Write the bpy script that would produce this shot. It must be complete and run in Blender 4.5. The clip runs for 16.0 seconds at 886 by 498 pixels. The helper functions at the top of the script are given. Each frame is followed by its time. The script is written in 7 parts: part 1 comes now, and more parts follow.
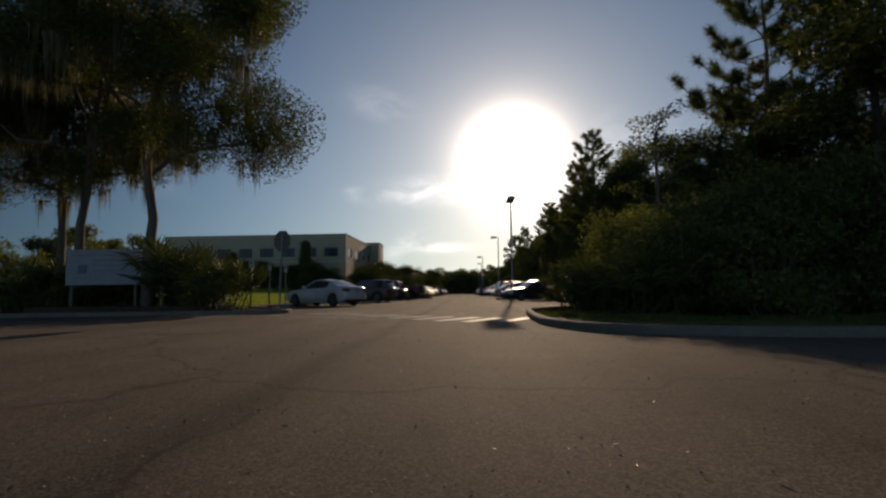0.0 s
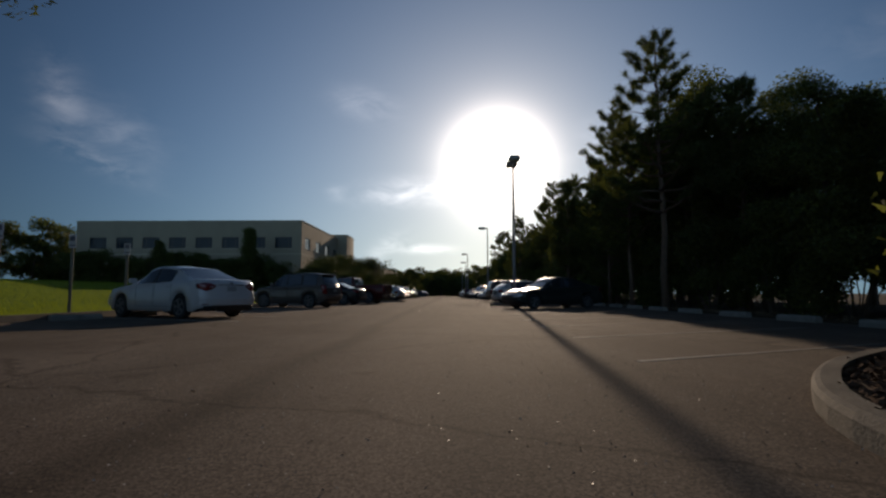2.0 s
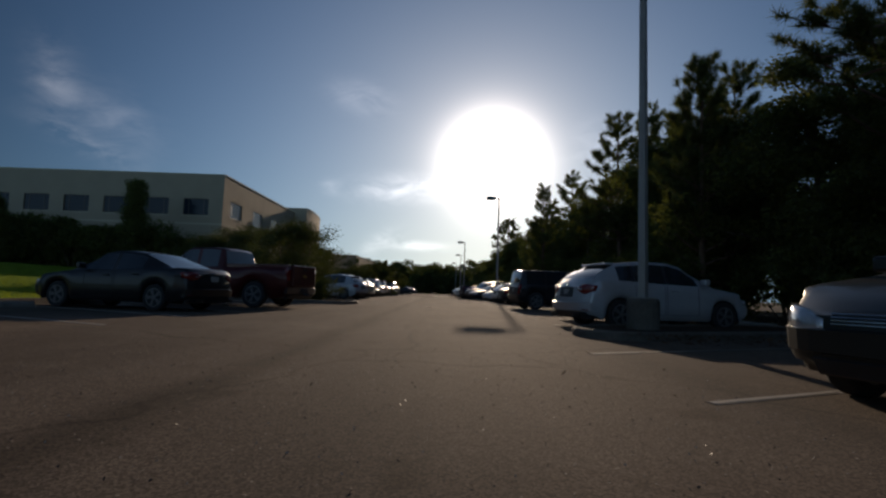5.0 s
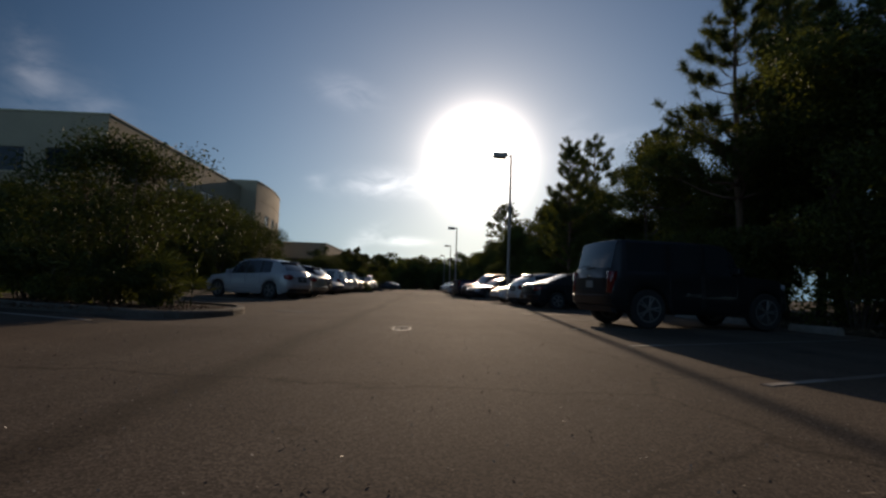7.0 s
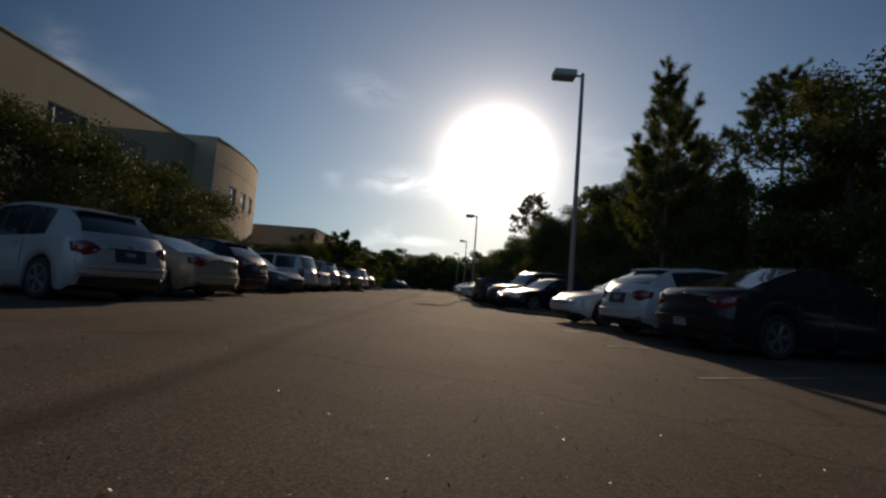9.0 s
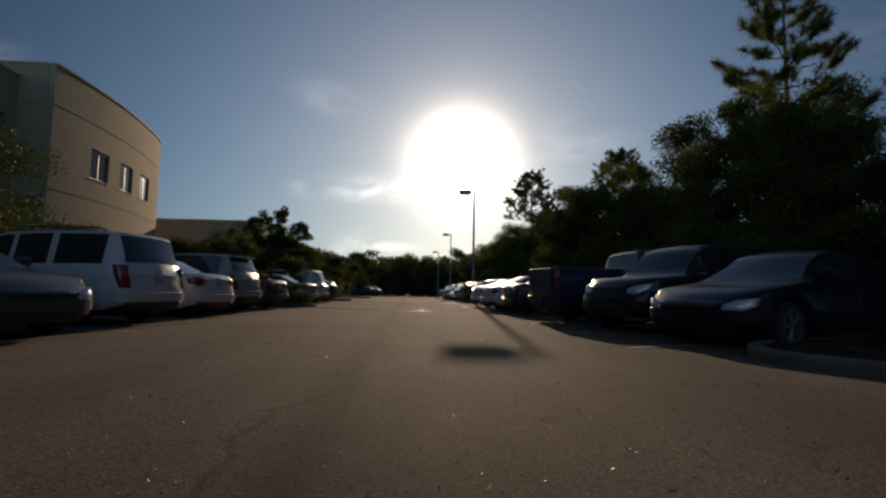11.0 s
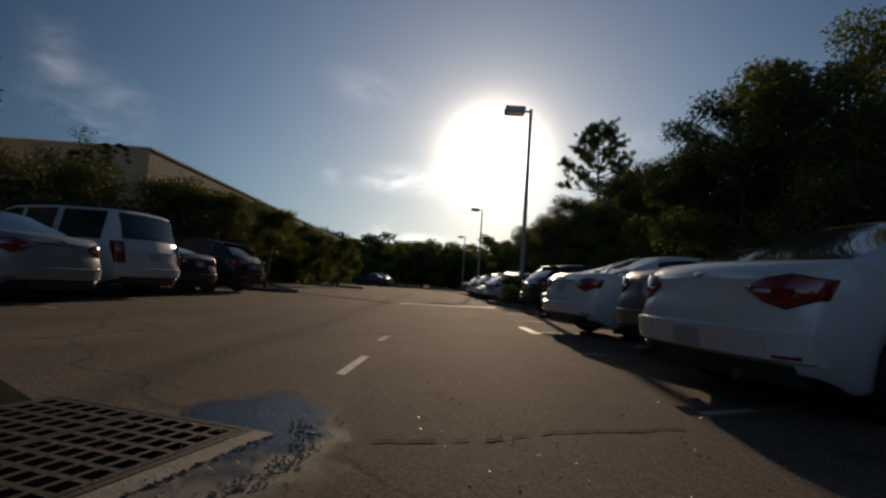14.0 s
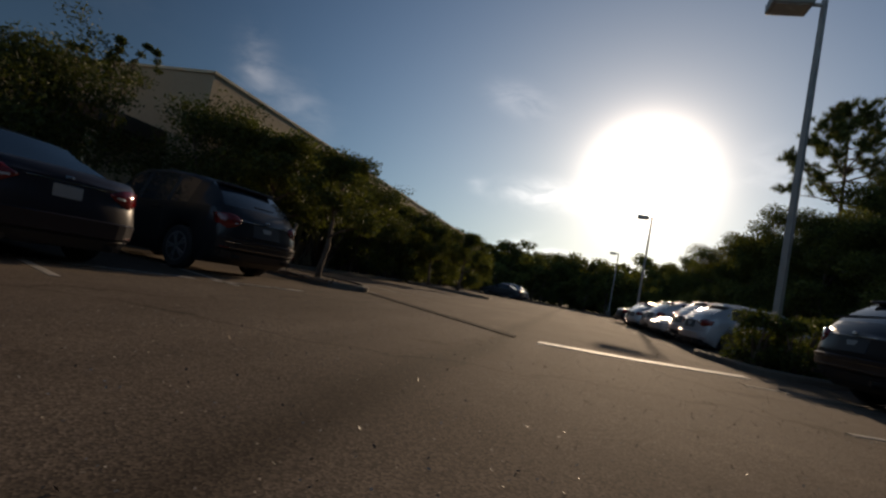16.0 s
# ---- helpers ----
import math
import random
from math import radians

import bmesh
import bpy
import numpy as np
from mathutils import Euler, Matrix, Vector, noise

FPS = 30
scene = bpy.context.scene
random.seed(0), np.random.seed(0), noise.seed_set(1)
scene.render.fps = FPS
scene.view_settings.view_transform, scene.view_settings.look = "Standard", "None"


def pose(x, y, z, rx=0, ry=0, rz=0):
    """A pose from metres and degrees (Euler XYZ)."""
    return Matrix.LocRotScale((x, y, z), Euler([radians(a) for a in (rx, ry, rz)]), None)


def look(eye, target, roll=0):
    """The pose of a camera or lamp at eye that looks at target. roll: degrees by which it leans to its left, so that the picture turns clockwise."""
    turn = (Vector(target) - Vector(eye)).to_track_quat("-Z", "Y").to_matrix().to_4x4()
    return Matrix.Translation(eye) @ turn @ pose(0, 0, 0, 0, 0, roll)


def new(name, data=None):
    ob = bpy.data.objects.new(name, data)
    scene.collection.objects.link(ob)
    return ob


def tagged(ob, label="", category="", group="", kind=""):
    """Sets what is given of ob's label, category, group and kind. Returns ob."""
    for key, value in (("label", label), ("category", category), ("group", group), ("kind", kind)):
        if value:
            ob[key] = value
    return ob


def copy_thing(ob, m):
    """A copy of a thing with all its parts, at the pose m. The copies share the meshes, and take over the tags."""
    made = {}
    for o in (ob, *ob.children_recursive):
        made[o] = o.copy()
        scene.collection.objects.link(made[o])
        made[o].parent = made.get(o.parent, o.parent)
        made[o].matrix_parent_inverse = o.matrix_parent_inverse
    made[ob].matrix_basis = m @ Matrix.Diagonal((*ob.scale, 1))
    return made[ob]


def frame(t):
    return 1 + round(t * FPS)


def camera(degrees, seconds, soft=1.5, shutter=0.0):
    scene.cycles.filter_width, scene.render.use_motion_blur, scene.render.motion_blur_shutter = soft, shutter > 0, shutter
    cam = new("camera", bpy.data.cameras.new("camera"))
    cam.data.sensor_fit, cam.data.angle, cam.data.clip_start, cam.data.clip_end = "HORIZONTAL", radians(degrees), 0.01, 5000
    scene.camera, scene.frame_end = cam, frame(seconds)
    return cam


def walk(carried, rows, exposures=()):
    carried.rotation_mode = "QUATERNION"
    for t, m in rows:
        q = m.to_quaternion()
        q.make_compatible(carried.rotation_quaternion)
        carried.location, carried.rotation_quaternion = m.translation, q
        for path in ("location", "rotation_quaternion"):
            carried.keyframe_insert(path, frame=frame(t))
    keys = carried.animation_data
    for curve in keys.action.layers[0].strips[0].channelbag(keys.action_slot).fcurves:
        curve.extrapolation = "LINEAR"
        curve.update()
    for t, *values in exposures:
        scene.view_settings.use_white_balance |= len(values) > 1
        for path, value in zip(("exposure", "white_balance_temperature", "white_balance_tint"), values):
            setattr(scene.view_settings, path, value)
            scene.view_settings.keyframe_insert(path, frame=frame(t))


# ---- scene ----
cam = camera(80.6, 16.0, soft=2.45)
PATH = [
    (0, (2.11, 0.14, 0.656), (2.027, 2.132, 0.823), -0.8),
    (0.5, (1.85, 4.27, 0.669), (1.864, 6.263, 0.832), -1.0),
    (1, (1.70, 7.811, 0.695), (1.661, 9.804, 0.857), -0.0),
    (1.5, (2.172, 10.603, 0.65), (2.163, 12.596, 0.812), 1.5),
    (2, (2.217, 14.156, 0.669), (2.198, 16.148, 0.841), -0.1),
    (2.5, (2.238, 17.866, 0.666), (2.243, 19.86, 0.823), 0.2),
    (3, (2.209, 21.213, 0.637), (2.197, 23.206, 0.811), -0.0),
    (3.5, (2.166, 24.558, 0.654), (2.208, 26.551, 0.821), 0.7),
    (4, (2.309, 28.088, 0.669), (2.299, 30.08, 0.838), 2.4),
    (6.5, (2.199, 45.63, 0.684), (2.247, 47.623, 0.834), 1.0),
    (7, (2.228, 48.885, 0.681), (2.29, 50.879, 0.83), 2.0),
    (7.5, (2.28, 51.945, 0.67), (2.358, 53.938, 0.814), 1.8),
    (8, (2.358, 54.721, 0.645), (2.449, 56.714, 0.786), 4.7),
    (8.5, (2.526, 58.123, 0.669), (2.541, 60.117, 0.812), 4.5),
    (11, (1.22, 76.224, 0.684), (1.344, 78.213, 0.852), 1.0),
    (11.5, (1.403, 79.534, 0.69), (1.622, 81.516, 0.841), -0.8),
    (12, (1.625, 82.554, 0.699), (1.886, 84.53, 0.857), 2.2),
    (12.5, (1.98, 85.406, 0.68), (2.183, 87.389, 0.838), 4.2),
    (13, (2.141, 88.123, 0.675), (2.278, 90.112, 0.826), 4.7),
    (13.5, (2.286, 90.747, 0.673), (2.398, 92.738, 0.829), 4.8),
    (14, (2.389, 93.543, 0.693), (2.409, 95.538, 0.83), 3.9),
    (14.5, (2.366, 96.136, 0.662), (2.399, 98.13, 0.82), 3.1),
    (15, (2.389, 98.536, 0.668), (2.337, 100.529, 0.823), 6.1),
    (15.5, (2.070, 100.832, 0.652), (1.819, 102.812, 0.785), 8.7),
    (16, (1.666, 102.642, 0.640), (1.162, 104.574, 0.755), 10.9),
]
walk(cam, [(t, look(eye, target, roll)) for t, eye, target, roll in PATH], exposures=[(0.0, -0.02, 8150, 21), (0.5, -0.06, 7700, 20), (1.0, -0.08, 7450, 20), (1.5, -0.1, 7400, 20), (4.5, -0.1, 7250, 20), (8.5, -0.1, 7650, 20), (11.0, -0.1, 7950, 20), (15.0, -0.1, 8050, 20), (16.0, 0.18, 8250, 20)])

# ---- world, sun ----
SUN_AZ, SUN_EL = 5.6, 14.1          # degrees: clockwise from +y, above the horizon
SUN_DIR = Vector((math.sin(radians(SUN_AZ)) * math.cos(radians(SUN_EL)),
                  math.cos(radians(SUN_AZ)) * math.cos(radians(SUN_EL)), math.sin(radians(SUN_EL))))
world = bpy.data.worlds.new("sky")
scene.world = world
world.use_nodes = True
wn, wl = world.node_tree.nodes, world.node_tree.links
wn.clear()


def wmath(op, a, b=None):
    n = wn.new("ShaderNodeMath")
    n.operation = op
    for i, v in enumerate((a, b)):
        if v is None:
            continue
        if isinstance(v, (int, float)):
            n.inputs[i].default_value = v
        else:
            wl.new(v, n.inputs[i])
    return n.outputs[0]


sky = wn.new("ShaderNodeTexSky")
sky.sky_type = "NISHITA"
sky.sun_disc = False
sky.sun_elevation, sky.sun_rotation = radians(SUN_EL), radians(SUN_AZ)
sky.air_density, sky.dust_density, sky.ozone_density = 1.0, 0.25, 3.0
tc = wn.new("ShaderNodeTexCoord")
way = tc.outputs["Generated"]


def angle_from(direction):
    """Degrees between the sky direction and a given one."""
    d = wn.new("ShaderNodeVectorMath")
    d.operation = "DOT_PRODUCT"
    wl.new(way, d.inputs[0])
    d.inputs[1].default_value = direction
    return wmath("MULTIPLY", wmath("ARCCOSINE", wmath("MINIMUM", d.outputs["Value"], 0.99999)), 57.2958)


def gauss(x, width, height):
    q = wmath("DIVIDE", x, width)
    return wmath("MULTIPLY", wmath("EXPONENT", wmath("MULTIPLY", wmath("MULTIPLY", q, q), -1.0)), height)


def sky_way(az, el):
    return (math.sin(radians(az)) * math.cos(radians(el)), math.cos(radians(az)) * math.cos(radians(el)), math.sin(radians(el)))


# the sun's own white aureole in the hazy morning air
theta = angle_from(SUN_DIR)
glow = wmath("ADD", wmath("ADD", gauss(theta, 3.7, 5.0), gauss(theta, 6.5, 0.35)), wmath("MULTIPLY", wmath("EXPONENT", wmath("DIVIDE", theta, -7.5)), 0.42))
# thin cirrus: soft fibrous streaks, each an ellipse on the sky (azimuth, elevation, half-length, half-height, tilt, density)
def along(direction):
    d = wn.new("ShaderNodeVectorMath")
    d.operation = "DOT_PRODUCT"
    wl.new(way, d.inputs[0])
    d.inputs[1].default_value = direction
    return d.outputs["Value"]


def streak(az, el, length, height, tilt, density):
    c = Vector(sky_way(az, el))
    right = c.cross(Vector((0, 0, 1))).normalized()
    up = right.cross(c).normalized()
    ct, st = math.cos(radians(tilt)), math.sin(radians(tilt))
    a = wmath("DIVIDE", along(right * ct + up * st), math.sin(radians(length)))
    b = wmath("DIVIDE", along(up * ct - right * st), math.sin(radians(height)))
    q = wmath("ADD", wmath("MULTIPLY", a, a), wmath("MULTIPLY", b, b))
    g = wmath("MULTIPLY", wmath("EXPONENT", wmath("MULTIPLY", q, -1.0)), density)
    return wmath("MULTIPLY", g, wmath("GREATER_THAN", along(c), 0.0))


mapping = wn.new("ShaderNodeMapping")
mapping.inputs["Rotation"].default_value = (0.0, 0.45, 0.0)
mapping.inputs["Scale"].default_value = (7.0, 7.0, 17.0)
wl.new(way, mapping.inputs["Vector"])
fib = wn.new("ShaderNodeTexNoise")
fib.inputs["Scale"].default_value, fib.inputs["Detail"].default_value, fib.inputs["Roughness"].default_value = 1.7, 9.0, 0.6
fib.inputs["Distortion"].default_value = 0.5
wl.new(mapping.outputs[0], fib.inputs["Vector"])
wisps = wmath("MAXIMUM", wmath("MULTIPLY", wmath("SUBTRACT", fib.outputs[0], 0.34), 2.6), 0.0)
cover = None
for spec in ((-37.4, 17.0, 1.6, 3.0, 10, 0.3), (-34.5, 12.2, 3.6, 0.9, -22, 0.36), (-32.5, 14.6, 3.4, 2.2, -30, 0.2), (-9.0, 20.2, 3.0, 1.4, -8, 0.42),
             (-3.6, 11.1, 4.6, 1.25, 3, 1.5), (-12.2, 10.8, 0.9, 0.8, 0, 0.3), (-2.4, 4.9, 2.5, 0.45, 0, 2.0), (-6.6, 5.2, 2.0, 0.9, 28, 0.8),
             (18.6, 15.5, 4.4, 1.0, 8, 0.42), (16.0, 17.0, 1.8, 1.4, 20, 0.25), (45.0, 22.0, 8.0, 2.5, 10, 0.12), (-62.0, 24.0, 9.0, 3.0, -15, 0.15)):
    g = streak(*spec)
    cover = g if cover is None else wmath("ADD", cover, g)
cloud = wmath("MULTIPLY", wisps, cover)
bg_sky, bg_sun, bg_cloud = (wn.new("ShaderNodeBackground") for _ in range(3))
split, join = wn.new("ShaderNodeSeparateXYZ"), wn.new("ShaderNodeCombineXYZ")
wl.new(way, split.inputs[0])
wl.new(split.outputs[0], join.inputs[0]), wl.new(split.outputs[1], join.inputs[1])
lifted = wmath("SQRT", wmath("ADD", wmath("MULTIPLY", split.outputs[2], split.outputs[2]), 0.014))   # pale, even haze towards the horizon
wl.new(lifted, join.inputs[2])
wl.new(join.outputs[0], sky.inputs["Vector"])


def ease(x, x0, x1, y0, y1):
    n = wn.new("ShaderNodeMapRange")
    n.interpolation_type = "SMOOTHSTEP"
    wl.new(x, n.inputs["Value"])
    for key, v in (("From Min", x0), ("From Max", x1), ("To Min", y0), ("To Max", y1)):
        n.inputs[key].default_value = v
    return n.outputs["Result"]


tint = wn.new("ShaderNodeMixRGB")        # hazy near the sun, clear deep blue away from it
tint.inputs[1].default_value, tint.inputs[2].default_value = (0.86, 1.0, 1.04, 1), (0.68, 0.98, 1.17, 1)
wl.new(wmath("MULTIPLY", ease(theta, 12.0, 50.0, 0.0, 1.0), ease(theta, 75.0, 130.0, 1.0, 0.0)), tint.inputs[0])
deep = wn.new("ShaderNodeMixRGB")
deep.blend_type, deep.inputs[0].default_value = "MULTIPLY", 1.0
wl.new(sky.outputs[0], deep.inputs[1])
wl.new(tint.outputs[0], deep.inputs[2])
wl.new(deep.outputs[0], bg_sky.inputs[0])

# clear sky dims away from the sun; opposite it, boosted as unseen fill light
sky_gain = wmath("MULTIPLY", ease(theta, 12.0, 58.0, 1.0, 0.35), ease(theta, 75.0, 140.0, 1.0, 5.3))
wl.new(wmath("MULTIPLY", sky_gain, 0.07), bg_sky.inputs[1])
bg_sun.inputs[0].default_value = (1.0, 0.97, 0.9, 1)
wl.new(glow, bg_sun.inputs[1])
bg_cloud.inputs[0].default_value = (0.9, 0.95, 1.0, 1)
wl.new(wmath("MULTIPLY", cloud, 0.55), bg_cloud.inputs[1])
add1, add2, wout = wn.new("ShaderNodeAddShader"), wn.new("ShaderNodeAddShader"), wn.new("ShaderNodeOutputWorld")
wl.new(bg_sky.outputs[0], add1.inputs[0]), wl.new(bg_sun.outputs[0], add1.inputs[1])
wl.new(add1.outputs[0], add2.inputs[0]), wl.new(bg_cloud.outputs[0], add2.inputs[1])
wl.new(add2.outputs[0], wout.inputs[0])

sun = new("sun", bpy.data.lights.new("sun", "SUN"))
sun.data.energy, sun.data.angle, sun.data.color = 2.6, radians(0.55), (1.0, 0.86, 0.66)
sun.matrix_world = look((0, 0, 60), Vector((0, 0, 60)) - SUN_DIR)


# ---- materials ----
def surface(name, colour, rough=0.7, metal=0.0, vary=0.25, scale=4.0, bump=0.0, bump_scale=60.0, coat=0.0, second=None, spec=0.5, random_vary=0.0):
    """A node material: colour broken by two scales of noise, roughness that follows them, fine relief."""
    m = bpy.data.materials.new(name)
    m.use_nodes = True
    n, l = m.node_tree.nodes, m.node_tree.links
    b = n["Principled BSDF"]
    co = n.new("ShaderNodeTexCoord")
    big, small = n.new("ShaderNodeTexNoise"), n.new("ShaderNodeTexNoise")
    big.inputs["Scale"].default_value, big.inputs["Detail"].default_value = scale, 5.0
    small.inputs["Scale"].default_value, small.inputs["Detail"].default_value = scale * 11.0, 3.0
    for t in (big, small):
        l.new(co.outputs["Object"], t.inputs["Vector"])
    ramp = n.new("ShaderNodeValToRGB")
    dark = tuple(max(0.0, c * (1 - vary)) for c in colour)
    light = tuple(min(1.0, c * (1 + vary)) for c in colour) if second is None else second
    ramp.color_ramp.elements[0].position, ramp.color_ramp.elements[1].position = 0.32, 0.7
    ramp.color_ramp.elements[0].color, ramp.color_ramp.elements[1].color = (*dark, 1), (*light, 1)
    mix = n.new("ShaderNodeMath")
    mix.operation = "MULTIPLY_ADD"
    l.new(small.outputs[0], mix.inputs[0])
    mix.inputs[1].default_value = 0.4
    scaled = n.new("ShaderNodeMath")
    scaled.operation = "MULTIPLY"
    l.new(big.outputs[0], scaled.inputs[0])
    scaled.inputs[1].default_value = 0.6
    l.new(scaled.outputs[0], mix.inputs[2])
    l.new(mix.outputs[0], ramp.inputs[0])
    last = ramp.outputs[0]
    if random_vary:
        info, hsv = n.new("ShaderNodeObjectInfo"), n.new("ShaderNodeHueSaturation")
        span = n.new("ShaderNodeMapRange")
        span.inputs["To Min"].default_value, span.inputs["To Max"].default_value = 1 - random_vary, 1 + random_vary
        l.new(info.outputs["Random"], span.inputs["Value"])
        l.new(span.outputs[0], hsv.inputs["Value"])
        l.new(last, hsv.inputs["Color"])
        last = hsv.outputs[0]
    l.new(last, b.inputs["Base Color"])
    rr = n.new("ShaderNodeMapRange")
    rr.inputs["To Min"].default_value, rr.inputs["To Max"].default_value = max(0.02, rough - 0.08), min(1.0, rough + 0.08)
    l.new(big.outputs[0], rr.inputs["Value"])
    l.new(rr.outputs[0], b.inputs["Roughness"])
    b.inputs["Metallic"].default_value = metal
    b.inputs["Specular IOR Level"].default_value = spec
    b.inputs["Coat Weight"].default_value = coat
    b.inputs["Coat Roughness"].default_value = 0.06
    if bump:
        bn, bp = n.new("ShaderNodeTexNoise"), n.new("ShaderNodeBump")
        bn.inputs["Scale"].default_value, bn.inputs["Detail"].default_value = bump_scale, 4.0
        l.new(co.outputs["Object"], bn.inputs["Vector"])
        l.new(bn.outputs[0], bp.inputs["Height"])
        bp.inputs["Strength"].default_value, bp.inputs["Distance"].default_value = min(1.0, bump), 0.02
        l.new(bp.outputs[0], b.inputs["Normal"])
    return m


def foliage(name, colour, through_light=0.35, rough=0.65):
    """Leaves: a matt, slightly glossy face that lets some light through, each leaf a little different."""
    m = bpy.data.materials.new(name)
    m.use_nodes = True
    n, l = m.node_tree.nodes, m.node_tree.links
    b, out = n["Principled BSDF"], n["Material Output"]
    geo = n.new("ShaderNodeNewGeometry")
    ramp = n.new("ShaderNodeValToRGB")
    ramp.color_ramp.elements[0].color = (*(c * 0.55 for c in colour), 1)
    ramp.color_ramp.elements[1].color = (min(1, colour[0] * 1.7), min(1, colour[1] * 1.45), colour[2] * 1.1, 1)
    l.new(geo.outputs["Random Per Island"], ramp.inputs[0])
    l.new(ramp.outputs[0], b.inputs["Base Color"])
    b.inputs["Roughness"].default_value = rough
    b.inputs["Specular IOR Level"].default_value = 0.2
    tr, mix, warm = n.new("ShaderNodeBsdfTranslucent"), n.new("ShaderNodeMixShader"), n.new("ShaderNodeMixRGB")
    warm.blend_type, warm.inputs[0].default_value = "MULTIPLY", 1.0
    warm.inputs[2].default_value = (1.55, 1.5, 0.7, 1)
    l.new(ramp.outputs[0], warm.inputs[1])
    l.new(warm.outputs[0], tr.inputs["Color"])
    mix.inputs[0].default_value = through_light
    l.new(b.outputs[0], mix.inputs[1]), l.new(tr.outputs[0], mix.inputs[2])
    l.new(mix.outputs[0], out.inputs["Surface"])
    return m


def window_glass(name, tint=(0.02, 0.025, 0.03), spec=0.6, coat=0.3):
    m = bpy.data.materials.new(name)
    m.use_nodes = True
    b = m.node_tree.nodes["Principled BSDF"]
    b.inputs["Base Color"].default_value = (*tint, 1)
    b.inputs["Roughness"].default_value = 0.04
    b.inputs["Specular IOR Level"].default_value = spec
    b.inputs["Coat Weight"].default_value = coat
    return m


def asphalt_surface():
    m = bpy.data.materials.new("asphalt")
    m.use_nodes = True
    n, l = m.node_tree.nodes, m.node_tree.links
    b = n["Principled BSDF"]
    co = n.new("ShaderNodeTexCoord")

    def noise_at(scale, detail=4.0, rough=0.55, squash=None):
        t = n.new("ShaderNodeTexNoise")
        t.inputs["Scale"].default_value, t.inputs["Detail"].default_value, t.inputs["Roughness"].default_value = scale, detail, rough
        if squash:
            mp = n.new("ShaderNodeMapping")
            mp.inputs["Scale"].default_value = squash
            l.new(co.outputs["Object"], mp.inputs["Vector"])
            l.new(mp.outputs[0], t.inputs["Vector"])
        else:
            l.new(co.outputs["Object"], t.inputs["Vector"])
        return t.outputs[0]

    def ramp(src, p0, c0, p1, c1):
        r = n.new("ShaderNodeValToRGB")
        r.color_ramp.elements[0].position, r.color_ramp.elements[1].position = p0, p1
        r.color_ramp.elements[0].color, r.color_ramp.elements[1].color = (*c0, 1), (*c1, 1)
        l.new(src, r.inputs[0])
        return r.outputs[0]

    def blend(kind, fac, a, c):
        x = n.new("ShaderNodeMixRGB")
        x.blend_type = kind
        for i, v in enumerate((fac, a, c)):
            if isinstance(v, (int, float)):
                x.inputs[i].default_value = v
            else:
                l.new(v, x.inputs[i])
        return x.outputs[0]

    base = ramp(noise_at(0.35, 6, 0.6), 0.3, (0.112, 0.087, 0.069), 0.72, (0.166, 0.135, 0.109))
    lanes = ramp(noise_at(0.6, 5, 0.6, (1.0, 0.07, 1.0)), 0.35, (0.7, 0.7, 0.7), 0.68, (1.12, 1.1, 1.08))
    vor = n.new("ShaderNodeTexVoronoi")
    vor.inputs["Scale"].default_value = 95.0
    l.new(co.outputs["Object"], vor.inputs["Vector"])
    stones = ramp(vor.outputs["Color"], 0.25, (0.55, 0.55, 0.55), 0.95, (1.75, 1.7, 1.62))
    cracks_src = n.new("ShaderNodeTexVoronoi")
    cracks_src.feature = "DISTANCE_TO_EDGE"
    cracks_src.inputs["Scale"].default_value = 0.16
    wob, wobm = n.new("ShaderNodeTexNoise"), n.new("ShaderNodeVectorMath")
    wob.inputs["Scale"].default_value, wob.inputs["Detail"].default_value = 0.9, 6.0
    l.new(co.outputs["Object"], wob.inputs["Vector"])
    wobm.operation = "MULTIPLY_ADD"
    l.new(wob.outputs["Color"], wobm.inputs[0])
    wobm.inputs[1].default_value = (1.3, 1.3, 0)
    l.new(co.outputs["Object"], wobm.inputs[2])
    l.new(wobm.outputs[0], cracks_src.inputs["Vector"])
    cracks = ramp(cracks_src.outputs["Distance"], 0.0, (0.45, 0.45, 0.45), 0.006, (1, 1, 1))
    col = blend("MULTIPLY", 1.0, base, lanes)
    col = blend("MULTIPLY", 0.8, col, stones)
    col = blend("MULTIPLY", 0.8, col, cracks)
    split_xy = n.new("ShaderNodeSeparateXYZ")            # oily strip between the wheel tracks
    l.new(co.outputs["Object"], split_xy.inputs[0])

    def calc(op, a, c):
        q = n.new("ShaderNodeMath")
        q.operation = op
        for i, v in enumerate((a, c)):
            if isinstance(v, (int, float)):
                q.inputs[i].default_value = v
            else:
                l.new(v, q.inputs[i])
        return q.outputs[0]

    wander = calc("MULTIPLY", noise_at(0.25, 3, 0.5), 0.6)
    off = calc("DIVIDE", calc("SUBTRACT", calc("ADD", split_xy.outputs[0], wander), 1.05), 0.2)
    strip = calc("POWER", 2.718, calc("MULTIPLY", calc("MULTIPLY", off, off), -1.0))
    patchy = calc("MULTIPLY", strip, calc("MULTIPLY", noise_at(0.5, 4, 0.6, (1.0, 0.25, 1.0)), 1.5))
    oily = ramp(patchy, 0.0, (1, 1, 1), 1.0, (0.45, 0.44, 0.43))
    col = blend("MULTIPLY", 1.0, col, oily)
    pale = ramp(noise_at(0.55, 5, 0.62), 0.58, (1, 1, 1), 0.74, (1.28, 1.27, 1.25))     # worn, dusty patches
    col = blend("MULTIPLY", 1.0, col, pale)
    spots = ramp(noise_at(1.7, 3, 0.5), 0.64, (1, 1, 1), 0.72, (0.62, 0.6, 0.58))
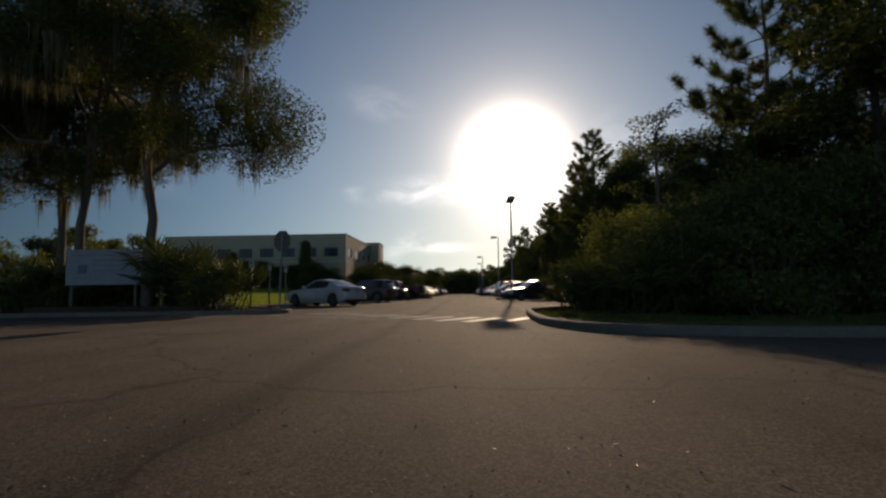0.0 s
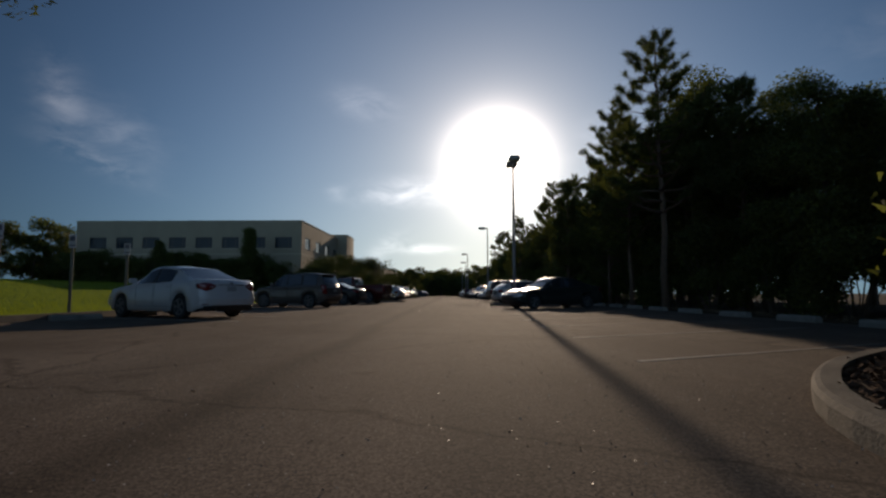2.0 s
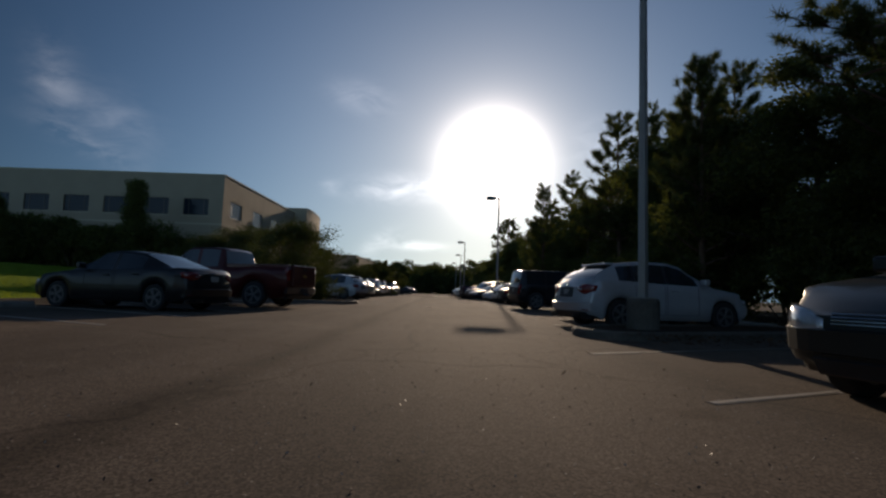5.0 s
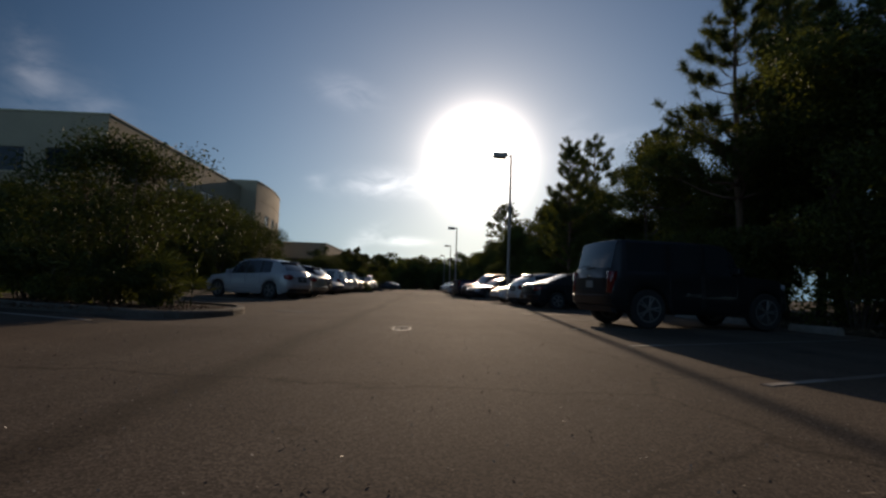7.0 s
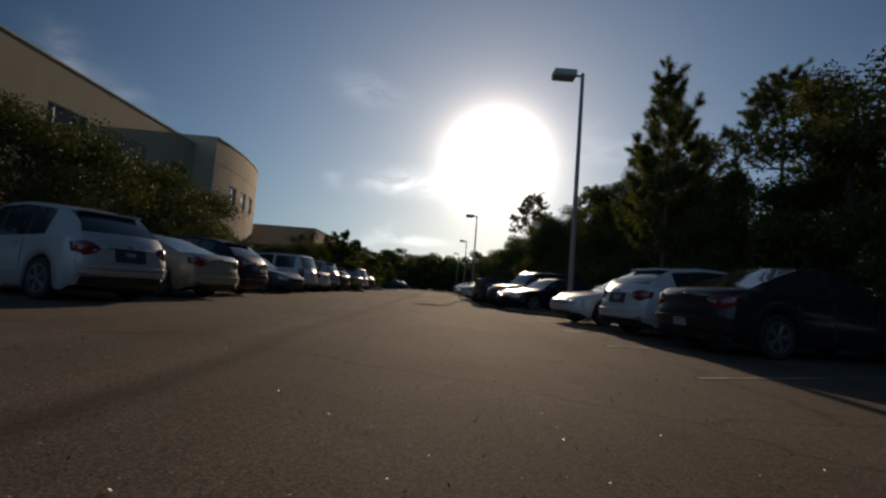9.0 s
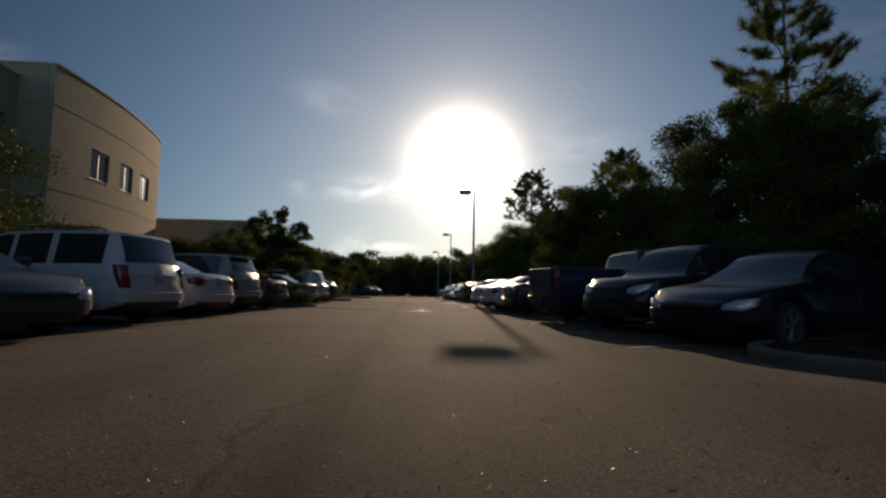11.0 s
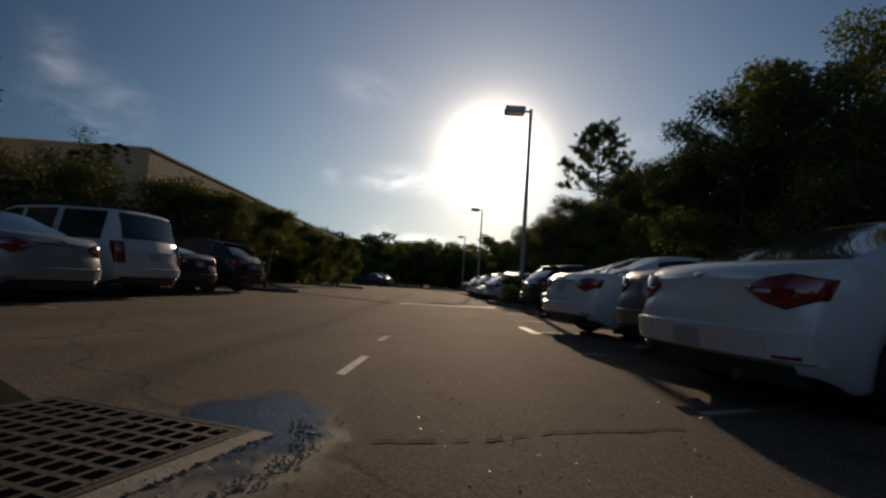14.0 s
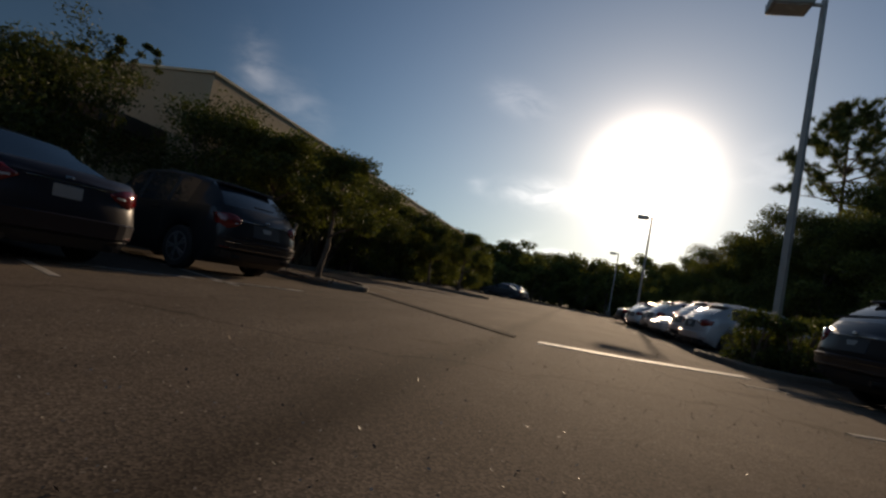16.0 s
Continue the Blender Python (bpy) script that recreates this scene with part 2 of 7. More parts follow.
    col = blend("MULTIPLY", 0.7, col, spots)
    l.new(col, b.inputs["Base Color"])
    mr = n.new("ShaderNodeMapRange")
    mr.inputs["To Min"].default_value, mr.inputs["To Max"].default_value = 0.85, 1.0
    l.new(noise_at(140.0, 3, 0.6), mr.inputs["Value"])
    l.new(mr.outputs[0], b.inputs["Roughness"])
    b.inputs["Specular IOR Level"].default_value = 0.06
    bp = n.new("ShaderNodeBump")
    bp.inputs["Strength"].default_value, bp.inputs["Distance"].default_value = 0.16, 0.006
    l.new(vor.outputs["Distance"], bp.inputs["Height"])
    l.new(bp.outputs[0], b.inputs["Normal"])
    return m


ASPHALT = asphalt_surface()
PAINT_WHITE = surface("worn_road_paint", (0.4, 0.375, 0.33), 0.68, vary=0.4, scale=8.0, bump=0.12, bump_scale=120, second=(0.56, 0.53, 0.48))
PAINT_FADED = surface("faded_road_paint", (0.31, 0.285, 0.25), 0.7, vary=0.4, scale=5.0, bump=0.4, bump_scale=90)
CONCRETE = surface("concrete", (0.135, 0.12, 0.1), 0.9, spec=0.2, vary=0.3, scale=2.2, bump=0.5, bump_scale=70)
# bleached: the gutter's sun glint is put into this colour
GLINT_CONCRETE = surface("glint_concrete", (0.55, 0.5, 0.43), 0.7, vary=0.25, scale=3.0, bump=0.3, bump_scale=70)
GRIT = surface("asphalt_grit", (0.34, 0.3, 0.25), 0.85, vary=0.4, scale=9.0, spec=0.2)
STOP_CONCRETE = surface("stop_concrete", (0.25, 0.235, 0.205), 0.85, spec=0.2, vary=0.3, scale=3.0, bump=0.4, bump_scale=70)
MULCH = surface("mulch", (0.06, 0.038, 0.026), 0.95, spec=0.1, vary=0.5, scale=9.0, bump=1.0, bump_scale=35)
MULCH_CHIP = surface("wood_chip", (0.1, 0.055, 0.033), 0.95, spec=0.08, vary=0.5, scale=3.0, random_vary=0.3)
DEAD_LEAF = surface("dead_leaf", (0.2, 0.13, 0.07), 0.75, vary=0.5, scale=2.0)
GRASS = surface("grass", (0.15, 0.225, 0.02), 0.95, spec=0.05, vary=0.5, scale=3.0, bump=1.0, bump_scale=60)
# darker copy of the grass: the hedge's shade is in its colour
SHADED_GRASS = surface("shaded_grass", (0.085, 0.1, 0.028), 0.95, spec=0.05, vary=0.5, scale=3.0, bump=1.0, bump_scale=60)
DIRT = surface("leaf_litter", (0.075, 0.055, 0.035), 0.95, spec=0.1, vary=0.45, scale=1.5, bump=1.0, bump_scale=30)
STUCCO = surface("beige_stucco", (0.335, 0.272, 0.188), 0.88, vary=0.1, scale=0.7, bump=0.35, bump_scale=45)
STUCCO_TRIM = surface("pale_stucco", (0.5, 0.42, 0.29), 0.85, vary=0.1, scale=0.9, bump=0.3, bump_scale=45)
ROOFING = surface("roofing", (0.3, 0.28, 0.25), 0.9, vary=0.15, scale=0.6)
DARK_METAL = surface("bronze_metal", (0.07, 0.06, 0.05), 0.4, metal=0.6, vary=0.2, scale=6.0)
GREY_METAL = surface("grey_painted_metal", (0.17, 0.16, 0.15), 0.45, metal=0.3, vary=0.15, scale=6.0)
SIGN_BACK = surface("dark_sign_back", (0.085, 0.075, 0.07), 0.6, metal=0.2, vary=0.2, scale=5.0)
ALUMINIUM = surface("aluminium", (0.3, 0.3, 0.295), 0.45, metal=0.9, vary=0.12, scale=5.0)
EMBLEM_GOLD = surface("emblem_gold", (0.5, 0.36, 0.1), 0.35, metal=0.6, vary=0.1)
STEP_CHROME = surface("dull_chrome", (0.2, 0.2, 0.21), 0.3, metal=1.0, vary=0.2, scale=5.0)
# rim colour lowered to carry the shade on the parked wheels
ALLOY = surface("shaded_alloy", (0.17, 0.17, 0.17), 0.6, metal=0.6, vary=0.25, scale=9.0)
CHROME = surface("chrome", (0.55, 0.55, 0.55), 0.2, metal=1.0, vary=0.05, scale=5.0)
RUBBER = surface("tyre_rubber", (0.022, 0.022, 0.022), 0.85, vary=0.3, scale=9.0, bump=0.3, bump_scale=120)
BLACK_PLASTIC = surface("black_plastic", (0.025, 0.025, 0.027), 0.55, vary=0.2, scale=7.0)
GLASS = window_glass("tinted_glass")
OFFICE_GLASS = window_glass("office_glass", (0.016, 0.026, 0.036), 0.16, 0.0)
TAIL_RED = surface("red_lens", (0.17, 0.009, 0.01), 0.12, vary=0.2, scale=18.0, coat=0.6)
HEAD_LENS = surface("headlight_lens", (0.5, 0.52, 0.54), 0.12, metal=0.3, vary=0.25, scale=14.0, coat=0.8)
PLATE = surface("plate_white", (0.27, 0.28, 0.27), 0.5, vary=0.08, scale=9.0)
SIGN_WHITE = surface("sign_white", (0.36, 0.36, 0.36), 0.55, vary=0.08, scale=2.5)
# darker copy of sign white: the oak's shade is put into the colour
BOARD_PAINT = surface("shaded_board_paint", (0.2, 0.205, 0.215), 0.6, vary=0.2, scale=2.5)
SIGN_INK = surface("sign_ink", (0.09, 0.09, 0.12), 0.6, vary=0.2, scale=4.0)
HYDRANT_YELLOW = surface("hydrant_yellow", (0.2, 0.135, 0.02), 0.5, vary=0.25, scale=7.0)
HYDRANT_WHITE = surface("hydrant_white", (0.34, 0.33, 0.32), 0.5, vary=0.15, scale=7.0)
POLE_PAINT = surface("weathered_pole_paint", (0.3, 0.285, 0.26), 0.5, metal=0.1, vary=0.15, scale=5.0)
LAMP_LENS = surface("lamp_lens", (0.6, 0.6, 0.56), 0.25, vary=0.1, scale=7.0)
IRON = surface("cast_iron", (0.06, 0.048, 0.04), 0.7, metal=0.2, spec=0.2, vary=0.4, scale=8.0, bump=0.4, bump_scale=80)
PIT_SHADE = surface("drain_shade", (0.006, 0.005, 0.005), 0.95, spec=0.0, vary=0.3, scale=3.0)
TAR = surface("tar_patch", (0.02, 0.017, 0.014), 0.9, spec=0.05, vary=0.35, scale=3.0, bump=0.5, bump_scale=120)
BARK = surface("bark", (0.11, 0.08, 0.058), 0.95, vary=0.4, scale=6.0, bump=1.0, bump_scale=25)
PINE_BARK = surface("pine_bark", (0.14, 0.085, 0.055), 0.95, vary=0.4, scale=6.0, bump=1.0, bump_scale=20)
MOSS = foliage("spanish_moss", (0.095, 0.098, 0.08), 0.35)
OAK_LEAF = foliage("oak_leaf", (0.055, 0.075, 0.028), 0.34)
DARK_LEAF = foliage("dark_leaf", (0.082, 0.108, 0.043), 0.4)
MYRTLE_LEAF = foliage("myrtle_leaf", (0.05, 0.07, 0.025), 0.24)
PINE_NEEDLE = foliage("pine_needle", (0.07, 0.095, 0.042), 0.35)
PALM_LEAF = foliage("palmetto_leaf", (0.045, 0.062, 0.022), 0.22, 0.65)
SHRUB_LEAF = foliage("shrub_leaf", (0.06, 0.085, 0.028), 0.3)
LAWN_BLADE = foliage("lawn_blade", (0.14, 0.205, 0.035), 0.55)
# blades of the entrance strip, darkened to carry the same shade
GRASS_BLADE = foliage("grass_blade", (0.06, 0.08, 0.024), 0.3)


# ---- small mesh tools ----
def mesh_object(name, bm, material, smooth=False):
    me = bpy.data.meshes.new(name)
    bm.to_mesh(me)
    bm.free()
    if smooth:
        for p in me.polygons:
            p.use_smooth = True
    if material:
        me.materials.append(material)
    return new(name, me)


def part(name, bm, material, parent, label="", smooth=False):
    ob = mesh_object(name, bm, material, smooth)
    ob.parent = parent
    if label:
        ob["label"] = label
    return ob


def raw_mesh(name, verts, faces, material, parent=None, smooth=False):
    me = bpy.data.meshes.new(name)
    me.from_pydata(verts, [], faces)
    if smooth:
        me.polygons.foreach_set("use_smooth", [True] * len(me.polygons))
    me.materials.append(material)
    ob = new(name, me)
    ob.parent = parent
    return ob


def thing(name, m, label, category, group="", kind=""):
    ob = new(name)
    ob.empty_display_size = 0.2
    ob.matrix_world = m
    return tagged(ob, label, category, group, kind)


def add_box(bm, x0, y0, z0, x1, y1, z1, bevel=0.0):
    r = bmesh.ops.create_cube(bm, size=1.0)
    for v in r["verts"]:
        v.co = Vector(((x0 + x1) / 2 + v.co.x * (x1 - x0), (y0 + y1) / 2 + v.co.y * (y1 - y0), (z0 + z1) / 2 + v.co.z * (z1 - z0)))
    if bevel:
        es = list({e for v in r["verts"] for e in v.link_edges})
        bmesh.ops.bevel(bm, geom=es, offset=bevel, segments=2, affect="EDGES", profile=0.5)
    return bm


def box(x0, y0, z0, x1, y1, z1, bevel=0.0):
    return add_box(bmesh.new(), x0, y0, z0, x1, y1, z1, bevel)


def add_tube(bm, pts, radii, sides=8, cap=True):
    """A tapered tube along points."""
    rings = []
    for i, p in enumerate(pts):
        p = Vector(p)
        d = (Vector(pts[min(i + 1, len(pts) - 1)]) - Vector(pts[max(i - 1, 0)])).normalized()
        a = d.orthogonal().normalized() if abs(d.z) < 0.95 else Vector((1, 0, 0)).cross(d).normalized()
        b = d.cross(a).normalized()
        rings.append([bm.verts.new(p + (a * math.cos(2 * math.pi * k / sides) + b * math.sin(2 * math.pi * k / sides)) * radii[i]) for k in range(sides)])
    for r0, r1 in zip(rings, rings[1:]):
        for k in range(sides):
            bm.faces.new((r0[k], r0[(k + 1) % sides], r1[(k + 1) % sides], r1[k]))
    if cap:
        bm.faces.new(rings[0][::-1]), bm.faces.new(rings[-1])
    return bm


def add_lathe(bm, profile, axis="z", sides=20, centre=(0, 0, 0)):
    """Turns (radius, along) pairs about an axis; ends are closed."""
    rings = []
    for r, h in profile:
        ring = []
        for k in range(sides):
            c, s = math.cos(2 * math.pi * k / sides) * r, math.sin(2 * math.pi * k / sides) * r
            co = (c, s, h) if axis == "z" else (c, h, s)
            ring.append(bm.verts.new(Vector(co) + Vector(centre)))
        rings.append(ring)
    for r0, r1 in zip(rings, rings[1:]):
        for k in range(sides):
            bm.faces.new((r0[k], r0[(k + 1) % sides], r1[(k + 1) % sides], r1[k]))
    bm.faces.new(rings[0][::-1]), bm.faces.new(rings[-1])
    bmesh.ops.recalc_face_normals(bm, faces=bm.faces)
    return bm


def slab(name, outline, z0, z1, material, label="", kind="structure", category=""):
    """A flat plate from an outline in plan."""
    bm = bmesh.new()
    lo, hi = [bm.verts.new((x, y, z0)) for x, y in outline], [bm.verts.new((x, y, z1)) for x, y in outline]
    bm.faces.new(hi), bm.faces.new(lo[::-1])
    for i in range(len(outline)):
        j = (i + 1) % len(outline)
        bm.faces.new((lo[i], lo[j], hi[j], hi[i]))
    bmesh.ops.recalc_face_normals(bm, faces=bm.faces)
    return tagged(mesh_object(name, bm, material), label, category, kind=kind)


def round_path(pts, radius=0.9, steps=5, closed=True):
    """Rounds the corners of an outline in plan."""
    out, n = [], len(pts)
    for i in range(n):
        p = Vector(pts[i])
        if not closed and i in (0, n - 1):
            out.append(tuple(p))
            continue
        a, b = Vector(pts[i - 1]), Vector(pts[(i + 1) % n])
        r = min(radius, (a - p).length * 0.45, (b - p).length * 0.45)
        q0, q1 = p + (a - p).normalized() * r, p + (b - p).normalized() * r
        for k in range(steps + 1):
            t = k / steps
            out.append(tuple(q0 * (1 - t) ** 2 + p * 2 * t * (1 - t) + q1 * t * t))
    return out


def kerb(name, pts, label, closed=True, width=0.16, height=0.14):
    """A cast kerb with a rounded nose along a line in plan; pts run with the bed on their left."""
    prof = [(0.0, 0.0), (0.0, height * 0.72), (0.02, height * 0.93), (0.05, height), (width, height), (width, 0.0)]
    bm, rings, n = bmesh.new(), [], len(pts)
    for i in range(n):
        a = Vector(pts[(i - 1) % n] if closed or i else pts[0])
        b = Vector(pts[(i + 1) % n] if closed or i < n - 1 else pts[-1])
        d = (b - a).normalized()
        left = Vector((-d.y, d.x))
        rings.append([bm.verts.new((*(Vector(pts[i]) + left * u), h)) for u, h in prof])
    last = n if closed else n - 1
    for i in range(last):
        r0, r1 = rings[i], rings[(i + 1) % n]
        for k in range(len(prof) - 1):
            bm.faces.new((r0[k], r1[k], r1[k + 1], r0[k + 1]))
    if not closed:
        bm.faces.new(rings[0]), bm.faces.new(rings[-1][::-1])
    bmesh.ops.recalc_face_normals(bm, faces=bm.faces)
    return tagged(mesh_object(name, bm, CONCRETE), label, "kerb", kind="structure")


# ---- ground, lot, kerbs, markings ----
slab("ground", [(-2500, -2500), (2500, -2500), (2500, 2500), (-2500, 2500)], -1.5, -0.05, DIRT, "leaf litter and sandy soil round the lot")
slab("road", [(-80, -70), (70, -70), (70, 9), (11.0, 9), (11.0, 186), (-8.7, 186), (-8.7, 24), (-80, 24)], -0.6, 0.0, ASPHALT,
           "weathered brown-grey asphalt of lane and car park")


def bank(x, y):
    """Height of the grass bank that rises from the left kerb towards the building."""
    d = max(0.0, min(-8.85 - x, (y - 26.2) * 1.2))
    t = min(1.0, d / 20.0)
    fall = min(1.0, max(0.0, (116.0 - y) / 12.0))
    return 0.09 + 1.65 * (t * t * (3 - 2 * t)) * fall + 0.03 * math.sin(x * 0.7) * math.sin(y * 0.5) * t


xs, ys = [-8.85 - 1.3 * k for k in range(30)] + [-60.0, -80.0], [26.2 + 1.45 * k for k in range(36)]
bm = bmesh.new()
grid = [[bm.verts.new((x, y, bank(x, y))) for y in ys] for x in xs]
for i in range(len(xs) - 1):
    for j in range(len(ys) - 1):
        bm.faces.new((grid[i][j], grid[i][j + 1], grid[i + 1][j + 1], grid[i + 1][j]))
bmesh.ops.recalc_face_normals(bm, faces=bm.faces)
tagged(mesh_object("lawn", bm, GRASS, True), "mown green grass bank beside the office building", kind="structure")
ys = [ys[-1] + 1.5 * k for k in range(27)]
bm = bmesh.new()
grid = [[bm.verts.new((x, y, bank(x, y))) for y in ys] for x in xs]
for i in range(len(xs) - 1):
    for j in range(len(ys) - 1):
        bm.faces.new((grid[i][j], grid[i][j + 1], grid[i + 1][j + 1], grid[i + 1][j]))
bmesh.ops.recalc_face_normals(bm, faces=bm.faces)
tagged(mesh_object("planting_bed", bm, MULCH, True), "dark mulch bed sloping up to the building", kind="structure")
slab("planting_bed", [(-80, ys[-1]), (-8.85, ys[-1]), (-8.85, 186), (-80, 186)], -0.4, 0.09, MULCH, "dark mulch bed along the annex")
slab("forest_floor", [(11.0, 20.5), (70, 20.5), (70, 186), (11.0, 186)], -0.4, 0.04, DIRT, "brown leaf litter under the trees")

kerb("kerb", [(-8.86, y) for y in range(186, 25, -4)], "pale concrete kerb between stalls and lawn", closed=False, width=0.3, height=0.16)


def bed(outline, surface_material, label, radius=0.9, top=0.1):
    """A kerbed island: the kerb and the bed inside it."""
    pts = round_path(outline, radius)
    kerb("kerb", pts, "pale rounded concrete kerb round " + label)
    n = len(pts)
    inner = []
    for i in range(n):
        d = (Vector(pts[(i + 1) % n]) - Vector(pts[i - 1])).normalized()
        inner.append(tuple(Vector(pts[i]) + Vector((-d.y, d.x)) * 0.13))
    slab("planting_bed", inner, -0.1, top, surface_material, label)
    return inner


SLANT = math.tan(radians(25))        # the stalls lean 25 degrees from square to the lane


def lean_left(pts, ref=-2.2):
    return [(x, y + SLANT * max(0.0, ref - x)) for x, y in pts]


def lean_right(pts, ref=4.8):
    return [(x, y + SLANT * max(0.0, x - ref)) for x, y in pts]


# beds: entrance right, entrance left, row islands
BED_RIGHT = bed([(4.0, 16.8), (3.66, 13.4), (3.6, 10.4), (4.05, 8.9), (4.9, 7.9), (7.0, 7.2), (40, 6.2), (40, 20.4), (6.9, 19.8), (5.1, 18.4)], MULCH, "dark mulch bed at the entrance", 1.6)
bed([(-80, 18.0), (-6.0, 18.0), (-4.3, 18.3), (-4.3, 19.6), (-6.3, 22.2), (-9.4, 25.9), (-80, 25.9)], MULCH, "mulch bed with oaks and palmettos", 1.0)
bed(lean_left([(-8.7, 57.6), (-1.9, 57.6), (-1.35, 59.4), (-1.9, 61.2), (-8.7, 61.2)]), MULCH, "mulched row island", 1.0)
bed(lean_left([(-8.7, 97.5), (-3.2, 97.5), (-2.6, 98.4), (-3.2, 99.4), (-8.7, 99.4)]), MULCH, "mulched island with clipped shrubs", 0.8)
bed(lean_left([(-8.7, 112.6), (-3.6, 112.6), (-2.8, 113.7), (-3.6, 114.9), (-8.7, 114.9)]), MULCH, "mulched island with a small tree", 0.9)
bed(lean_left([(-8.7, 131.0), (-3.6, 131.0), (-2.8, 132.2), (-3.6, 133.6), (-8.7, 133.6)]), MULCH, "far mulched row island", 0.9)
bed(lean_right([(10.4, 45.6), (5.2, 45.6), (4.5, 44.4), (5.2, 43.2), (10.4, 43.2)]), MULCH, "mulched island with a lamp post", 0.9)
bed(lean_right([(10.4, 82.6), (5.7, 82.6), (4.85, 81.6), (5.7, 79.6), (10.4, 79.6)]), MULCH, "mulched island with a lamp post", 0.9)
bed(lean_right([(10.4, 118.0), (5.4, 118.0), (4.6, 116.8), (5.2, 113.4), (10.4, 113.4)]), MULCH, "shrub-covered island with a lamp post", 0.9)
slab("lawn", [(3.86, 13.0), (3.82, 11.0), (4.2, 9.9), (4.9, 9.0), (6.5, 8.25), (8.1, 7.95), (13.0, 7.8), (13.0, 9.2), (7.0, 9.9), (5.4, 11.0), (4.6, 13.0)], 0.0, 0.125, SHADED_GRASS, "strip of short green grass inside the kerb")

# painted lines
markings = tagged(new("road_marking"), "white stall lines on the asphalt", "road marking", kind="structure")
line_bm = box(0, -0.05, 0.0, 1.0, 0.05, 0.004)
line_mesh = bpy.data.meshes.new("stall_line")
line_bm.to_mesh(line_mesh)
line_bm.free()
line_mesh.materials.append(PAINT_FADED)
line_bright = line_mesh.copy()
line_bright.materials[0] = PAINT_WHITE
line_faint = line_mesh.copy()
line_faint.materials[0] = surface("worn_and_shaded_paint", (0.14, 0.118, 0.096), 0.75, vary=0.5, scale=6.0)


def stall_line(mesh, x, y, length, width=1.0, turn=0.0):
    ob = new("stall_line", mesh)
    ob.parent = markings
    ob.location, ob.scale, ob.rotation_euler = (x, y, 0.0), (length, width, 1.0), (0, 0, radians(turn))
    return ob


RIGHT_ISLANDS, LEFT_ISLANDS = ((43.0, 45.8), (79.3, 82.9), (113.0, 118.2)), ((57.4, 61.4), (97.3, 99.6), (111.8, 114.6), (131, 133.6))
for k in range(48):
    y = 19.42 + 2.765 * k
    if not any(a < y < b for a, b in RIGHT_ISLANDS):
        x = 4.95 if 44 < y < 80 else 4.1
        y0 = y + SLANT * (x - 4.1)
        # faint paint carries the stall's shade; the brighter stub is the lit end
        stall_line(line_faint, x, y0, 5.7, 1.0, 25)
        stub = 1.4 if y < 40 else 0.6 + 0.25 * math.sin(k * 1.7)
        stall_line(line_mesh, x, y0, stub, 0.5 if y < 40 or 84 < y < 101 else 0.85, 25).location.z = 0.003
    y = 27.0 + 2.74 * k
    if y < 150 and not any(a < y < b for a, b in LEFT_ISLANDS):
        stall_line(line_mesh, -2.9, y, 5.9, 1.0, 155)
stall_line(line_bright, 4.1, 102.1, 1.35, 1.6, 92)
stall_line(line_faint, -0.1, 13.45, 5.3, 3.0, 140)      # stop line of the lane
stall_line(line_mesh, 1.75, 97.35, 1.0, 0.75, 87)       # worn arrow shaft
stall_line(line_mesh, 1.78, 99.65, 0.55, 0.7, 84)

crosswalk = tagged(new("crosswalk"), "worn white crosswalk bars across the lane", "crosswalk", kind="structure")
BARS = [(2.53, 12.72, 62, 1.85), (1.91, 13.2, 58, 1.8), (1.26, 13.84, 53, 1.6), (0.58, 14.6, 46, 1.45), (-0.14, 15.42, 39, 1.4)]
BARS += [(-0.7 - 0.655 * k, 16.0 + 0.71 * k, 32 - 5.4 * k, 1.5) for k in range(4)]
for cx, cy, bar_dir, length in BARS:
    ob = new("crosswalk_bar", line_bright)
    ob.parent = crosswalk
    ob.location = (cx - math.cos(radians(bar_dir)) * length / 2, cy - math.sin(radians(bar_dir)) * length / 2, 0.001)
    ob.scale, ob.rotation_euler = (length, 3.0, 1.0), (0, 0, radians(bar_dir))
ob = new("crosswalk_bar", line_bright)
ob.parent = crosswalk
ob.location, ob.scale, ob.rotation_euler = (2.95, 11.85, 0.001), (1.75, 2.8, 1.0), (0, 0, radians(65))

# valley gutter across the lane and at the grate
# left arm dark for the lip's shade, right arm pale for its glint
for pts, label in (([(-2.9, 114.2), (-1.0, 112.4), (0.95, 110.6)], "valley gutter lip, tarred dark to stand for shade"),
                   ([(1.3, 110.45), (2.8, 111.1), (4.6, 112.3)], "concrete valley gutter across the lane")):
    outline = [(x, y + 0.2) for x, y in pts] + [(x, y - 0.2) for x, y in pts[::-1]]
    slab("gutter", outline, -0.05, 0.012, TAR if "tarred" in label else GLINT_CONCRETE, label, category="gutter")

# wheel stops on the right
stop_profile = [(-0.09, 0.0), (-0.08, 0.1), (-0.05, 0.15), (0.05, 0.15), (0.08, 0.1), (0.09, 0.0)]
bm = bmesh.new()
ends = [[bm.verts.new((x, s * 0.64, z)) for x, z in stop_profile] for s in (-1, 1)]
for k in range(5):
    bm.faces.new((ends[0][k], ends[1][k], ends[1][k + 1], ends[0][k + 1]))
bm.faces.new(ends[0]), bm.faces.new(ends[1][::-1])
bm.faces.new((ends[0][5], ends[1][5], ends[1][0], ends[0][0]))
bmesh.ops.recalc_face_normals(bm, faces=bm.faces)
stop0 = tagged(mesh_object("wheel_stop", bm, STOP_CONCRETE), "weathered concrete wheel stop at the stall's head", "wheel stop", "wheel stops")
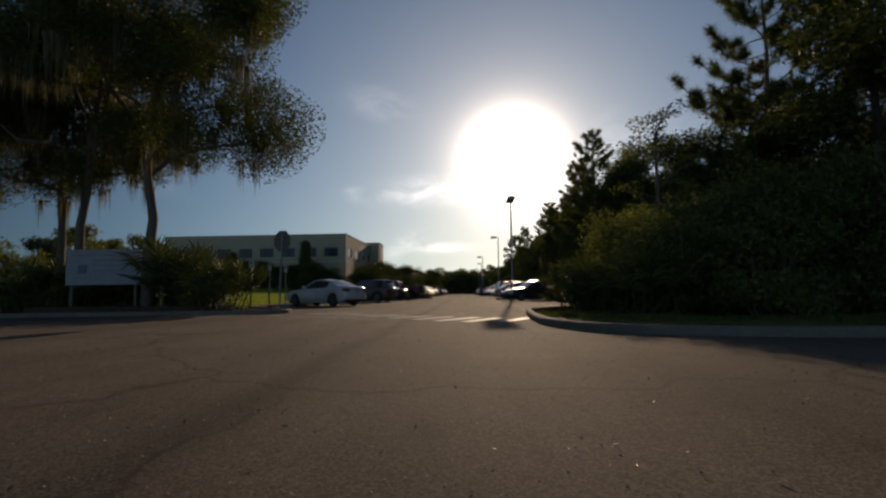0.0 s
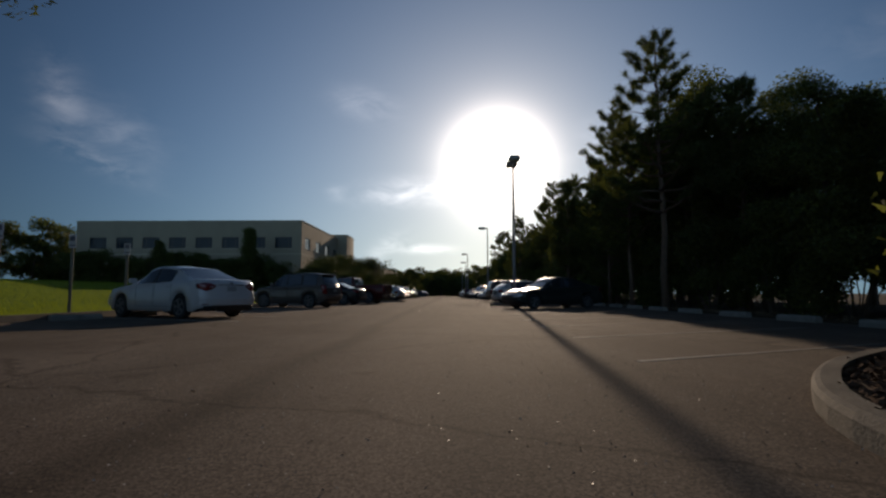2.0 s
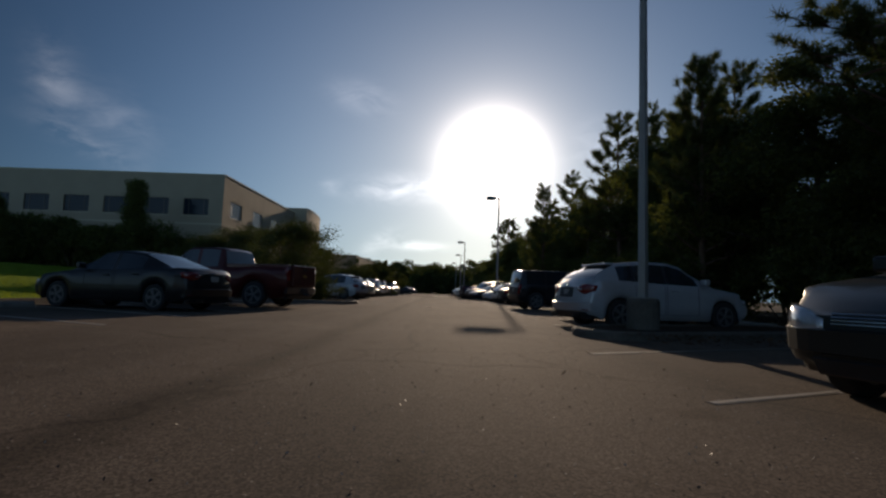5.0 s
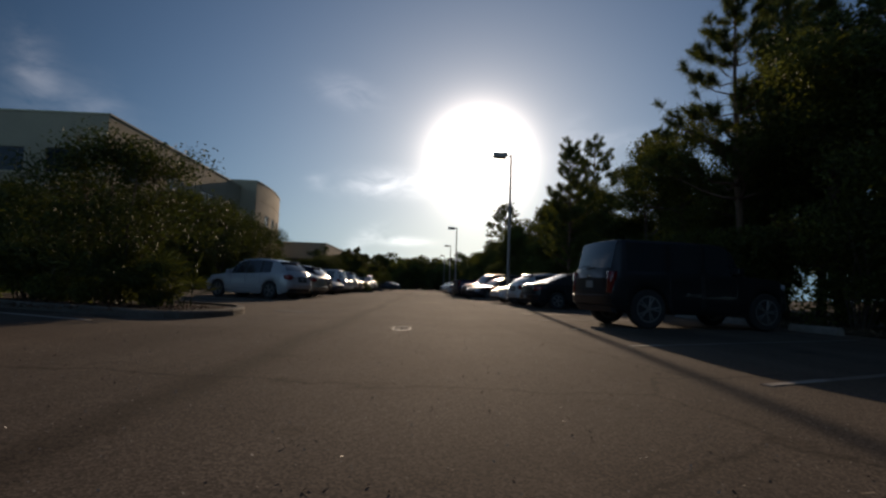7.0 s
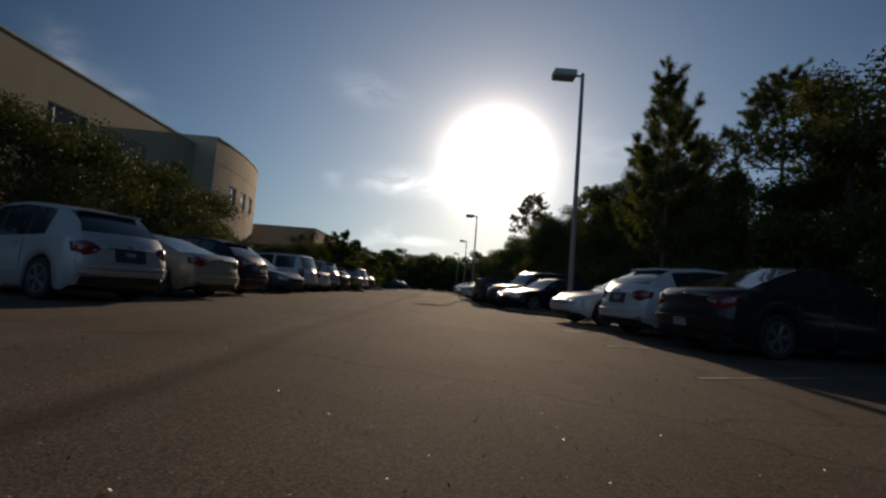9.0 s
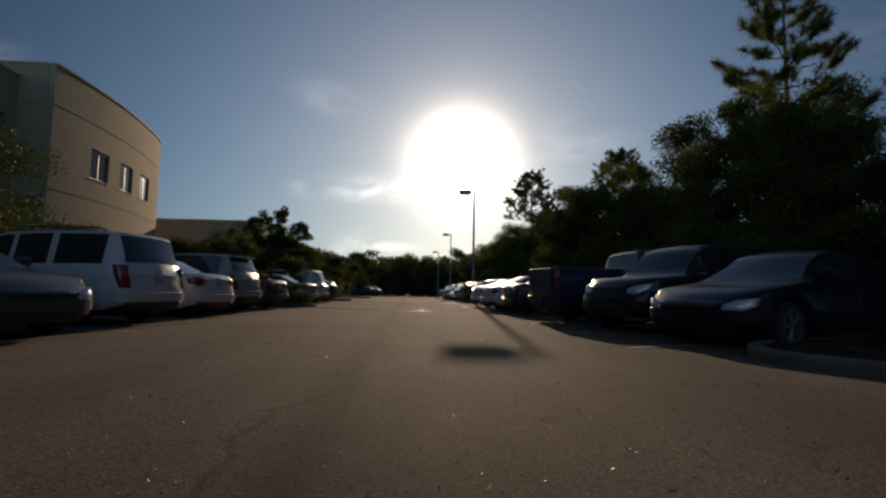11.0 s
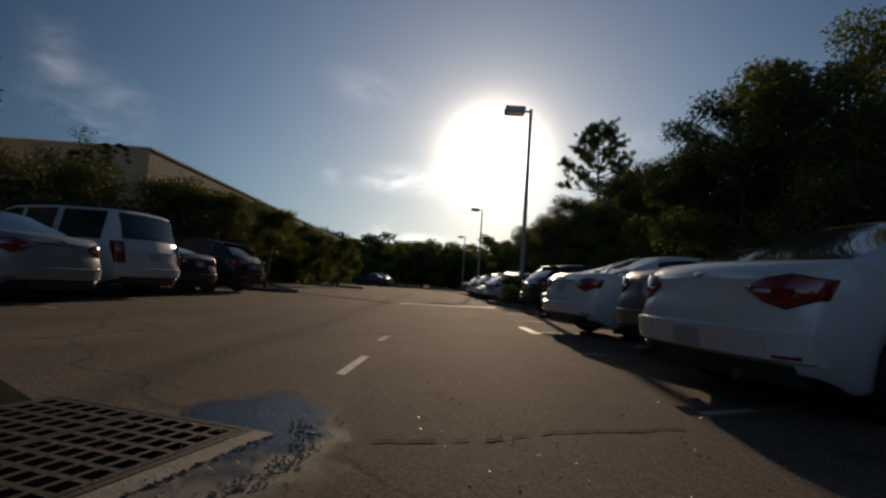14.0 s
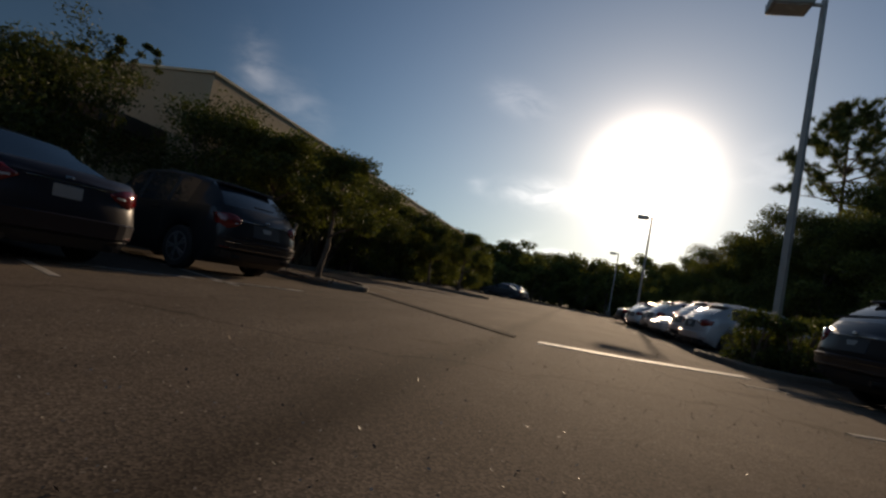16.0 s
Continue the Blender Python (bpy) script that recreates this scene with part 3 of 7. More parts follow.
stop0.matrix_world = pose(10.6, 24.2, 0.0, 0, 0, 4)
for k in range(1, 33):
    y = 24.2 + 2.74 * k
    if not any(a - 0.6 < y - 2.3 < b + 0.6 for a, b in RIGHT_ISLANDS):
        copy_thing(stop0, pose(10.6, y + 0.1 * math.sin(k * 5), 0.0, 0, 0, 4 + 2.5 * math.sin(k * 3.1)))
for k in range(0, 12):
    y = 28.1 + 2.74 * k
    copy_thing(stop0, pose(-7.7, y, 0.0, 0, 0, -25 + 2 * math.sin(k * 1.7)))

# painted words on the pavement by the far left stalls, too worn to read
strip = tagged(new("pavement_lettering"), "pale painted strip with worn dark lettering", "road marking", kind="structure")
for x, y, length in ((-4.3, 107.0, 2.1), (-3.35, 109.2, 1.6)):
    a = part("painted_strip", box(0, -0.09, 0, length, 0.09, 0.004), PAINT_FADED, strip)
    a.location, a.rotation_euler = (x, y, 0.0), (0, 0, radians(66))
    for u0, u1 in ((0.3, 0.9), (1.0, 1.25), (1.35, 1.9)):
        if u1 < length:
            b = part("bar", box(u0, -0.045, 0.003, u1, 0.045, 0.006), BLACK_PLASTIC, strip)
            b.location, b.rotation_euler = (x, y, 0.0), (0, 0, radians(66))

# drain
drain = thing("storm_drain", pose(0.93, 95.6, 0.0, 0, 0, -18), "rusty double cast-iron storm grate flush with the asphalt", "storm drain")
bm = bmesh.new()
for x0, y0, x1, y1 in ((-0.58, -0.5, 0.58, -0.465), (-0.58, 0.465, 0.58, 0.5), (-0.58, -0.465, -0.545, 0.465), (0.545, -0.465, 0.58, 0.465)):
    add_box(bm, x0, y0, -0.03, x1, y1, 0.009, 0.003)
part("frame", bm, IRON, drain, "rusty iron rim")
part("apron", box(0.583, -0.52, -0.03, 0.69, 0.5, 0.007, 0.003), surface("stained_concrete", (0.2, 0.17, 0.135), 0.8, vary=0.35, scale=5.0, bump=0.5, bump_scale=90), drain, "worn concrete apron")
# near-black plate just under the bars stands for the pit's shade
part("shade_plate", box(-0.55, -0.47, -0.02, 0.55, 0.47, 0.0055), PIT_SHADE, drain)
for x0, x1 in ((-0.54, -0.004), (0.004, 0.54)):
    bm = bmesh.new()
    pitch = (x1 - x0 - 0.022) / 6
    for k in range(7):
        x = x0 + pitch * k
        add_box(bm, x, -0.46, 0.0056, x + 0.022, 0.46, 0.0082)
    for k in range(9):
        y = -0.46 + 0.111 * k
        add_box(bm, x0 + 0.001, y, 0.0056, x1 - 0.001, y + 0.03, 0.0074)
    part("grate", bm, IRON, drain, "rusty slotted iron grate")


def blob(cx, cy, rx, ry, seed, n=30, wob=0.22):
    rng = random.Random(seed)
    ph = [rng.uniform(0, 6.28) for _ in range(4)]
    pts = []
    for k in range(n):
        a = 2 * math.pi * k / n
        r = 1 + wob * (0.5 * math.sin(2 * a + ph[0]) + 0.35 * math.sin(3 * a + ph[1]) + 0.25 * math.sin(5 * a + ph[2]))
        pts.append((cx + rx * r * math.cos(a), cy + ry * r * math.sin(a)))
    return pts


def soaked(name, cx, cy, rx, ry, colour, rough, spec, cover, edge):
    """A stain with a ragged, fading edge: outside its uneven outline the asphalt shows through."""
    m = surface(name, colour, rough, vary=0.5, scale=7.0, spec=spec, bump=0.25, bump_scale=90)
    n, l = m.node_tree.nodes, m.node_tree.links
    co, sep, grain = n.new("ShaderNodeTexCoord"), n.new("ShaderNodeVectorMath"), n.new("ShaderNodeTexNoise")
    sep.operation = "MULTIPLY_ADD"
    l.new(co.outputs["Object"], sep.inputs[0])
    sep.inputs[1].default_value, sep.inputs[2].default_value = (1 / rx, 1 / ry, 0), (-cx / rx, -cy / ry, 0)
    size, ragged, fade = n.new("ShaderNodeVectorMath"), n.new("ShaderNodeMath"), n.new("ShaderNodeMapRange")
    size.operation, ragged.operation = "LENGTH", "MULTIPLY_ADD"
    l.new(sep.outputs[0], size.inputs[0])
    grain.inputs["Scale"].default_value, grain.inputs["Detail"].default_value = 3.5, 8.0
    l.new(co.outputs["Object"], grain.inputs["Vector"])
    l.new(grain.outputs[0], ragged.inputs[0])
    ragged.inputs[1].default_value = 0.9
    l.new(size.outputs["Value"], ragged.inputs[2])
    l.new(ragged.outputs[0], fade.inputs["Value"])
    for key, v in (("From Min", 1.3 - edge), ("From Max", 1.3), ("To Min", cover), ("To Max", 0.0)):
        fade.inputs[key].default_value = v
    l.new(fade.outputs["Result"], n["Principled BSDF"].inputs["Alpha"])
    return m


slab("wet_grit", blob(1.66, 95.65, 0.62, 1.25, 3), -0.05, 0.003, soaked("wet_grit", 1.66, 95.65, 0.52, 1.05, (0.2, 0.175, 0.14), 0.6, 0.3, 0.75, 0.35), "pale sandy rim round a puddle", category="puddle")
slab("puddle", blob(1.56, 95.95, 0.55, 0.95, 5), -0.05, 0.0055, soaked("puddle_water", 1.56, 95.95, 0.46, 0.84, (0.03, 0.028, 0.028), 0.13, 0.5, 0.95, 0.3), "shallow dark puddle beside the grate", category="puddle")
wet_stone = surface("wet_stone", (0.14, 0.125, 0.1), 0.12, vary=0.5, scale=30.0, spec=0.6, coat=0.8)
rng = random.Random(33)
bm = bmesh.new()
for k in range(260):
    if k < 190:
        u = rng.random()
        px, py = 1.62 + 0.3 * math.sin(u * 2.6) * rng.uniform(0.75, 1.15), 94.95 + 1.15 * u + rng.gauss(0, 0.05)
    else:
        u = rng.uniform(-0.5, 0.5)
        px, py = 1.59 + 0.31 * u + rng.gauss(0, 0.012), 95.38 + 0.95 * u
    size = rng.uniform(0.003, 0.008)
    bmesh.ops.create_icosphere(bm, subdivisions=1, radius=size, matrix=pose(px, py, 0.006 + size * 0.4, 0, 0, rng.uniform(0, 90)) @ Matrix.Diagonal((1.3, 1.0, 0.7, 1)))
tagged(mesh_object("wet_pebbles", bm, wet_stone, True), "glistening wet pebbles along the puddle's edge", "pebbles", kind="stuff")
# gravel whose pale colour also carries its glint in the low sun
slab("gravel_patch", blob(1.87, 57.5, 0.3, 0.8, 17, wob=0.12), -0.05, 0.004, soaked("glinting_grit", 1.87, 57.5, 0.22, 0.66, (0.58, 0.52, 0.42), 0.7, 0.3, 1.0, 0.2), "small patch of loose gravel, its sun glint coloured in pale", category="gravel patch")
slab("tar_patch", [(-2.7, 98.7), (-2.5, 97.7), (-0.9, 96.4), (0.25, 95.3), (0.48, 96.15), (-0.95, 97.3)], -0.05, 0.004, TAR, "dark tar patch running from the kerb to the drain", category="patch")
slab("oil_stain", blob(-0.9, 61.6, 0.45, 0.25, 8), -0.05, 0.0025, surface("oil", (0.03, 0.026, 0.022), 0.6, vary=0.4, scale=4), "dark oil stain", category="stain")


def crack(pts, width, seed):
    """A crack in the asphalt: a thin, wandering ribbon of dark tar and dirt."""
    rng = random.Random(seed)
    line = []
    for (xa, ya), (xb, yb) in zip(pts, pts[1:]):
        n = max(2, int(math.hypot(xb - xa, yb - ya) / 0.07))
        line += [(xa + (xb - xa) * k / n + rng.gauss(0, 0.008), ya + (yb - ya) * k / n + rng.gauss(0, 0.008)) for k in range(n)]
    left, right = [], []
    for (xa, ya), (xb, yb) in zip(line, line[1:]):
        d = Vector((xb - xa, yb - ya)).normalized() * width * rng.uniform(0.15, 0.75)
        left.append((xa - d.y, ya + d.x)), right.append((xa + d.y, ya - d.x))
    bm = bmesh.new()
    lo, hi = ([bm.verts.new((x, y, 0.0068)) for x, y in side] for side in (left, right))
    for k in range(len(lo) - 1):
        if math.sin(k * 0.37 + seed) + rng.uniform(-0.6, 0.6) > -0.55:
            bm.faces.new((lo[k], hi[k], hi[k + 1], lo[k + 1]))
    bmesh.ops.delete(bm, geom=[v for v in bm.verts if not v.link_faces], context="VERTS")
    return tagged(mesh_object("crack", bm, TAR), "thin dark crack wandering across the asphalt", "crack", kind="structure")


crack([(-3.4, 14.2), (-1.2, 13.6), (0.7, 12.9), (1.3, 12.58), (1.8, 12.44), (2.4, 12.5), (3.5, 12.85)], 0.018, 1)
crack([(2.15, 95.85), (2.6, 95.95), (3.1, 96.2), (4.0, 96.5)], 0.02, 2)
crack([(-1.8, 70.5), (0.4, 71.3), (2.6, 71.0), (4.6, 71.9)], 0.016, 3)


# ---- buildings ----
def wall_panel(name, length, height, thick, openings, m, material, parent):
    """A wall along local x, its face on -y, with openings (u0, u1, z0, z1) cut right through."""
    us = sorted({0.0, length, *(o[0] for o in openings), *(o[1] for o in openings)})
    zs = sorted({0.0, height, *(o[2] for o in openings), *(o[3] for o in openings)})
    bm = bmesh.new()
    hole = lambda i, j: any(o[0] - 1e-6 <= us[i] and us[i + 1] <= o[1] + 1e-6 and o[2] - 1e-6 <= zs[j] and zs[j + 1] <= o[3] + 1e-6 for o in openings)
    nu, nz = len(us) - 1, len(zs) - 1
    vs = {(i, j, k): bm.verts.new((us[i], k * thick, zs[j])) for i in range(nu + 1) for j in range(nz + 1) for k in (0, 1)}
    for i in range(nu):
        for j in range(nz):
            if hole(i, j):
                continue
            bm.faces.new((vs[i, j, 0], vs[i + 1, j, 0], vs[i + 1, j + 1, 0], vs[i, j + 1, 0]))
            bm.faces.new((vs[i, j, 1], vs[i, j + 1, 1], vs[i + 1, j + 1, 1], vs[i + 1, j, 1]))
            for di, dj, a, b in ((-1, 0, (i, j), (i, j + 1)), (1, 0, (i + 1, j + 1), (i + 1, j)), (0, -1, (i + 1, j), (i, j)), (0, 1, (i, j + 1), (i + 1, j + 1))):
                p, q = i + di, j + dj
                if not (0 <= p < nu and 0 <= q < nz) or hole(p, q):
                    bm.faces.new((vs[(*a, 0)], vs[(*b, 0)], vs[(*b, 1)], vs[(*a, 1)]))
    bmesh.ops.delete(bm, geom=[v for v in bm.verts if not v.link_faces], context="VERTS")
    bmesh.ops.recalc_face_normals(bm, faces=bm.faces)
    ob = part(name, bm, material, parent)
    ob.matrix_basis = m
    return ob


def window_unit(parent, m, u0, u1, z0, z1, lights, frame_mat):
    """A window in a wall's opening: pane, frame and mullions, set back in the reveal."""
    w, h = u1 - u0, z1 - z0
    bm = bmesh.new()
    rings = [[bm.verts.new((x, y, z)) for x, z in ((i, i), (w - i, i), (w - i, h - i), (i, h - i))] for i, y in ((0.0, 0.08), (0.0, 0.14), (0.06, 0.14), (0.06, 0.08))]
    for r0, r1 in zip(rings, rings[1:] + rings[:1]):
        for k in range(4):
            bm.faces.new((r0[k], r0[(k + 1) % 4], r1[(k + 1) % 4], r1[k]))
    bmesh.ops.recalc_face_normals(bm, faces=bm.faces)
    xs = [0.03] + [s for s in lights] + [w - 0.03]
    frame_ob = part("window", bm, frame_mat, parent)
    for x in lights:
        part("mullion", box(x - 0.03, 0.085, 0.06, x + 0.03, 0.135, h - 0.06), frame_mat, frame_ob)
    frame_ob.matrix_basis = m @ pose(u0, 0, z0)
    for a, b in zip(xs, xs[1:]):
        part("pane", box(a + 0.03, 0.105, 0.05, b - 0.03, 0.115, h - 0.05), OFFICE_GLASS, frame_ob)
    part("sill", box(-0.06, -0.04, -0.07, w + 0.06, 0.1, 0.0), STUCCO_TRIM, frame_ob)
    return frame_ob


def building(name, label, x0, y0, x1, y1, height, south_win, east_win, south_lights, east_lights, bands=()):
    """A flat-roofed block: four walls, parapet coping, roof, windows; x1, y0 is its corner by the lot."""
    root = thing(name, pose(0, 0, 0), label, "building")
    t = 0.3
    ms, me_ = pose(x0, y0, 0), pose(x1, y0, 0, 0, 0, 90)
    wall_panel("wall", x1 - x0, height, t, south_win, ms, STUCCO, root)
    wall_panel("wall", y1 - y0 - t - 0.01, height, t, [(a - t - 0.01, b - t - 0.01, c, d) for a, b, c, d in east_win], pose(x1, y0 + t + 0.01, 0, 0, 0, 90), STUCCO, root)
    wall_panel("wall", x1 - x0 - 2 * t - 0.01, height, t, [], pose(x1 - t - 0.005, y1, 0, 0, 0, 180), STUCCO, root)
    wall_panel("wall", y1 - y0 - t - 0.01, height, t, [], pose(x0, y1, 0, 0, 0, -90), STUCCO, root)
    for o in south_win:
        window_unit(root, ms, *o, south_lights(o), DARK_METAL)
    for o in east_win:
        window_unit(root, me_, *o, east_lights(o), ALUMINIUM)
    part("roof", box(x0 + t, y0 + t, height - 0.75, x1 - t, y1 - t, height - 0.5), ROOFING, root)
    bm = bmesh.new()
    for a in ((x0 - 0.06, y0 - 0.06, x1 + 0.06, y0 + t + 0.04), (x0 - 0.06, y1 - t - 0.04, x1 + 0.06, y1 + 0.06),
              (x0 - 0.06, y0 + t + 0.04, x0 + t + 0.04, y1 - t - 0.04), (x1 - t - 0.04, y0 + t + 0.04, x1 + 0.06, y1 - t - 0.04)):
        add_box(bm, a[0], a[1], height, a[2], a[3], height + 0.09)
    part("coping", bm, STUCCO_TRIM, root, "thin metal-edged parapet coping")
    for z in bands:
        bm = bmesh.new()
        add_box(bm, x0, y0 - 0.025, z, x1 + 0.025, y0 - 0.002, z + 0.1)
        add_box(bm, x1 + 0.002, y0, z, x1 + 0.025, y1, z + 0.1)
        part("stucco_band", bm, STUCCO_TRIM, root)
    return root


third = lambda o: [(o[1] - o[0]) * 0.2, (o[1] - o[0]) * 0.8]
half = lambda o: [(o[1] - o[0]) * 0.5]
building("office_building", "two-storey beige stucco office building with dark windows", -44.0, 78.3, -15.9, 99.3, 9.75,
         [(24.8 - 3.3 * k, 26.9 - 3.3 * k, 6.35, 7.75) for k in range(8)],
         [(1.5 + 5.4 * k, 4.2 + 5.4 * k, 6.4, 7.85) for k in range(4)], third, third, (5.6,))


def bowed_block(name, label, x0, corner, end, sagitta, height, windows, bands):
    """A flat-roofed end block whose face to the lot bows outwards from its corner to its end."""
    root = thing(name, pose(0, 0, 0), label, "building")
    a, b = Vector(corner), Vector(end)
    chord = (b - a).length
    radius = chord * chord / (8 * sagitta) + sagitta / 2
    along_v, out = (b - a).normalized(), Vector(((b - a).y, -(b - a).x)).normalized()
    centre = (a + b) / 2 - out * (radius - sagitta)
    sweep = 2 * math.asin(chord / (2 * radius))
    length, t = radius * sweep, 0.3

    def at(u, inward=0.0):
        """The plan point u metres along the bowed face, set back by inward."""
        w = u / radius - sweep / 2
        return centre + (out * math.cos(w) + along_v * math.sin(w)) * (radius - inward)

    def strip(z0, z1, face, back, u0=0.0, u1=length, n=22):
        m = bmesh.new()
        rings = []
        for k in range(n + 1):
            u = u0 + (u1 - u0) * k / n
            p, q = at(u, face), at(u, back)
            rings.append([m.verts.new(v) for v in ((*p, z0), (*p, z1), (*q, z1), (*q, z0))])
        for r0, r1 in zip(rings, rings[1:]):
            for k in range(4):
                m.faces.new((r0[k], r1[k], r1[(k + 1) % 4], r0[(k + 1) % 4]))
        m.faces.new(rings[0]), m.faces.new(rings[-1][::-1])
        bmesh.ops.recalc_face_normals(m, faces=m.faces)
        return m

    z0, z1 = windows[0][2], windows[0][3]
    part("wall", strip(0.0, z0, 0.0, t), STUCCO, root), part("wall", strip(z1, height, 0.0, t), STUCCO, root)
    edges = [0.0] + [e for w in windows for e in w[:2]] + [length]
    for k in range(0, len(edges), 2):
        part("wall", strip(z0, z1, 0.0, t, edges[k], edges[k + 1], 6), STUCCO, root)
    for u0, u1, _, _ in windows:
        p, q = at(u0), at(u1)
        turn = math.degrees(math.atan2(q.y - p.y, q.x - p.x))
        window_unit(root, pose(p.x, p.y, 0, 0, 0, turn), 0.0, (q - p).length, z0, z1, [(q - p).length / 2], ALUMINIUM)
    wall_panel("wall", a.x - x0 - t, height, t, [], pose(x0, a.y, 0), STUCCO, root)
    wall_panel("wall", b.x - x0 - t - 0.06, height, t, [], pose(b.x - t - 0.06, b.y, 0, 0, 0, 180), STUCCO, root)
    wall_panel("wall", b.y - a.y - 2 * t - 0.02, height, t, [], pose(x0, b.y - t - 0.01, 0, 0, 0, -90), STUCCO, root)
    inner = [tuple(at(length * k / 16, t + 0.01)) for k in range(17)]
    m = bmesh.new()
    ring = [(x0 + t + 0.01, a.y + t + 0.3)] + [p for p in inner if a.y + t + 0.3 < p[1] < b.y - t - 0.3] + [(x0 + t + 0.01, b.y - t - 0.3)]
    lo, hi = ([m.verts.new((x, y, z)) for x, y in ring] for z in (height - 0.75, height - 0.5))
    m.faces.new(hi), m.faces.new(lo[::-1])
    for k in range(len(ring)):
        m.faces.new((lo[k], lo[(k + 1) % len(ring)], hi[(k + 1) % len(ring)], hi[k]))
    bmesh.ops.recalc_face_normals(m, faces=m.faces)
    part("roof", m, ROOFING, root)
    part("coping", strip(height + 0.002, height + 0.09, -0.06, t + 0.04), STUCCO_TRIM, root, "thin metal-edged parapet coping")
    part("coping", box(x0, a.y - 0.05, height + 0.002, a.x - t - 0.05, a.y + t + 0.04, height + 0.09), STUCCO_TRIM, root)
    for z in bands:
        part("stucco_band", strip(z, z + 0.06, -0.02, -0.002), STUCCO, root)
        part("stucco_band", box(x0, a.y - 0.025, z, a.x - 0.04, a.y - 0.002, z + 0.06), STUCCO, root)
    return root


bowed_block("office_tower", "taller beige stucco end block with a bowed face and white-framed windows", -26.0, (-14.4, 99.36), (-15.6, 111.6), 0.48, 10.35,
            [(2.8 + 2.8 * k, 4.4 + 2.8 * k, 5.95, 7.4) for k in range(3)], (4.9, 8.6))
annex = building("office_annex", "low beige stucco annex with a flat parapet roof", -38.0, 117.0, -10.9, 172.0, 5.9,
                 [(18.0, 21.5, 1.0, 2.8)], [(6 + 9 * k, 8.2 + 9 * k, 1.1, 2.7) for k in range(5)], third, half, ())
part("canopy", box(-30.0, 114.4, 3.3, -12.2, 116.95, 3.75), DARK_METAL, annex, "dark flat entrance canopy")
for x in (-29.5, -21.0, -12.7):
    part("canopy_post", box(x - 0.12, 114.6, 0.07, x + 0.12, 114.84, 3.3), STUCCO_TRIM, annex)


# ---- plants ----
def leaf_cloud(name, clumps, leaf, width, material, parent, seed, droop=0.2, flat=0.5):
    """Many small single leaves round clump centres (x, y, z, radius, count)."""
    rng = np.random.RandomState(seed)
    centre, axis_len = [], []
    for x, y, z, r, count in clumps:
        d = rng.normal(size=(count, 3))
        d /= np.linalg.norm(d, axis=1)[:, None]
        rad = r * np.minimum(1.1, np.abs(rng.normal(0.74, 0.25, count)))
        p = d * rad[:, None] * (1, 1, 0.72)
        centre.append(p + (x, y, z))
    c = np.concatenate(centre)
    n = len(c)
    a = rng.normal(size=(n, 3)) * (1, 1, flat) - (0, 0, droop)
    a /= np.linalg.norm(a, axis=1)[:, None]
    b = np.cross(a, rng.normal(size=(n, 3)))
    b /= np.linalg.norm(b, axis=1)[:, None]
    s = rng.uniform(0.6, 1.25, n)[:, None]
    a, b = a * leaf * s, b * width * s * 0.5
    verts = np.stack([c - a * 0.4 + b, c + a * 0.6, c - a * 0.4 - b], 1).reshape(-1, 3)
    faces = np.arange(3 * n).reshape(-1, 3)
    return raw_mesh(name, verts.tolist(), faces.tolist(), material, parent)


def limb(bm, start, end, r0, r1, rng, bends=4, sides=6, sag=0.0, wander=0.05):
    start, end = Vector(start), Vector(end)
    pts, radii = [], []
    for i in range(bends + 1):
        t = i / bends
        p = start.lerp(end, t)
        if 0 < i < bends:
            j = (end - start).length * wander
            p += Vector((rng.uniform(-j, j), rng.uniform(-j, j), rng.uniform(-j, j)))
        p.z += sag * math.sin(math.pi * t)
        pts.append(p), radii.append(r0 + (r1 - r0) * t)
    add_tube(bm, pts, radii, sides)
    return pts


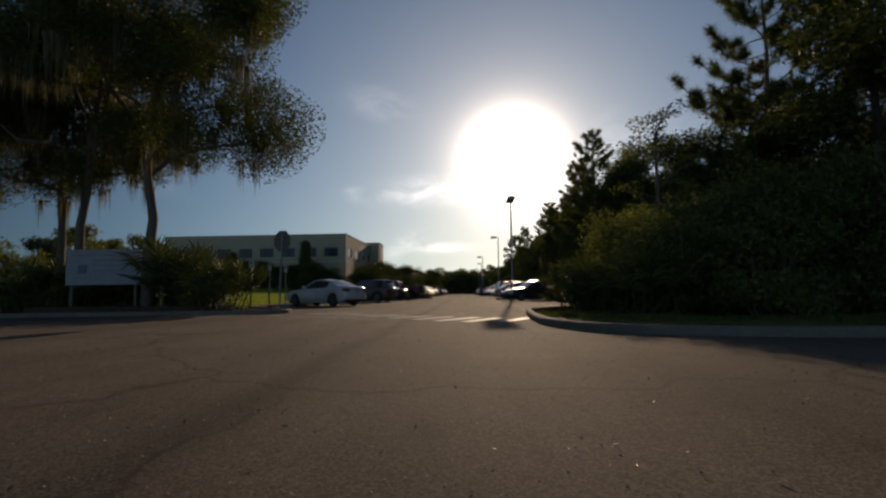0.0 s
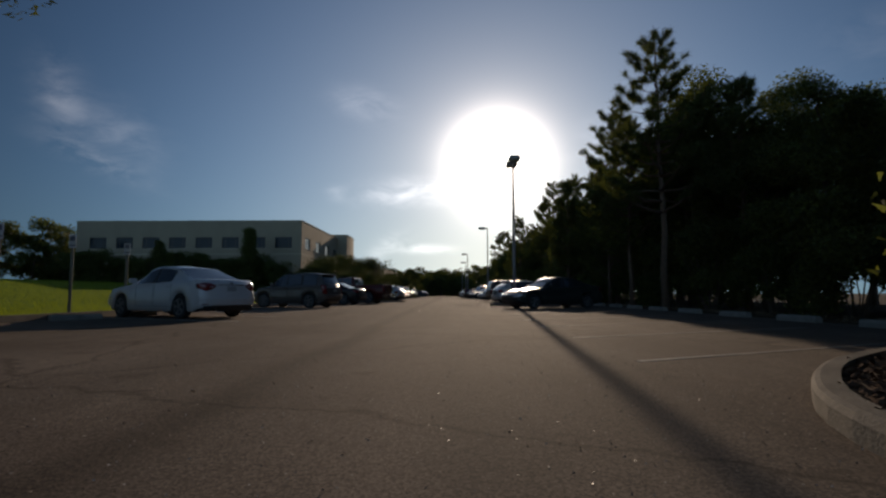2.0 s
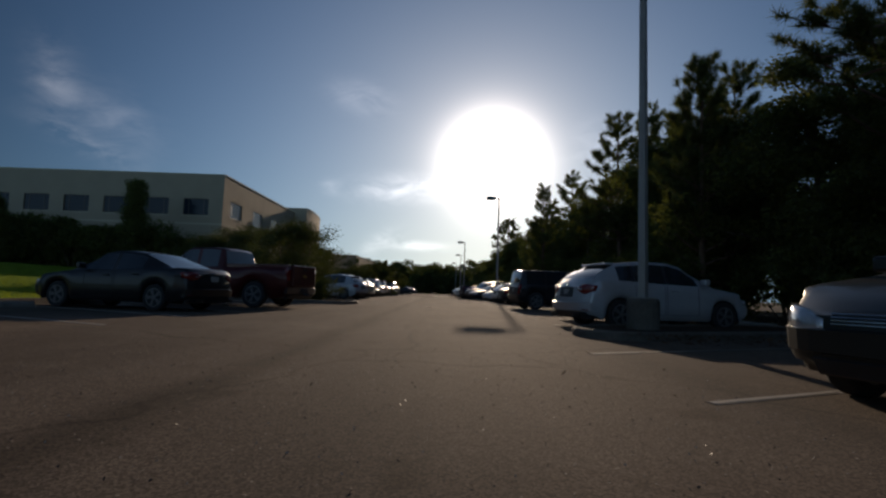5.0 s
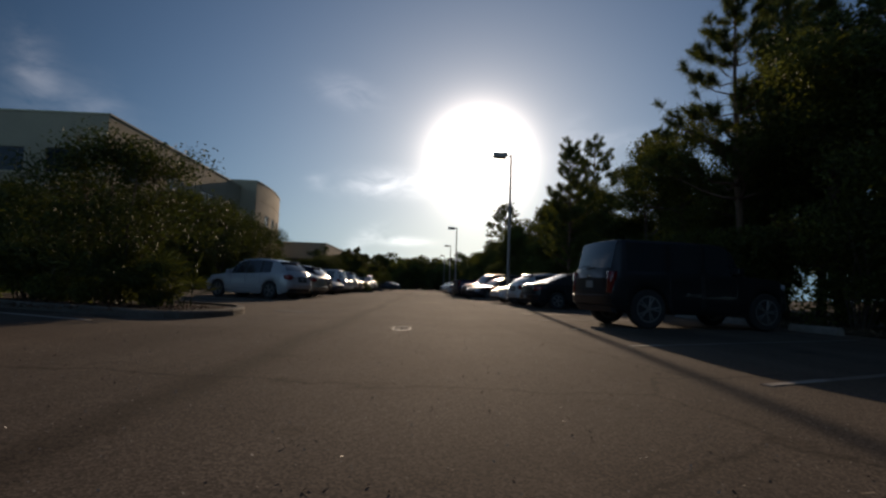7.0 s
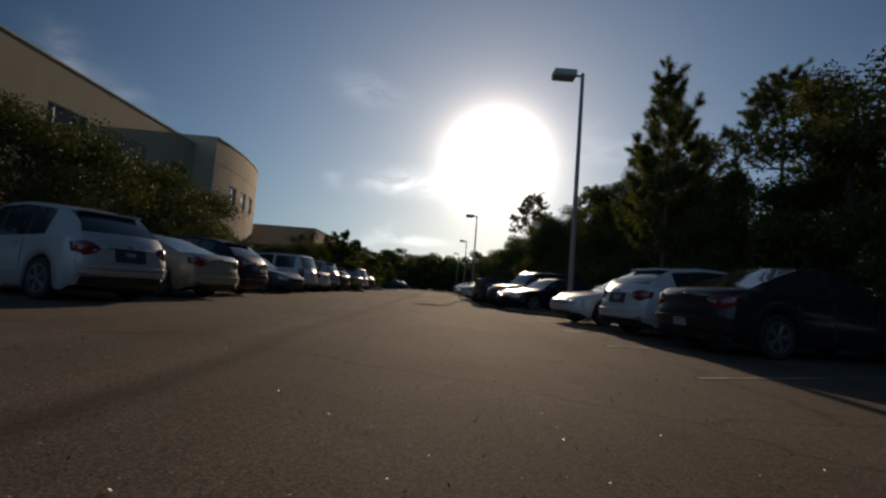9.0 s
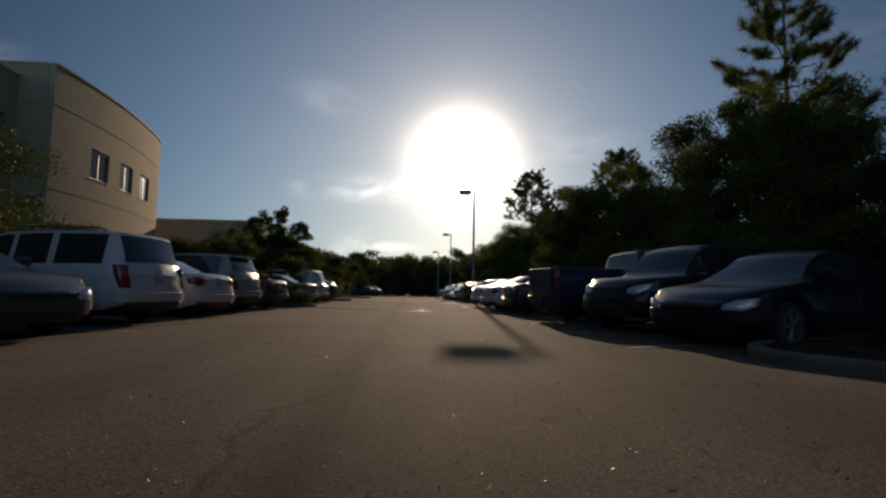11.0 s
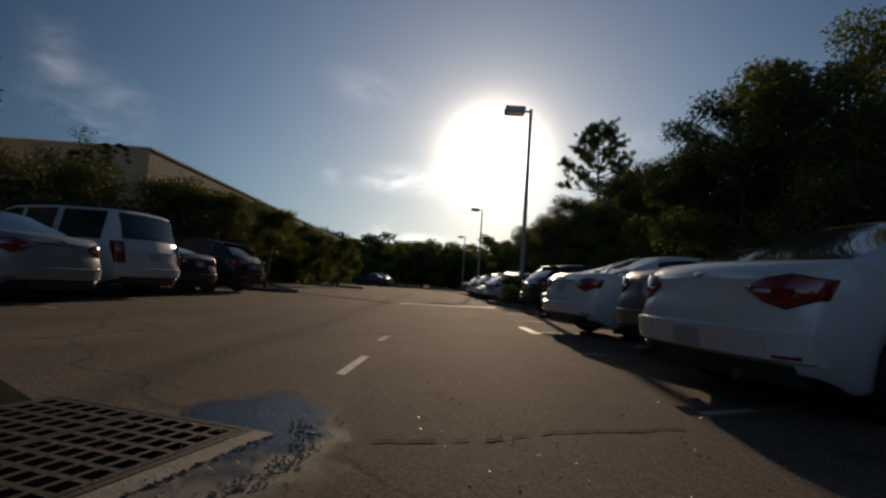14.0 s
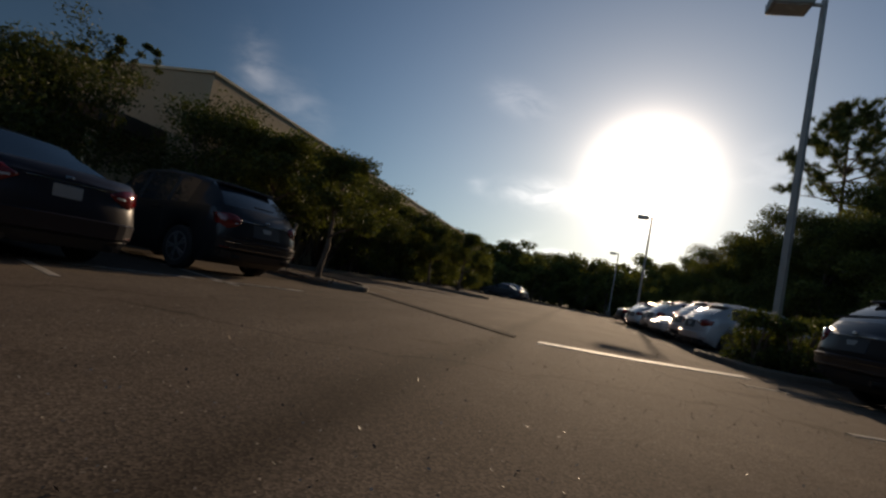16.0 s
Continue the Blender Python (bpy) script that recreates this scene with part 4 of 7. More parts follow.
def broadleaf(seed, height, spread, bare, leaves, leaf, material, label, trunks=1, category="tree", name="tree", moss=0, apart=False):
    """Tapered trunk(s), limbs, twigs and a crown of single leaves in uneven clumps."""
    rng = random.Random(seed)
    root = thing(name, pose(0, 0, 0), label, category)
    wood, clumps, tips, boughs = bmesh.new(), [], [], []
    for tnum in range(trunks):
        ang = rng.uniform(0, 6.28)
        off = 0.0 if trunks == 1 else 0.25
        base = Vector((math.cos(ang) * off, math.sin(ang) * off, -0.15))
        lean = Vector((math.cos(ang), math.sin(ang), 0)) * spread * (0.12 if trunks == 1 else 0.4)
        top = base + lean + Vector((0, 0, height * 0.82))
        r = height * (0.017 if apart else 0.024 if trunks == 1 else 0.011)
        spine = limb(wood, base, top, r, r * 0.25, rng, 6, 9, wander=0.012 if trunks == 1 else 0.03)
        for k in range(9 if trunks == 1 else 5):
            t = bare + (1 - bare) * (k + rng.random()) / 9 if trunks == 1 else rng.uniform(bare, 1)
            p = base.lerp(top, min(0.97, t))
            a = rng.uniform(0, 6.28) if trunks > 1 else k * 2.4 + rng.uniform(-0.5, 0.5)
            reach = spread * (0.55 + 0.45 * rng.random()) * (1.0 - 0.55 * max(0, (t - bare) / (1 - bare)) ** 1.6)
            q = p + Vector((math.cos(a) * reach, math.sin(a) * reach, height * rng.uniform(0.03, 0.16)))
            bough = bmesh.new() if apart else wood
            boughs.append(bough)
            pts = limb(bough, p, q, r * 0.45 * (1.2 - t * 0.6), r * 0.08, rng, 4, 6, 0.1)
            tips.append(q)
            for s in range(3):
                u = pts[rng.choice((2, 3, 4))]
                v = u + Vector((rng.uniform(-1, 1), rng.uniform(-1, 1), rng.uniform(-0.25, 0.7))) * spread * 0.3
                limb(bough, u, v, r * 0.14, r * 0.04, rng, 2, 4)
                tips.append(v)
        tips.append(top)
    part("trunk", wood, BARK, root, smooth=True)
    for bough in boughs if apart else ():
        part("limb", bough, BARK, root, smooth=True)
    total = 0.0
    sizes = [spread * (rng.uniform(0.1, 0.25) if apart else rng.uniform(0.16, 0.36)) for _ in tips]
    for s in sizes:
        total += s * s
    for q, s in zip(tips, sizes):
        clumps.append((q.x, q.y, q.z + s * 0.15, s, max(20, int(leaves * s * s / total))))
    leaf_cloud("crown", clumps, leaf, leaf * 0.5, material, root, seed)
    if moss:
        vs, fs = [], []
        for _ in range(moss):
            q = rng.choice(tips)
            x, y, z = q.x + rng.uniform(-0.8, 0.8), q.y + rng.uniform(-0.8, 0.8), q.z - rng.uniform(0, 0.6)
            for _s in range(20):
                ax, ay, ln = x + rng.gauss(0, 0.13), y + rng.gauss(0, 0.13), rng.uniform(0.4, 1.6)
                w, i, tw = rng.uniform(0.015, 0.04), len(vs), rng.uniform(0, 3.14)
                dx, dy = math.cos(tw) * w, math.sin(tw) * w
                vs += [(ax - dx, ay - dy, z), (ax + dx, ay + dy, z), (ax + rng.gauss(0, 0.06), ay + rng.gauss(0, 0.06), z - ln)]
                fs.append((i, i + 1, i + 2))
        raw_mesh("moss", vs, fs, MOSS, root)["label"] = "hanging grey Spanish moss"
    return root


def pine(seed, height, spread, bare, label, rise=0.35, pom=0):
    """Straight trunk, whorls of limbs, and rounded needle tufts at the twigs' ends with gaps between them."""
    rng = random.Random(seed)
    nrng = np.random.RandomState(seed)
    root = thing("pine_tree", pose(0, 0, 0), label, "tree")
    wood, tufts = bmesh.new(), []
    r = height * 0.014
    limb(wood, (0, 0, -0.15), (rng.uniform(-0.3, 0.3), rng.uniform(-0.3, 0.3), height), r, r * 0.12, rng, 7, 9, wander=0.006)
    z = height * bare
    while z < height * 0.97:
        t = (z / height - bare) / (1 - bare)
        reach = spread * (0.5 + 0.5 * math.sin(math.pi * min(1, 0.3 + t * 0.7))) * (1.08 - 0.85 * t)
        start = rng.uniform(0, 6.28)
        for k in range(4):
            if rng.random() < 0.12:
                continue
            a = start + k * 1.57 + rng.uniform(-0.35, 0.35)
            rr = reach * rng.uniform(0.65, 1.15)
            q = Vector((math.cos(a) * rr, math.sin(a) * rr, z + rr * (rise + rng.uniform(-0.15, 0.25))))
            pts = limb(wood, (0, 0, z), q, r * 0.32 * (1.1 - t), r * 0.07, rng, 4, 5, sag=-0.08 * rr)
            out = (q - Vector((0, 0, z))).normalized()
            tufts.append((q, out))
            for s in range(4 if rr < 1.0 else 8):
                u = pts[rng.choice((2, 3, 3, 4))]
                turn = Matrix.Rotation(rng.uniform(-1.0, 1.0), 3, "Z") @ out
                v = u + (turn + Vector((0, 0, rng.uniform(0.1, 0.8)))).normalized() * rng.uniform(0.3, 0.9)
                limb(wood, u, v, r * 0.08, r * 0.04, rng, 2, 4)
                tufts.append((v, (v - u).normalized()))
            for s in range(pom):
                p = q + Vector((rng.gauss(0, 0.42), rng.gauss(0, 0.42), rng.gauss(0.1, 0.25)))
                tufts.append((p, (p - q + Vector((0, 0, 0.3))).normalized()))
        z += height * rng.uniform(0.036, 0.055)
    tufts.append((Vector((0, 0, height)), Vector((0, 0, 1))))
    part("trunk", wood, PINE_BARK, root, smooth=True)
    per = 90
    c = np.repeat(np.array([tuple(q) for q, _ in tufts]), per, 0)
    axis = np.repeat(np.array([tuple(d) for _, d in tufts]), per, 0)
    n = len(c)
    c = c - axis * nrng.uniform(0.0, 0.34, n)[:, None]
    d = nrng.normal(size=(n, 3)) + axis * 0.7 + (0, 0, 0.25)
    d /= np.linalg.norm(d, axis=1)[:, None]
    side = np.cross(d, nrng.normal(size=(n, 3)))
    side /= np.linalg.norm(side, axis=1)[:, None]
    ln = nrng.uniform(0.22, 0.42, n)[:, None]
    verts = np.stack([c - side * 0.013, c + side * 0.013, c + d * ln], 1).reshape(-1, 3)
    raw_mesh("crown", verts.tolist(), np.arange(3 * n).reshape(-1, 3).tolist(), PINE_NEEDLE, root)
    return root


def palmetto(seed, size, fans, label):
    """A clump of saw palmetto: folded fan leaves, each on its own thin stalk."""
    rng = random.Random(seed)
    root = thing("palmetto", pose(0, 0, 0), label, "palmetto")
    for _ in range(fans):
        a, tilt = rng.uniform(0, 6.28), rng.uniform(0.1, 1.25)
        bx, by = rng.gauss(0, size * 0.22), rng.gauss(0, size * 0.22)
        ln = size * rng.uniform(0.45, 0.8)
        d = Vector((math.cos(a) * math.sin(tilt), math.sin(a) * math.sin(tilt), math.cos(tilt)))
        p0, p1 = Vector((bx, by, 0.0)), Vector((bx, by, 0.1)) + d * ln
        side = d.cross(Vector((0, 0, 1))).normalized()
        up = side.cross(d).normalized()
        blades, vs, fs = 19, [], []
        for k in range(blades):
            f = (k / (blades - 1) - 0.5) * 3.9
            w = (d * math.cos(f) + side * math.sin(f)).normalized()
            bl = size * 0.42 * rng.uniform(0.85, 1.1) * (0.7 + 0.3 * math.cos(f / 1.4))
            nrm = (up * 0.5 + w.cross(up) * (0.5 if k % 2 else -0.5)).normalized()
            sd = w.cross(nrm).normalized() * 0.024
            mid, tip = p1 + w * bl * 0.55, p1 + w * bl + Vector((0, 0, -0.16 * bl))
            i = len(vs)
            vs += [tuple(p1), tuple(mid + sd), tuple(tip), tuple(mid - sd)]
            fs.append((i, i + 1, i + 2, i + 3))
        frond = raw_mesh("frond", vs, fs, PALM_LEAF, root)
        stalk = bmesh.new()
        add_tube(stalk, [p0, p0.lerp(p1, 0.5) + Vector((0, 0, 0.05)), p1], [0.02, 0.014, 0.01], 4)
        part("stalk", stalk, PALM_LEAF, frond)
    return root


def shrub(seed, w, h, leaves, leaf, material, label, name="shrub", category="shrub", clump_count=26, taper=0.0, stems=12):
    """A shrub: many stems from the ground and leaves in uneven clumps over an ellipsoid."""
    rng = random.Random(seed)
    root = thing(name, pose(0, 0, 0), label, category)
    wood, clumps = bmesh.new(), []
    if stems == 1:
        limb(wood, (0, 0, -0.1), (0, 0, h * 0.93), 0.1, 0.02, rng, 6, 8, wander=0.01)
    for _ in range(stems if stems > 1 else 0):
        a, t = rng.uniform(0, 6.28), rng.uniform(0.3, 1.0)
        q = (math.cos(a) * w * 0.42 * t, math.sin(a) * w * 0.42 * t, h * rng.uniform(0.55, 0.95))
        limb(wood, (q[0] * 0.15, q[1] * 0.15, -0.1), q, 0.03, 0.008, rng, 3, 4)
    part("branching", wood, BARK, root)
    for _ in range(clump_count):
        a, t = rng.uniform(0, 6.28), math.sqrt(rng.random())
        z = h * rng.uniform(0.12, 0.92)
        lim = math.sqrt(max(0.05, 1 - ((z / h) * 1.0 - 0.35) ** 2 * 1.7)) * (1 - taper * z / h)
        s = min(w, h) * rng.uniform(0.16, 0.27)
        clumps.append((math.cos(a) * w * 0.42 * t * lim, math.sin(a) * w * 0.42 * t * lim, z, s, leaves // clump_count))
    leaf_cloud("crown", clumps, leaf, leaf * 0.55, material, root, seed, flat=0.8)
    return root


def scatter(source, spots):
    """Moves the first spot's plant there and copies it to the rest: (x, y, scale, turn) or (x, y, z, scale, turn)."""
    made = []
    for i, s in enumerate(spots):
        x, y, z, k, turn = s if len(s) == 5 else (s[0], s[1], 0.05, s[2], s[3])
        m = pose(x, y, z, 0, 0, turn) @ Matrix.Diagonal((k, k, k, 1))
        if i == 0:
            source.matrix_world = m
            made.append(source)
        else:
            c = copy_thing(source, pose(0, 0, 0))
            c.matrix_basis = m
            made.append(c)
    return made


R = random.Random(42)
snag = broadleaf(19, 6.6, 1.5, 0.55, 1300, 0.12, DARK_LEAF, "half-dead tree with bare twigs above the shrubs", apart=True)
scatter(snag, [(7.9, 15.9, 0.1, 1.0, 20)])
oak_a = broadleaf(11, 10.0, 3.6, 0.22, 34000, 0.16, DARK_LEAF, "dark evergreen oak at the wood's edge")
oak_b = broadleaf(23, 9.0, 3.3, 0.15, 32000, 0.15, OAK_LEAF, "dense olive-green oak at the wood's edge")
oak_c = broadleaf(37, 8.0, 2.8, 0.2, 26000, 0.15, DARK_LEAF, "slender dark broadleaf tree in the wood")
pine_a = pine(5, 13.0, 2.7, 0.34, "tall pine with tufted open crown")
pine_b = pine(9, 12.0, 2.3, 0.2, "young pine with upward limbs", 0.75)
pine_c = pine(14, 16.0, 3.4, 0.6, "tall pine with a high flat crown of rounded tufts", 0.3, 9)
under_a = shrub(3, 3.4, 3.6, 14000, 0.14, DARK_LEAF, "dense dark understorey shrub at the wood's edge", "understorey_shrub")
under_b = shrub(8, 3.0, 2.6, 12000, 0.12, SHRUB_LEAF, "yellow-green understorey shrub at the wood's edge", "understorey_shrub")

spots_a, spots_b, spots_c, su_a, su_b = [], [], [], [], []
y = 11.0
i = 0
while y < 190:
    far = y > 118
    edge = 13.6 + 0.9 * math.sin(y * 0.21) + (0.5 if far else 0)
    s = (1.0 + 0.08 * math.sin(y * 0.9 + 1.0)) * float(np.interp(y, (11, 17, 20, 24, 30, 34, 37, 41, 43.5, 50, 56, 62, 67, 70, 74, 88, 92, 97, 103, 118), (1.0, 0.95, 0.8, 0.72, 0.76, 0.84, 1.0, 1.05, 0.8, 0.8, 0.88, 0.98, 1.0, 0.93, 0.84, 0.7, 0.86, 1.0, 0.87, 0.88)))
    (spots_a if i % 3 == 0 else spots_b if i % 3 == 1 else spots_c).append((edge + R.uniform(-0.3, 0.6), y, s, R.uniform(0, 360)))
    if i % 2 == 0:
        (spots_b if i % 4 else spots_a).append((edge + 4.6 + R.uniform(-0.8, 0.8), y + 1.6, s * 1.12, R.uniform(0, 360)))
    (su_a if i % 2 else su_b).append((12.5 + R.uniform(-0.2, 0.5), y + 0.6, 0.85 + R.uniform(0, 0.25), R.uniform(0, 360)))
    y += 3.3 if y < 60 else 3.9
    i += 1
spots_b += [(15.4, 134.6, 1.12, 15), (14.6, 140.5, 1.05, 95), (16.6, 130.0, 1.05, 195)]
spots_a += [(14.0, 38.5, 1.1, 33)]
under_c = shrub(29, 3.2, 3.4, 15000, 0.1, DARK_LEAF, "dense fine-leaved shrub in the entrance bed", "understorey_shrub", clump_count=44)
scatter(under_c, [(7.4, 17.6, 0.95, 10), (9.0, 15.2, 1.0, 130), (10.4, 12.0, 1.05, 230), (7.3, 14.3, 0.85, 300), (7.2, 12.6, 0.7, 20), (8.6, 18.6, 1.05, 60), (9.6, 13.4, 1.1, 200), (11.6, 10.4, 1.1, 300)])
scatter(oak_a, spots_a), scatter(oak_b, spots_b), scatter(oak_c, spots_c)
scatter(under_a, su_a), scatter(under_b, su_b)
scatter(pine_a, [(10.9, 35.2, 0.88, 20), (10.9, 39.0, 0.7, 200), (13.0, 18.8, 1.0, 310), (12.6, 46.4, 0.95, 250), (13.0, 66.5, 0.92, 60), (15.0, 23.4, 0.78, 130), (19.0, 52.5, 1.0, 10), (16.5, 60.0, 0.95, 77), (18.2, 98.5, 1.22, 200)])
scatter(pine_b, [(11.8, 83.6, 0.88, 0), (15.3, 67.5, 1.02, 33), (17.6, 68.8, 1.06, 210), (11.3, 43.6, 0.62, 90), (11.1, 52.8, 0.74, 140), (18.5, 66.0, 1.1, 60), (13.8, 34.5, 0.75, 190)])
scatter(pine_c, [(15.6, 137.0, 0.97, 40), (19.5, 120.0, 0.85, 80), (21.0, 90.0, 0.9, 10), (20.5, 23.0, 1.0, 120)])


# ---- vehicles ----
def smooth_line(points, us, passes=2):
    ys = np.interp(us, [p[0] for p in points], [p[1] for p in points])
    for _ in range(passes):
        q = ys.copy()
        q[1:-1] = (ys[:-2] + 2 * ys[1:-1] + ys[2:]) / 4
        ys = q
    return ys


CAR_KINDS = {
    # length, width, belt line, roof line, roof key stations (cowl, roof front, roof rear, deck), side windows, wheel stations, tyre radius, roof half-width share
    "sedan": dict(L=4.82, W=1.84,
                  belt=[(0, 0.60), (0.03, 0.72), (0.12, 0.83), (0.28, 0.93), (0.55, 0.95), (0.8, 1.01), (0.93, 1.05), (0.985, 1.02), (1, 0.92)],
                  roof=[(0.27, 0.93), (0.31, 1.03), (0.43, 1.38), (0.5, 1.455), (0.58, 1.46), (0.68, 1.40), (0.86, 1.06), (0.88, 1.03)],
                  keys=(0.29, 0.435, 0.685, 0.865), sides=((0.36, 0.525), (0.545, 0.70)), wheels=(0.195, 0.785), tyre=0.325, roofw=0.72),
    "coupe": dict(L=4.75, W=1.82,
                  belt=[(0, 0.58), (0.03, 0.70), (0.12, 0.82), (0.28, 0.92), (0.55, 0.93), (0.8, 0.97), (0.94, 1.0), (0.985, 0.96), (1, 0.86)],
                  roof=[(0.30, 0.93), (0.34, 1.03), (0.46, 1.38), (0.55, 1.455), (0.66, 1.42), (0.88, 1.03), (0.91, 1.0)],
                  keys=(0.31, 0.47, 0.67, 0.88), sides=((0.39, 0.56), (0.575, 0.71)), wheels=(0.19, 0.79), tyre=0.335, roofw=0.71),
    "suv": dict(L=4.7, W=1.87,
                belt=[(0, 0.62), (0.03, 0.80), (0.1, 0.93), (0.25, 1.02), (0.55, 1.04), (0.8, 1.1), (0.95, 1.12), (0.99, 1.04), (1, 0.94)],
                roof=[(0.24, 1.02), (0.28, 1.1), (0.39, 1.53), (0.46, 1.64), (0.6, 1.68), (0.74, 1.63), (0.83, 1.55), (0.955, 1.18), (0.985, 1.08)],
                keys=(0.26, 0.405, 0.825, 0.955), sides=((0.335, 0.49), (0.51, 0.66), (0.68, 0.775)), wheels=(0.185, 0.775), tyre=0.36, roofw=0.74),
    "big_suv": dict(L=5.12, W=1.98,
                    belt=[(0, 0.72), (0.02, 0.98), (0.08, 1.08), (0.24, 1.14), (0.55, 1.16), (0.8, 1.17), (0.97, 1.17), (0.99, 1.12), (1, 1.0)],
                    roof=[(0.23, 1.14), (0.26, 1.2), (0.36, 1.74), (0.42, 1.84), (0.6, 1.88), (0.85, 1.86), (0.925, 1.83), (0.985, 1.24), (0.995, 1.12)],
                    keys=(0.25, 0.375, 0.93, 0.985), sides=((0.315, 0.47), (0.49, 0.64), (0.67, 0.88)), wheels=(0.18, 0.765), tyre=0.39, roofw=0.8),
    "upright_suv": dict(L=4.5, W=1.82,
                        belt=[(0, 0.64), (0.03, 0.86), (0.1, 0.98), (0.25, 1.06), (0.55, 1.08), (0.8, 1.1), (0.96, 1.12), (0.99, 1.08), (1, 0.98)],
                        roof=[(0.23, 1.06), (0.27, 1.14), (0.37, 1.56), (0.44, 1.7), (0.6, 1.74), (0.82, 1.71), (0.905, 1.67), (0.975, 1.2), (0.995, 1.08)],
                        keys=(0.25, 0.385, 0.905, 0.975), sides=((0.325, 0.48), (0.5, 0.66), (0.69, 0.86)), wheels=(0.185, 0.775), tyre=0.36, roofw=0.76),
    "box_suv": dict(L=4.35, W=1.86,
                    belt=[(0, 0.8), (0.02, 1.02), (0.08, 1.08), (0.26, 1.12), (0.55, 1.13), (0.97, 1.13), (0.99, 1.1), (1, 1.0)],
                    roof=[(0.26, 1.12), (0.285, 1.2), (0.35, 1.72), (0.4, 1.81), (0.6, 1.83), (0.9, 1.82), (0.955, 1.8), (0.985, 1.2), (0.995, 1.1)],
                    keys=(0.275, 0.365, 0.95, 0.985), sides=((0.33, 0.50), (0.52, 0.68), (0.71, 0.91)), wheels=(0.17, 0.80), tyre=0.4, roofw=0.86),
    "hatch": dict(L=4.35, W=1.8,
                  belt=[(0, 0.58), (0.03, 0.74), (0.12, 0.86), (0.26, 0.95), (0.55, 0.98), (0.8, 1.03), (0.95, 1.05), (0.99, 0.98), (1, 0.88)],
                  roof=[(0.24, 0.95), (0.28, 1.04), (0.42, 1.42), (0.5, 1.5), (0.62, 1.51), (0.8, 1.43), (0.95, 1.1), (0.98, 1.0)],
                  keys=(0.26, 0.43, 0.80, 0.955), sides=((0.345, 0.52), (0.54, 0.70), (0.72, 0.8)), wheels=(0.19, 0.79), tyre=0.32, roofw=0.73),
    "pickup": dict(L=5.75, W=1.98,
                   belt=[(0, 0.8), (0.02, 1.06), (0.08, 1.14), (0.22, 1.2), (0.4, 1.22), (0.6, 1.24), (0.97, 1.28), (1, 1.27)],
                   roof=[(0.22, 1.2), (0.25, 1.27), (0.335, 1.78), (0.38, 1.88), (0.5, 1.9), (0.585, 1.86), (0.605, 1.28), (0.62, 1.25)],
                   keys=(0.24, 0.35, 0.585, 0.605), sides=((0.3, 0.425), (0.445, 0.56)), wheels=(0.165, 0.79), tyre=0.41, roofw=0.8),
}
PAINT_CACHE = {}


def car_paint(colour):
    if colour not in PAINT_CACHE:
        PAINT_CACHE[colour] = surface("car_paint", colour, 0.34, metal=0.15 if max(colour) < 0.45 else 0.0, vary=0.08, scale=1.5, coat=0.3 if max(colour) < 0.15 else 0.7, spec=0.3)
    return PAINT_CACHE[colour]


def wheel_meshes(radius, width):
    tyre, rim = bmesh.new(), bmesh.new()
    add_lathe(tyre, [(radius * 0.66, -width / 2 + 0.01), (radius * 0.9, -width / 2), (radius * 0.985, -width / 2 + 0.03), (radius, -width / 4), (radius, width / 4),
                     (radius * 0.985, width / 2 - 0.03), (radius * 0.9, width / 2), (radius * 0.66, width / 2 - 0.01)], "y", 26)
    for s in (-1, 1):
        y = s * (width / 2 - 0.02)
        add_lathe(rim, [(0.05, y - 0.012), (0.065, y), (0.05, y + 0.012)], "y", 10)
        for k in range(5):
            a = 2 * math.pi * k / 5
            c, sn = math.cos(a), math.sin(a)
            for da in (-0.16, 0.16):
                p, q = (c * 0.04, y, sn * 0.04), (math.cos(a + da) * radius * 0.64, y + s * 0.004, math.sin(a + da) * radius * 0.64)
                add_tube(rim, [p, q], [0.026, 0.02], 5)
        ring = [(radius * 0.6, y - 0.014), (radius * 0.68, y - 0.016), (radius * 0.69, y + 0.012), (radius * 0.61, y + 0.014)]
        rings = []
        for r, h in ring + ring[:1]:
            rings.append([rim.verts.new((math.cos(2 * math.pi * k / 26) * r, h, math.sin(2 * math.pi * k / 26) * r)) for k in range(26)])
        for r0, r1 in zip(rings, rings[1:]):
            for k in range(26):
                rim.faces.new((r0[k], r0[(k + 1) % 26], r1[(k + 1) % 26], r1[k]))
    add_lathe(rim, [(radius * 0.3, -0.02), (radius * 0.62, -0.015), (radius * 0.62, 0.015), (radius * 0.3, 0.02)], "y", 20)
    out = []
    for n, b, m in (("tyre", tyre, RUBBER), ("rim", rim, ALLOY)):
        bmesh.ops.recalc_face_normals(b, faces=b.faces)
        me = bpy.data.meshes.new(n)
        b.to_mesh(me)
        b.free()
        me.materials.append(m)
        out.append(me)
    return out


WHEELS = {}


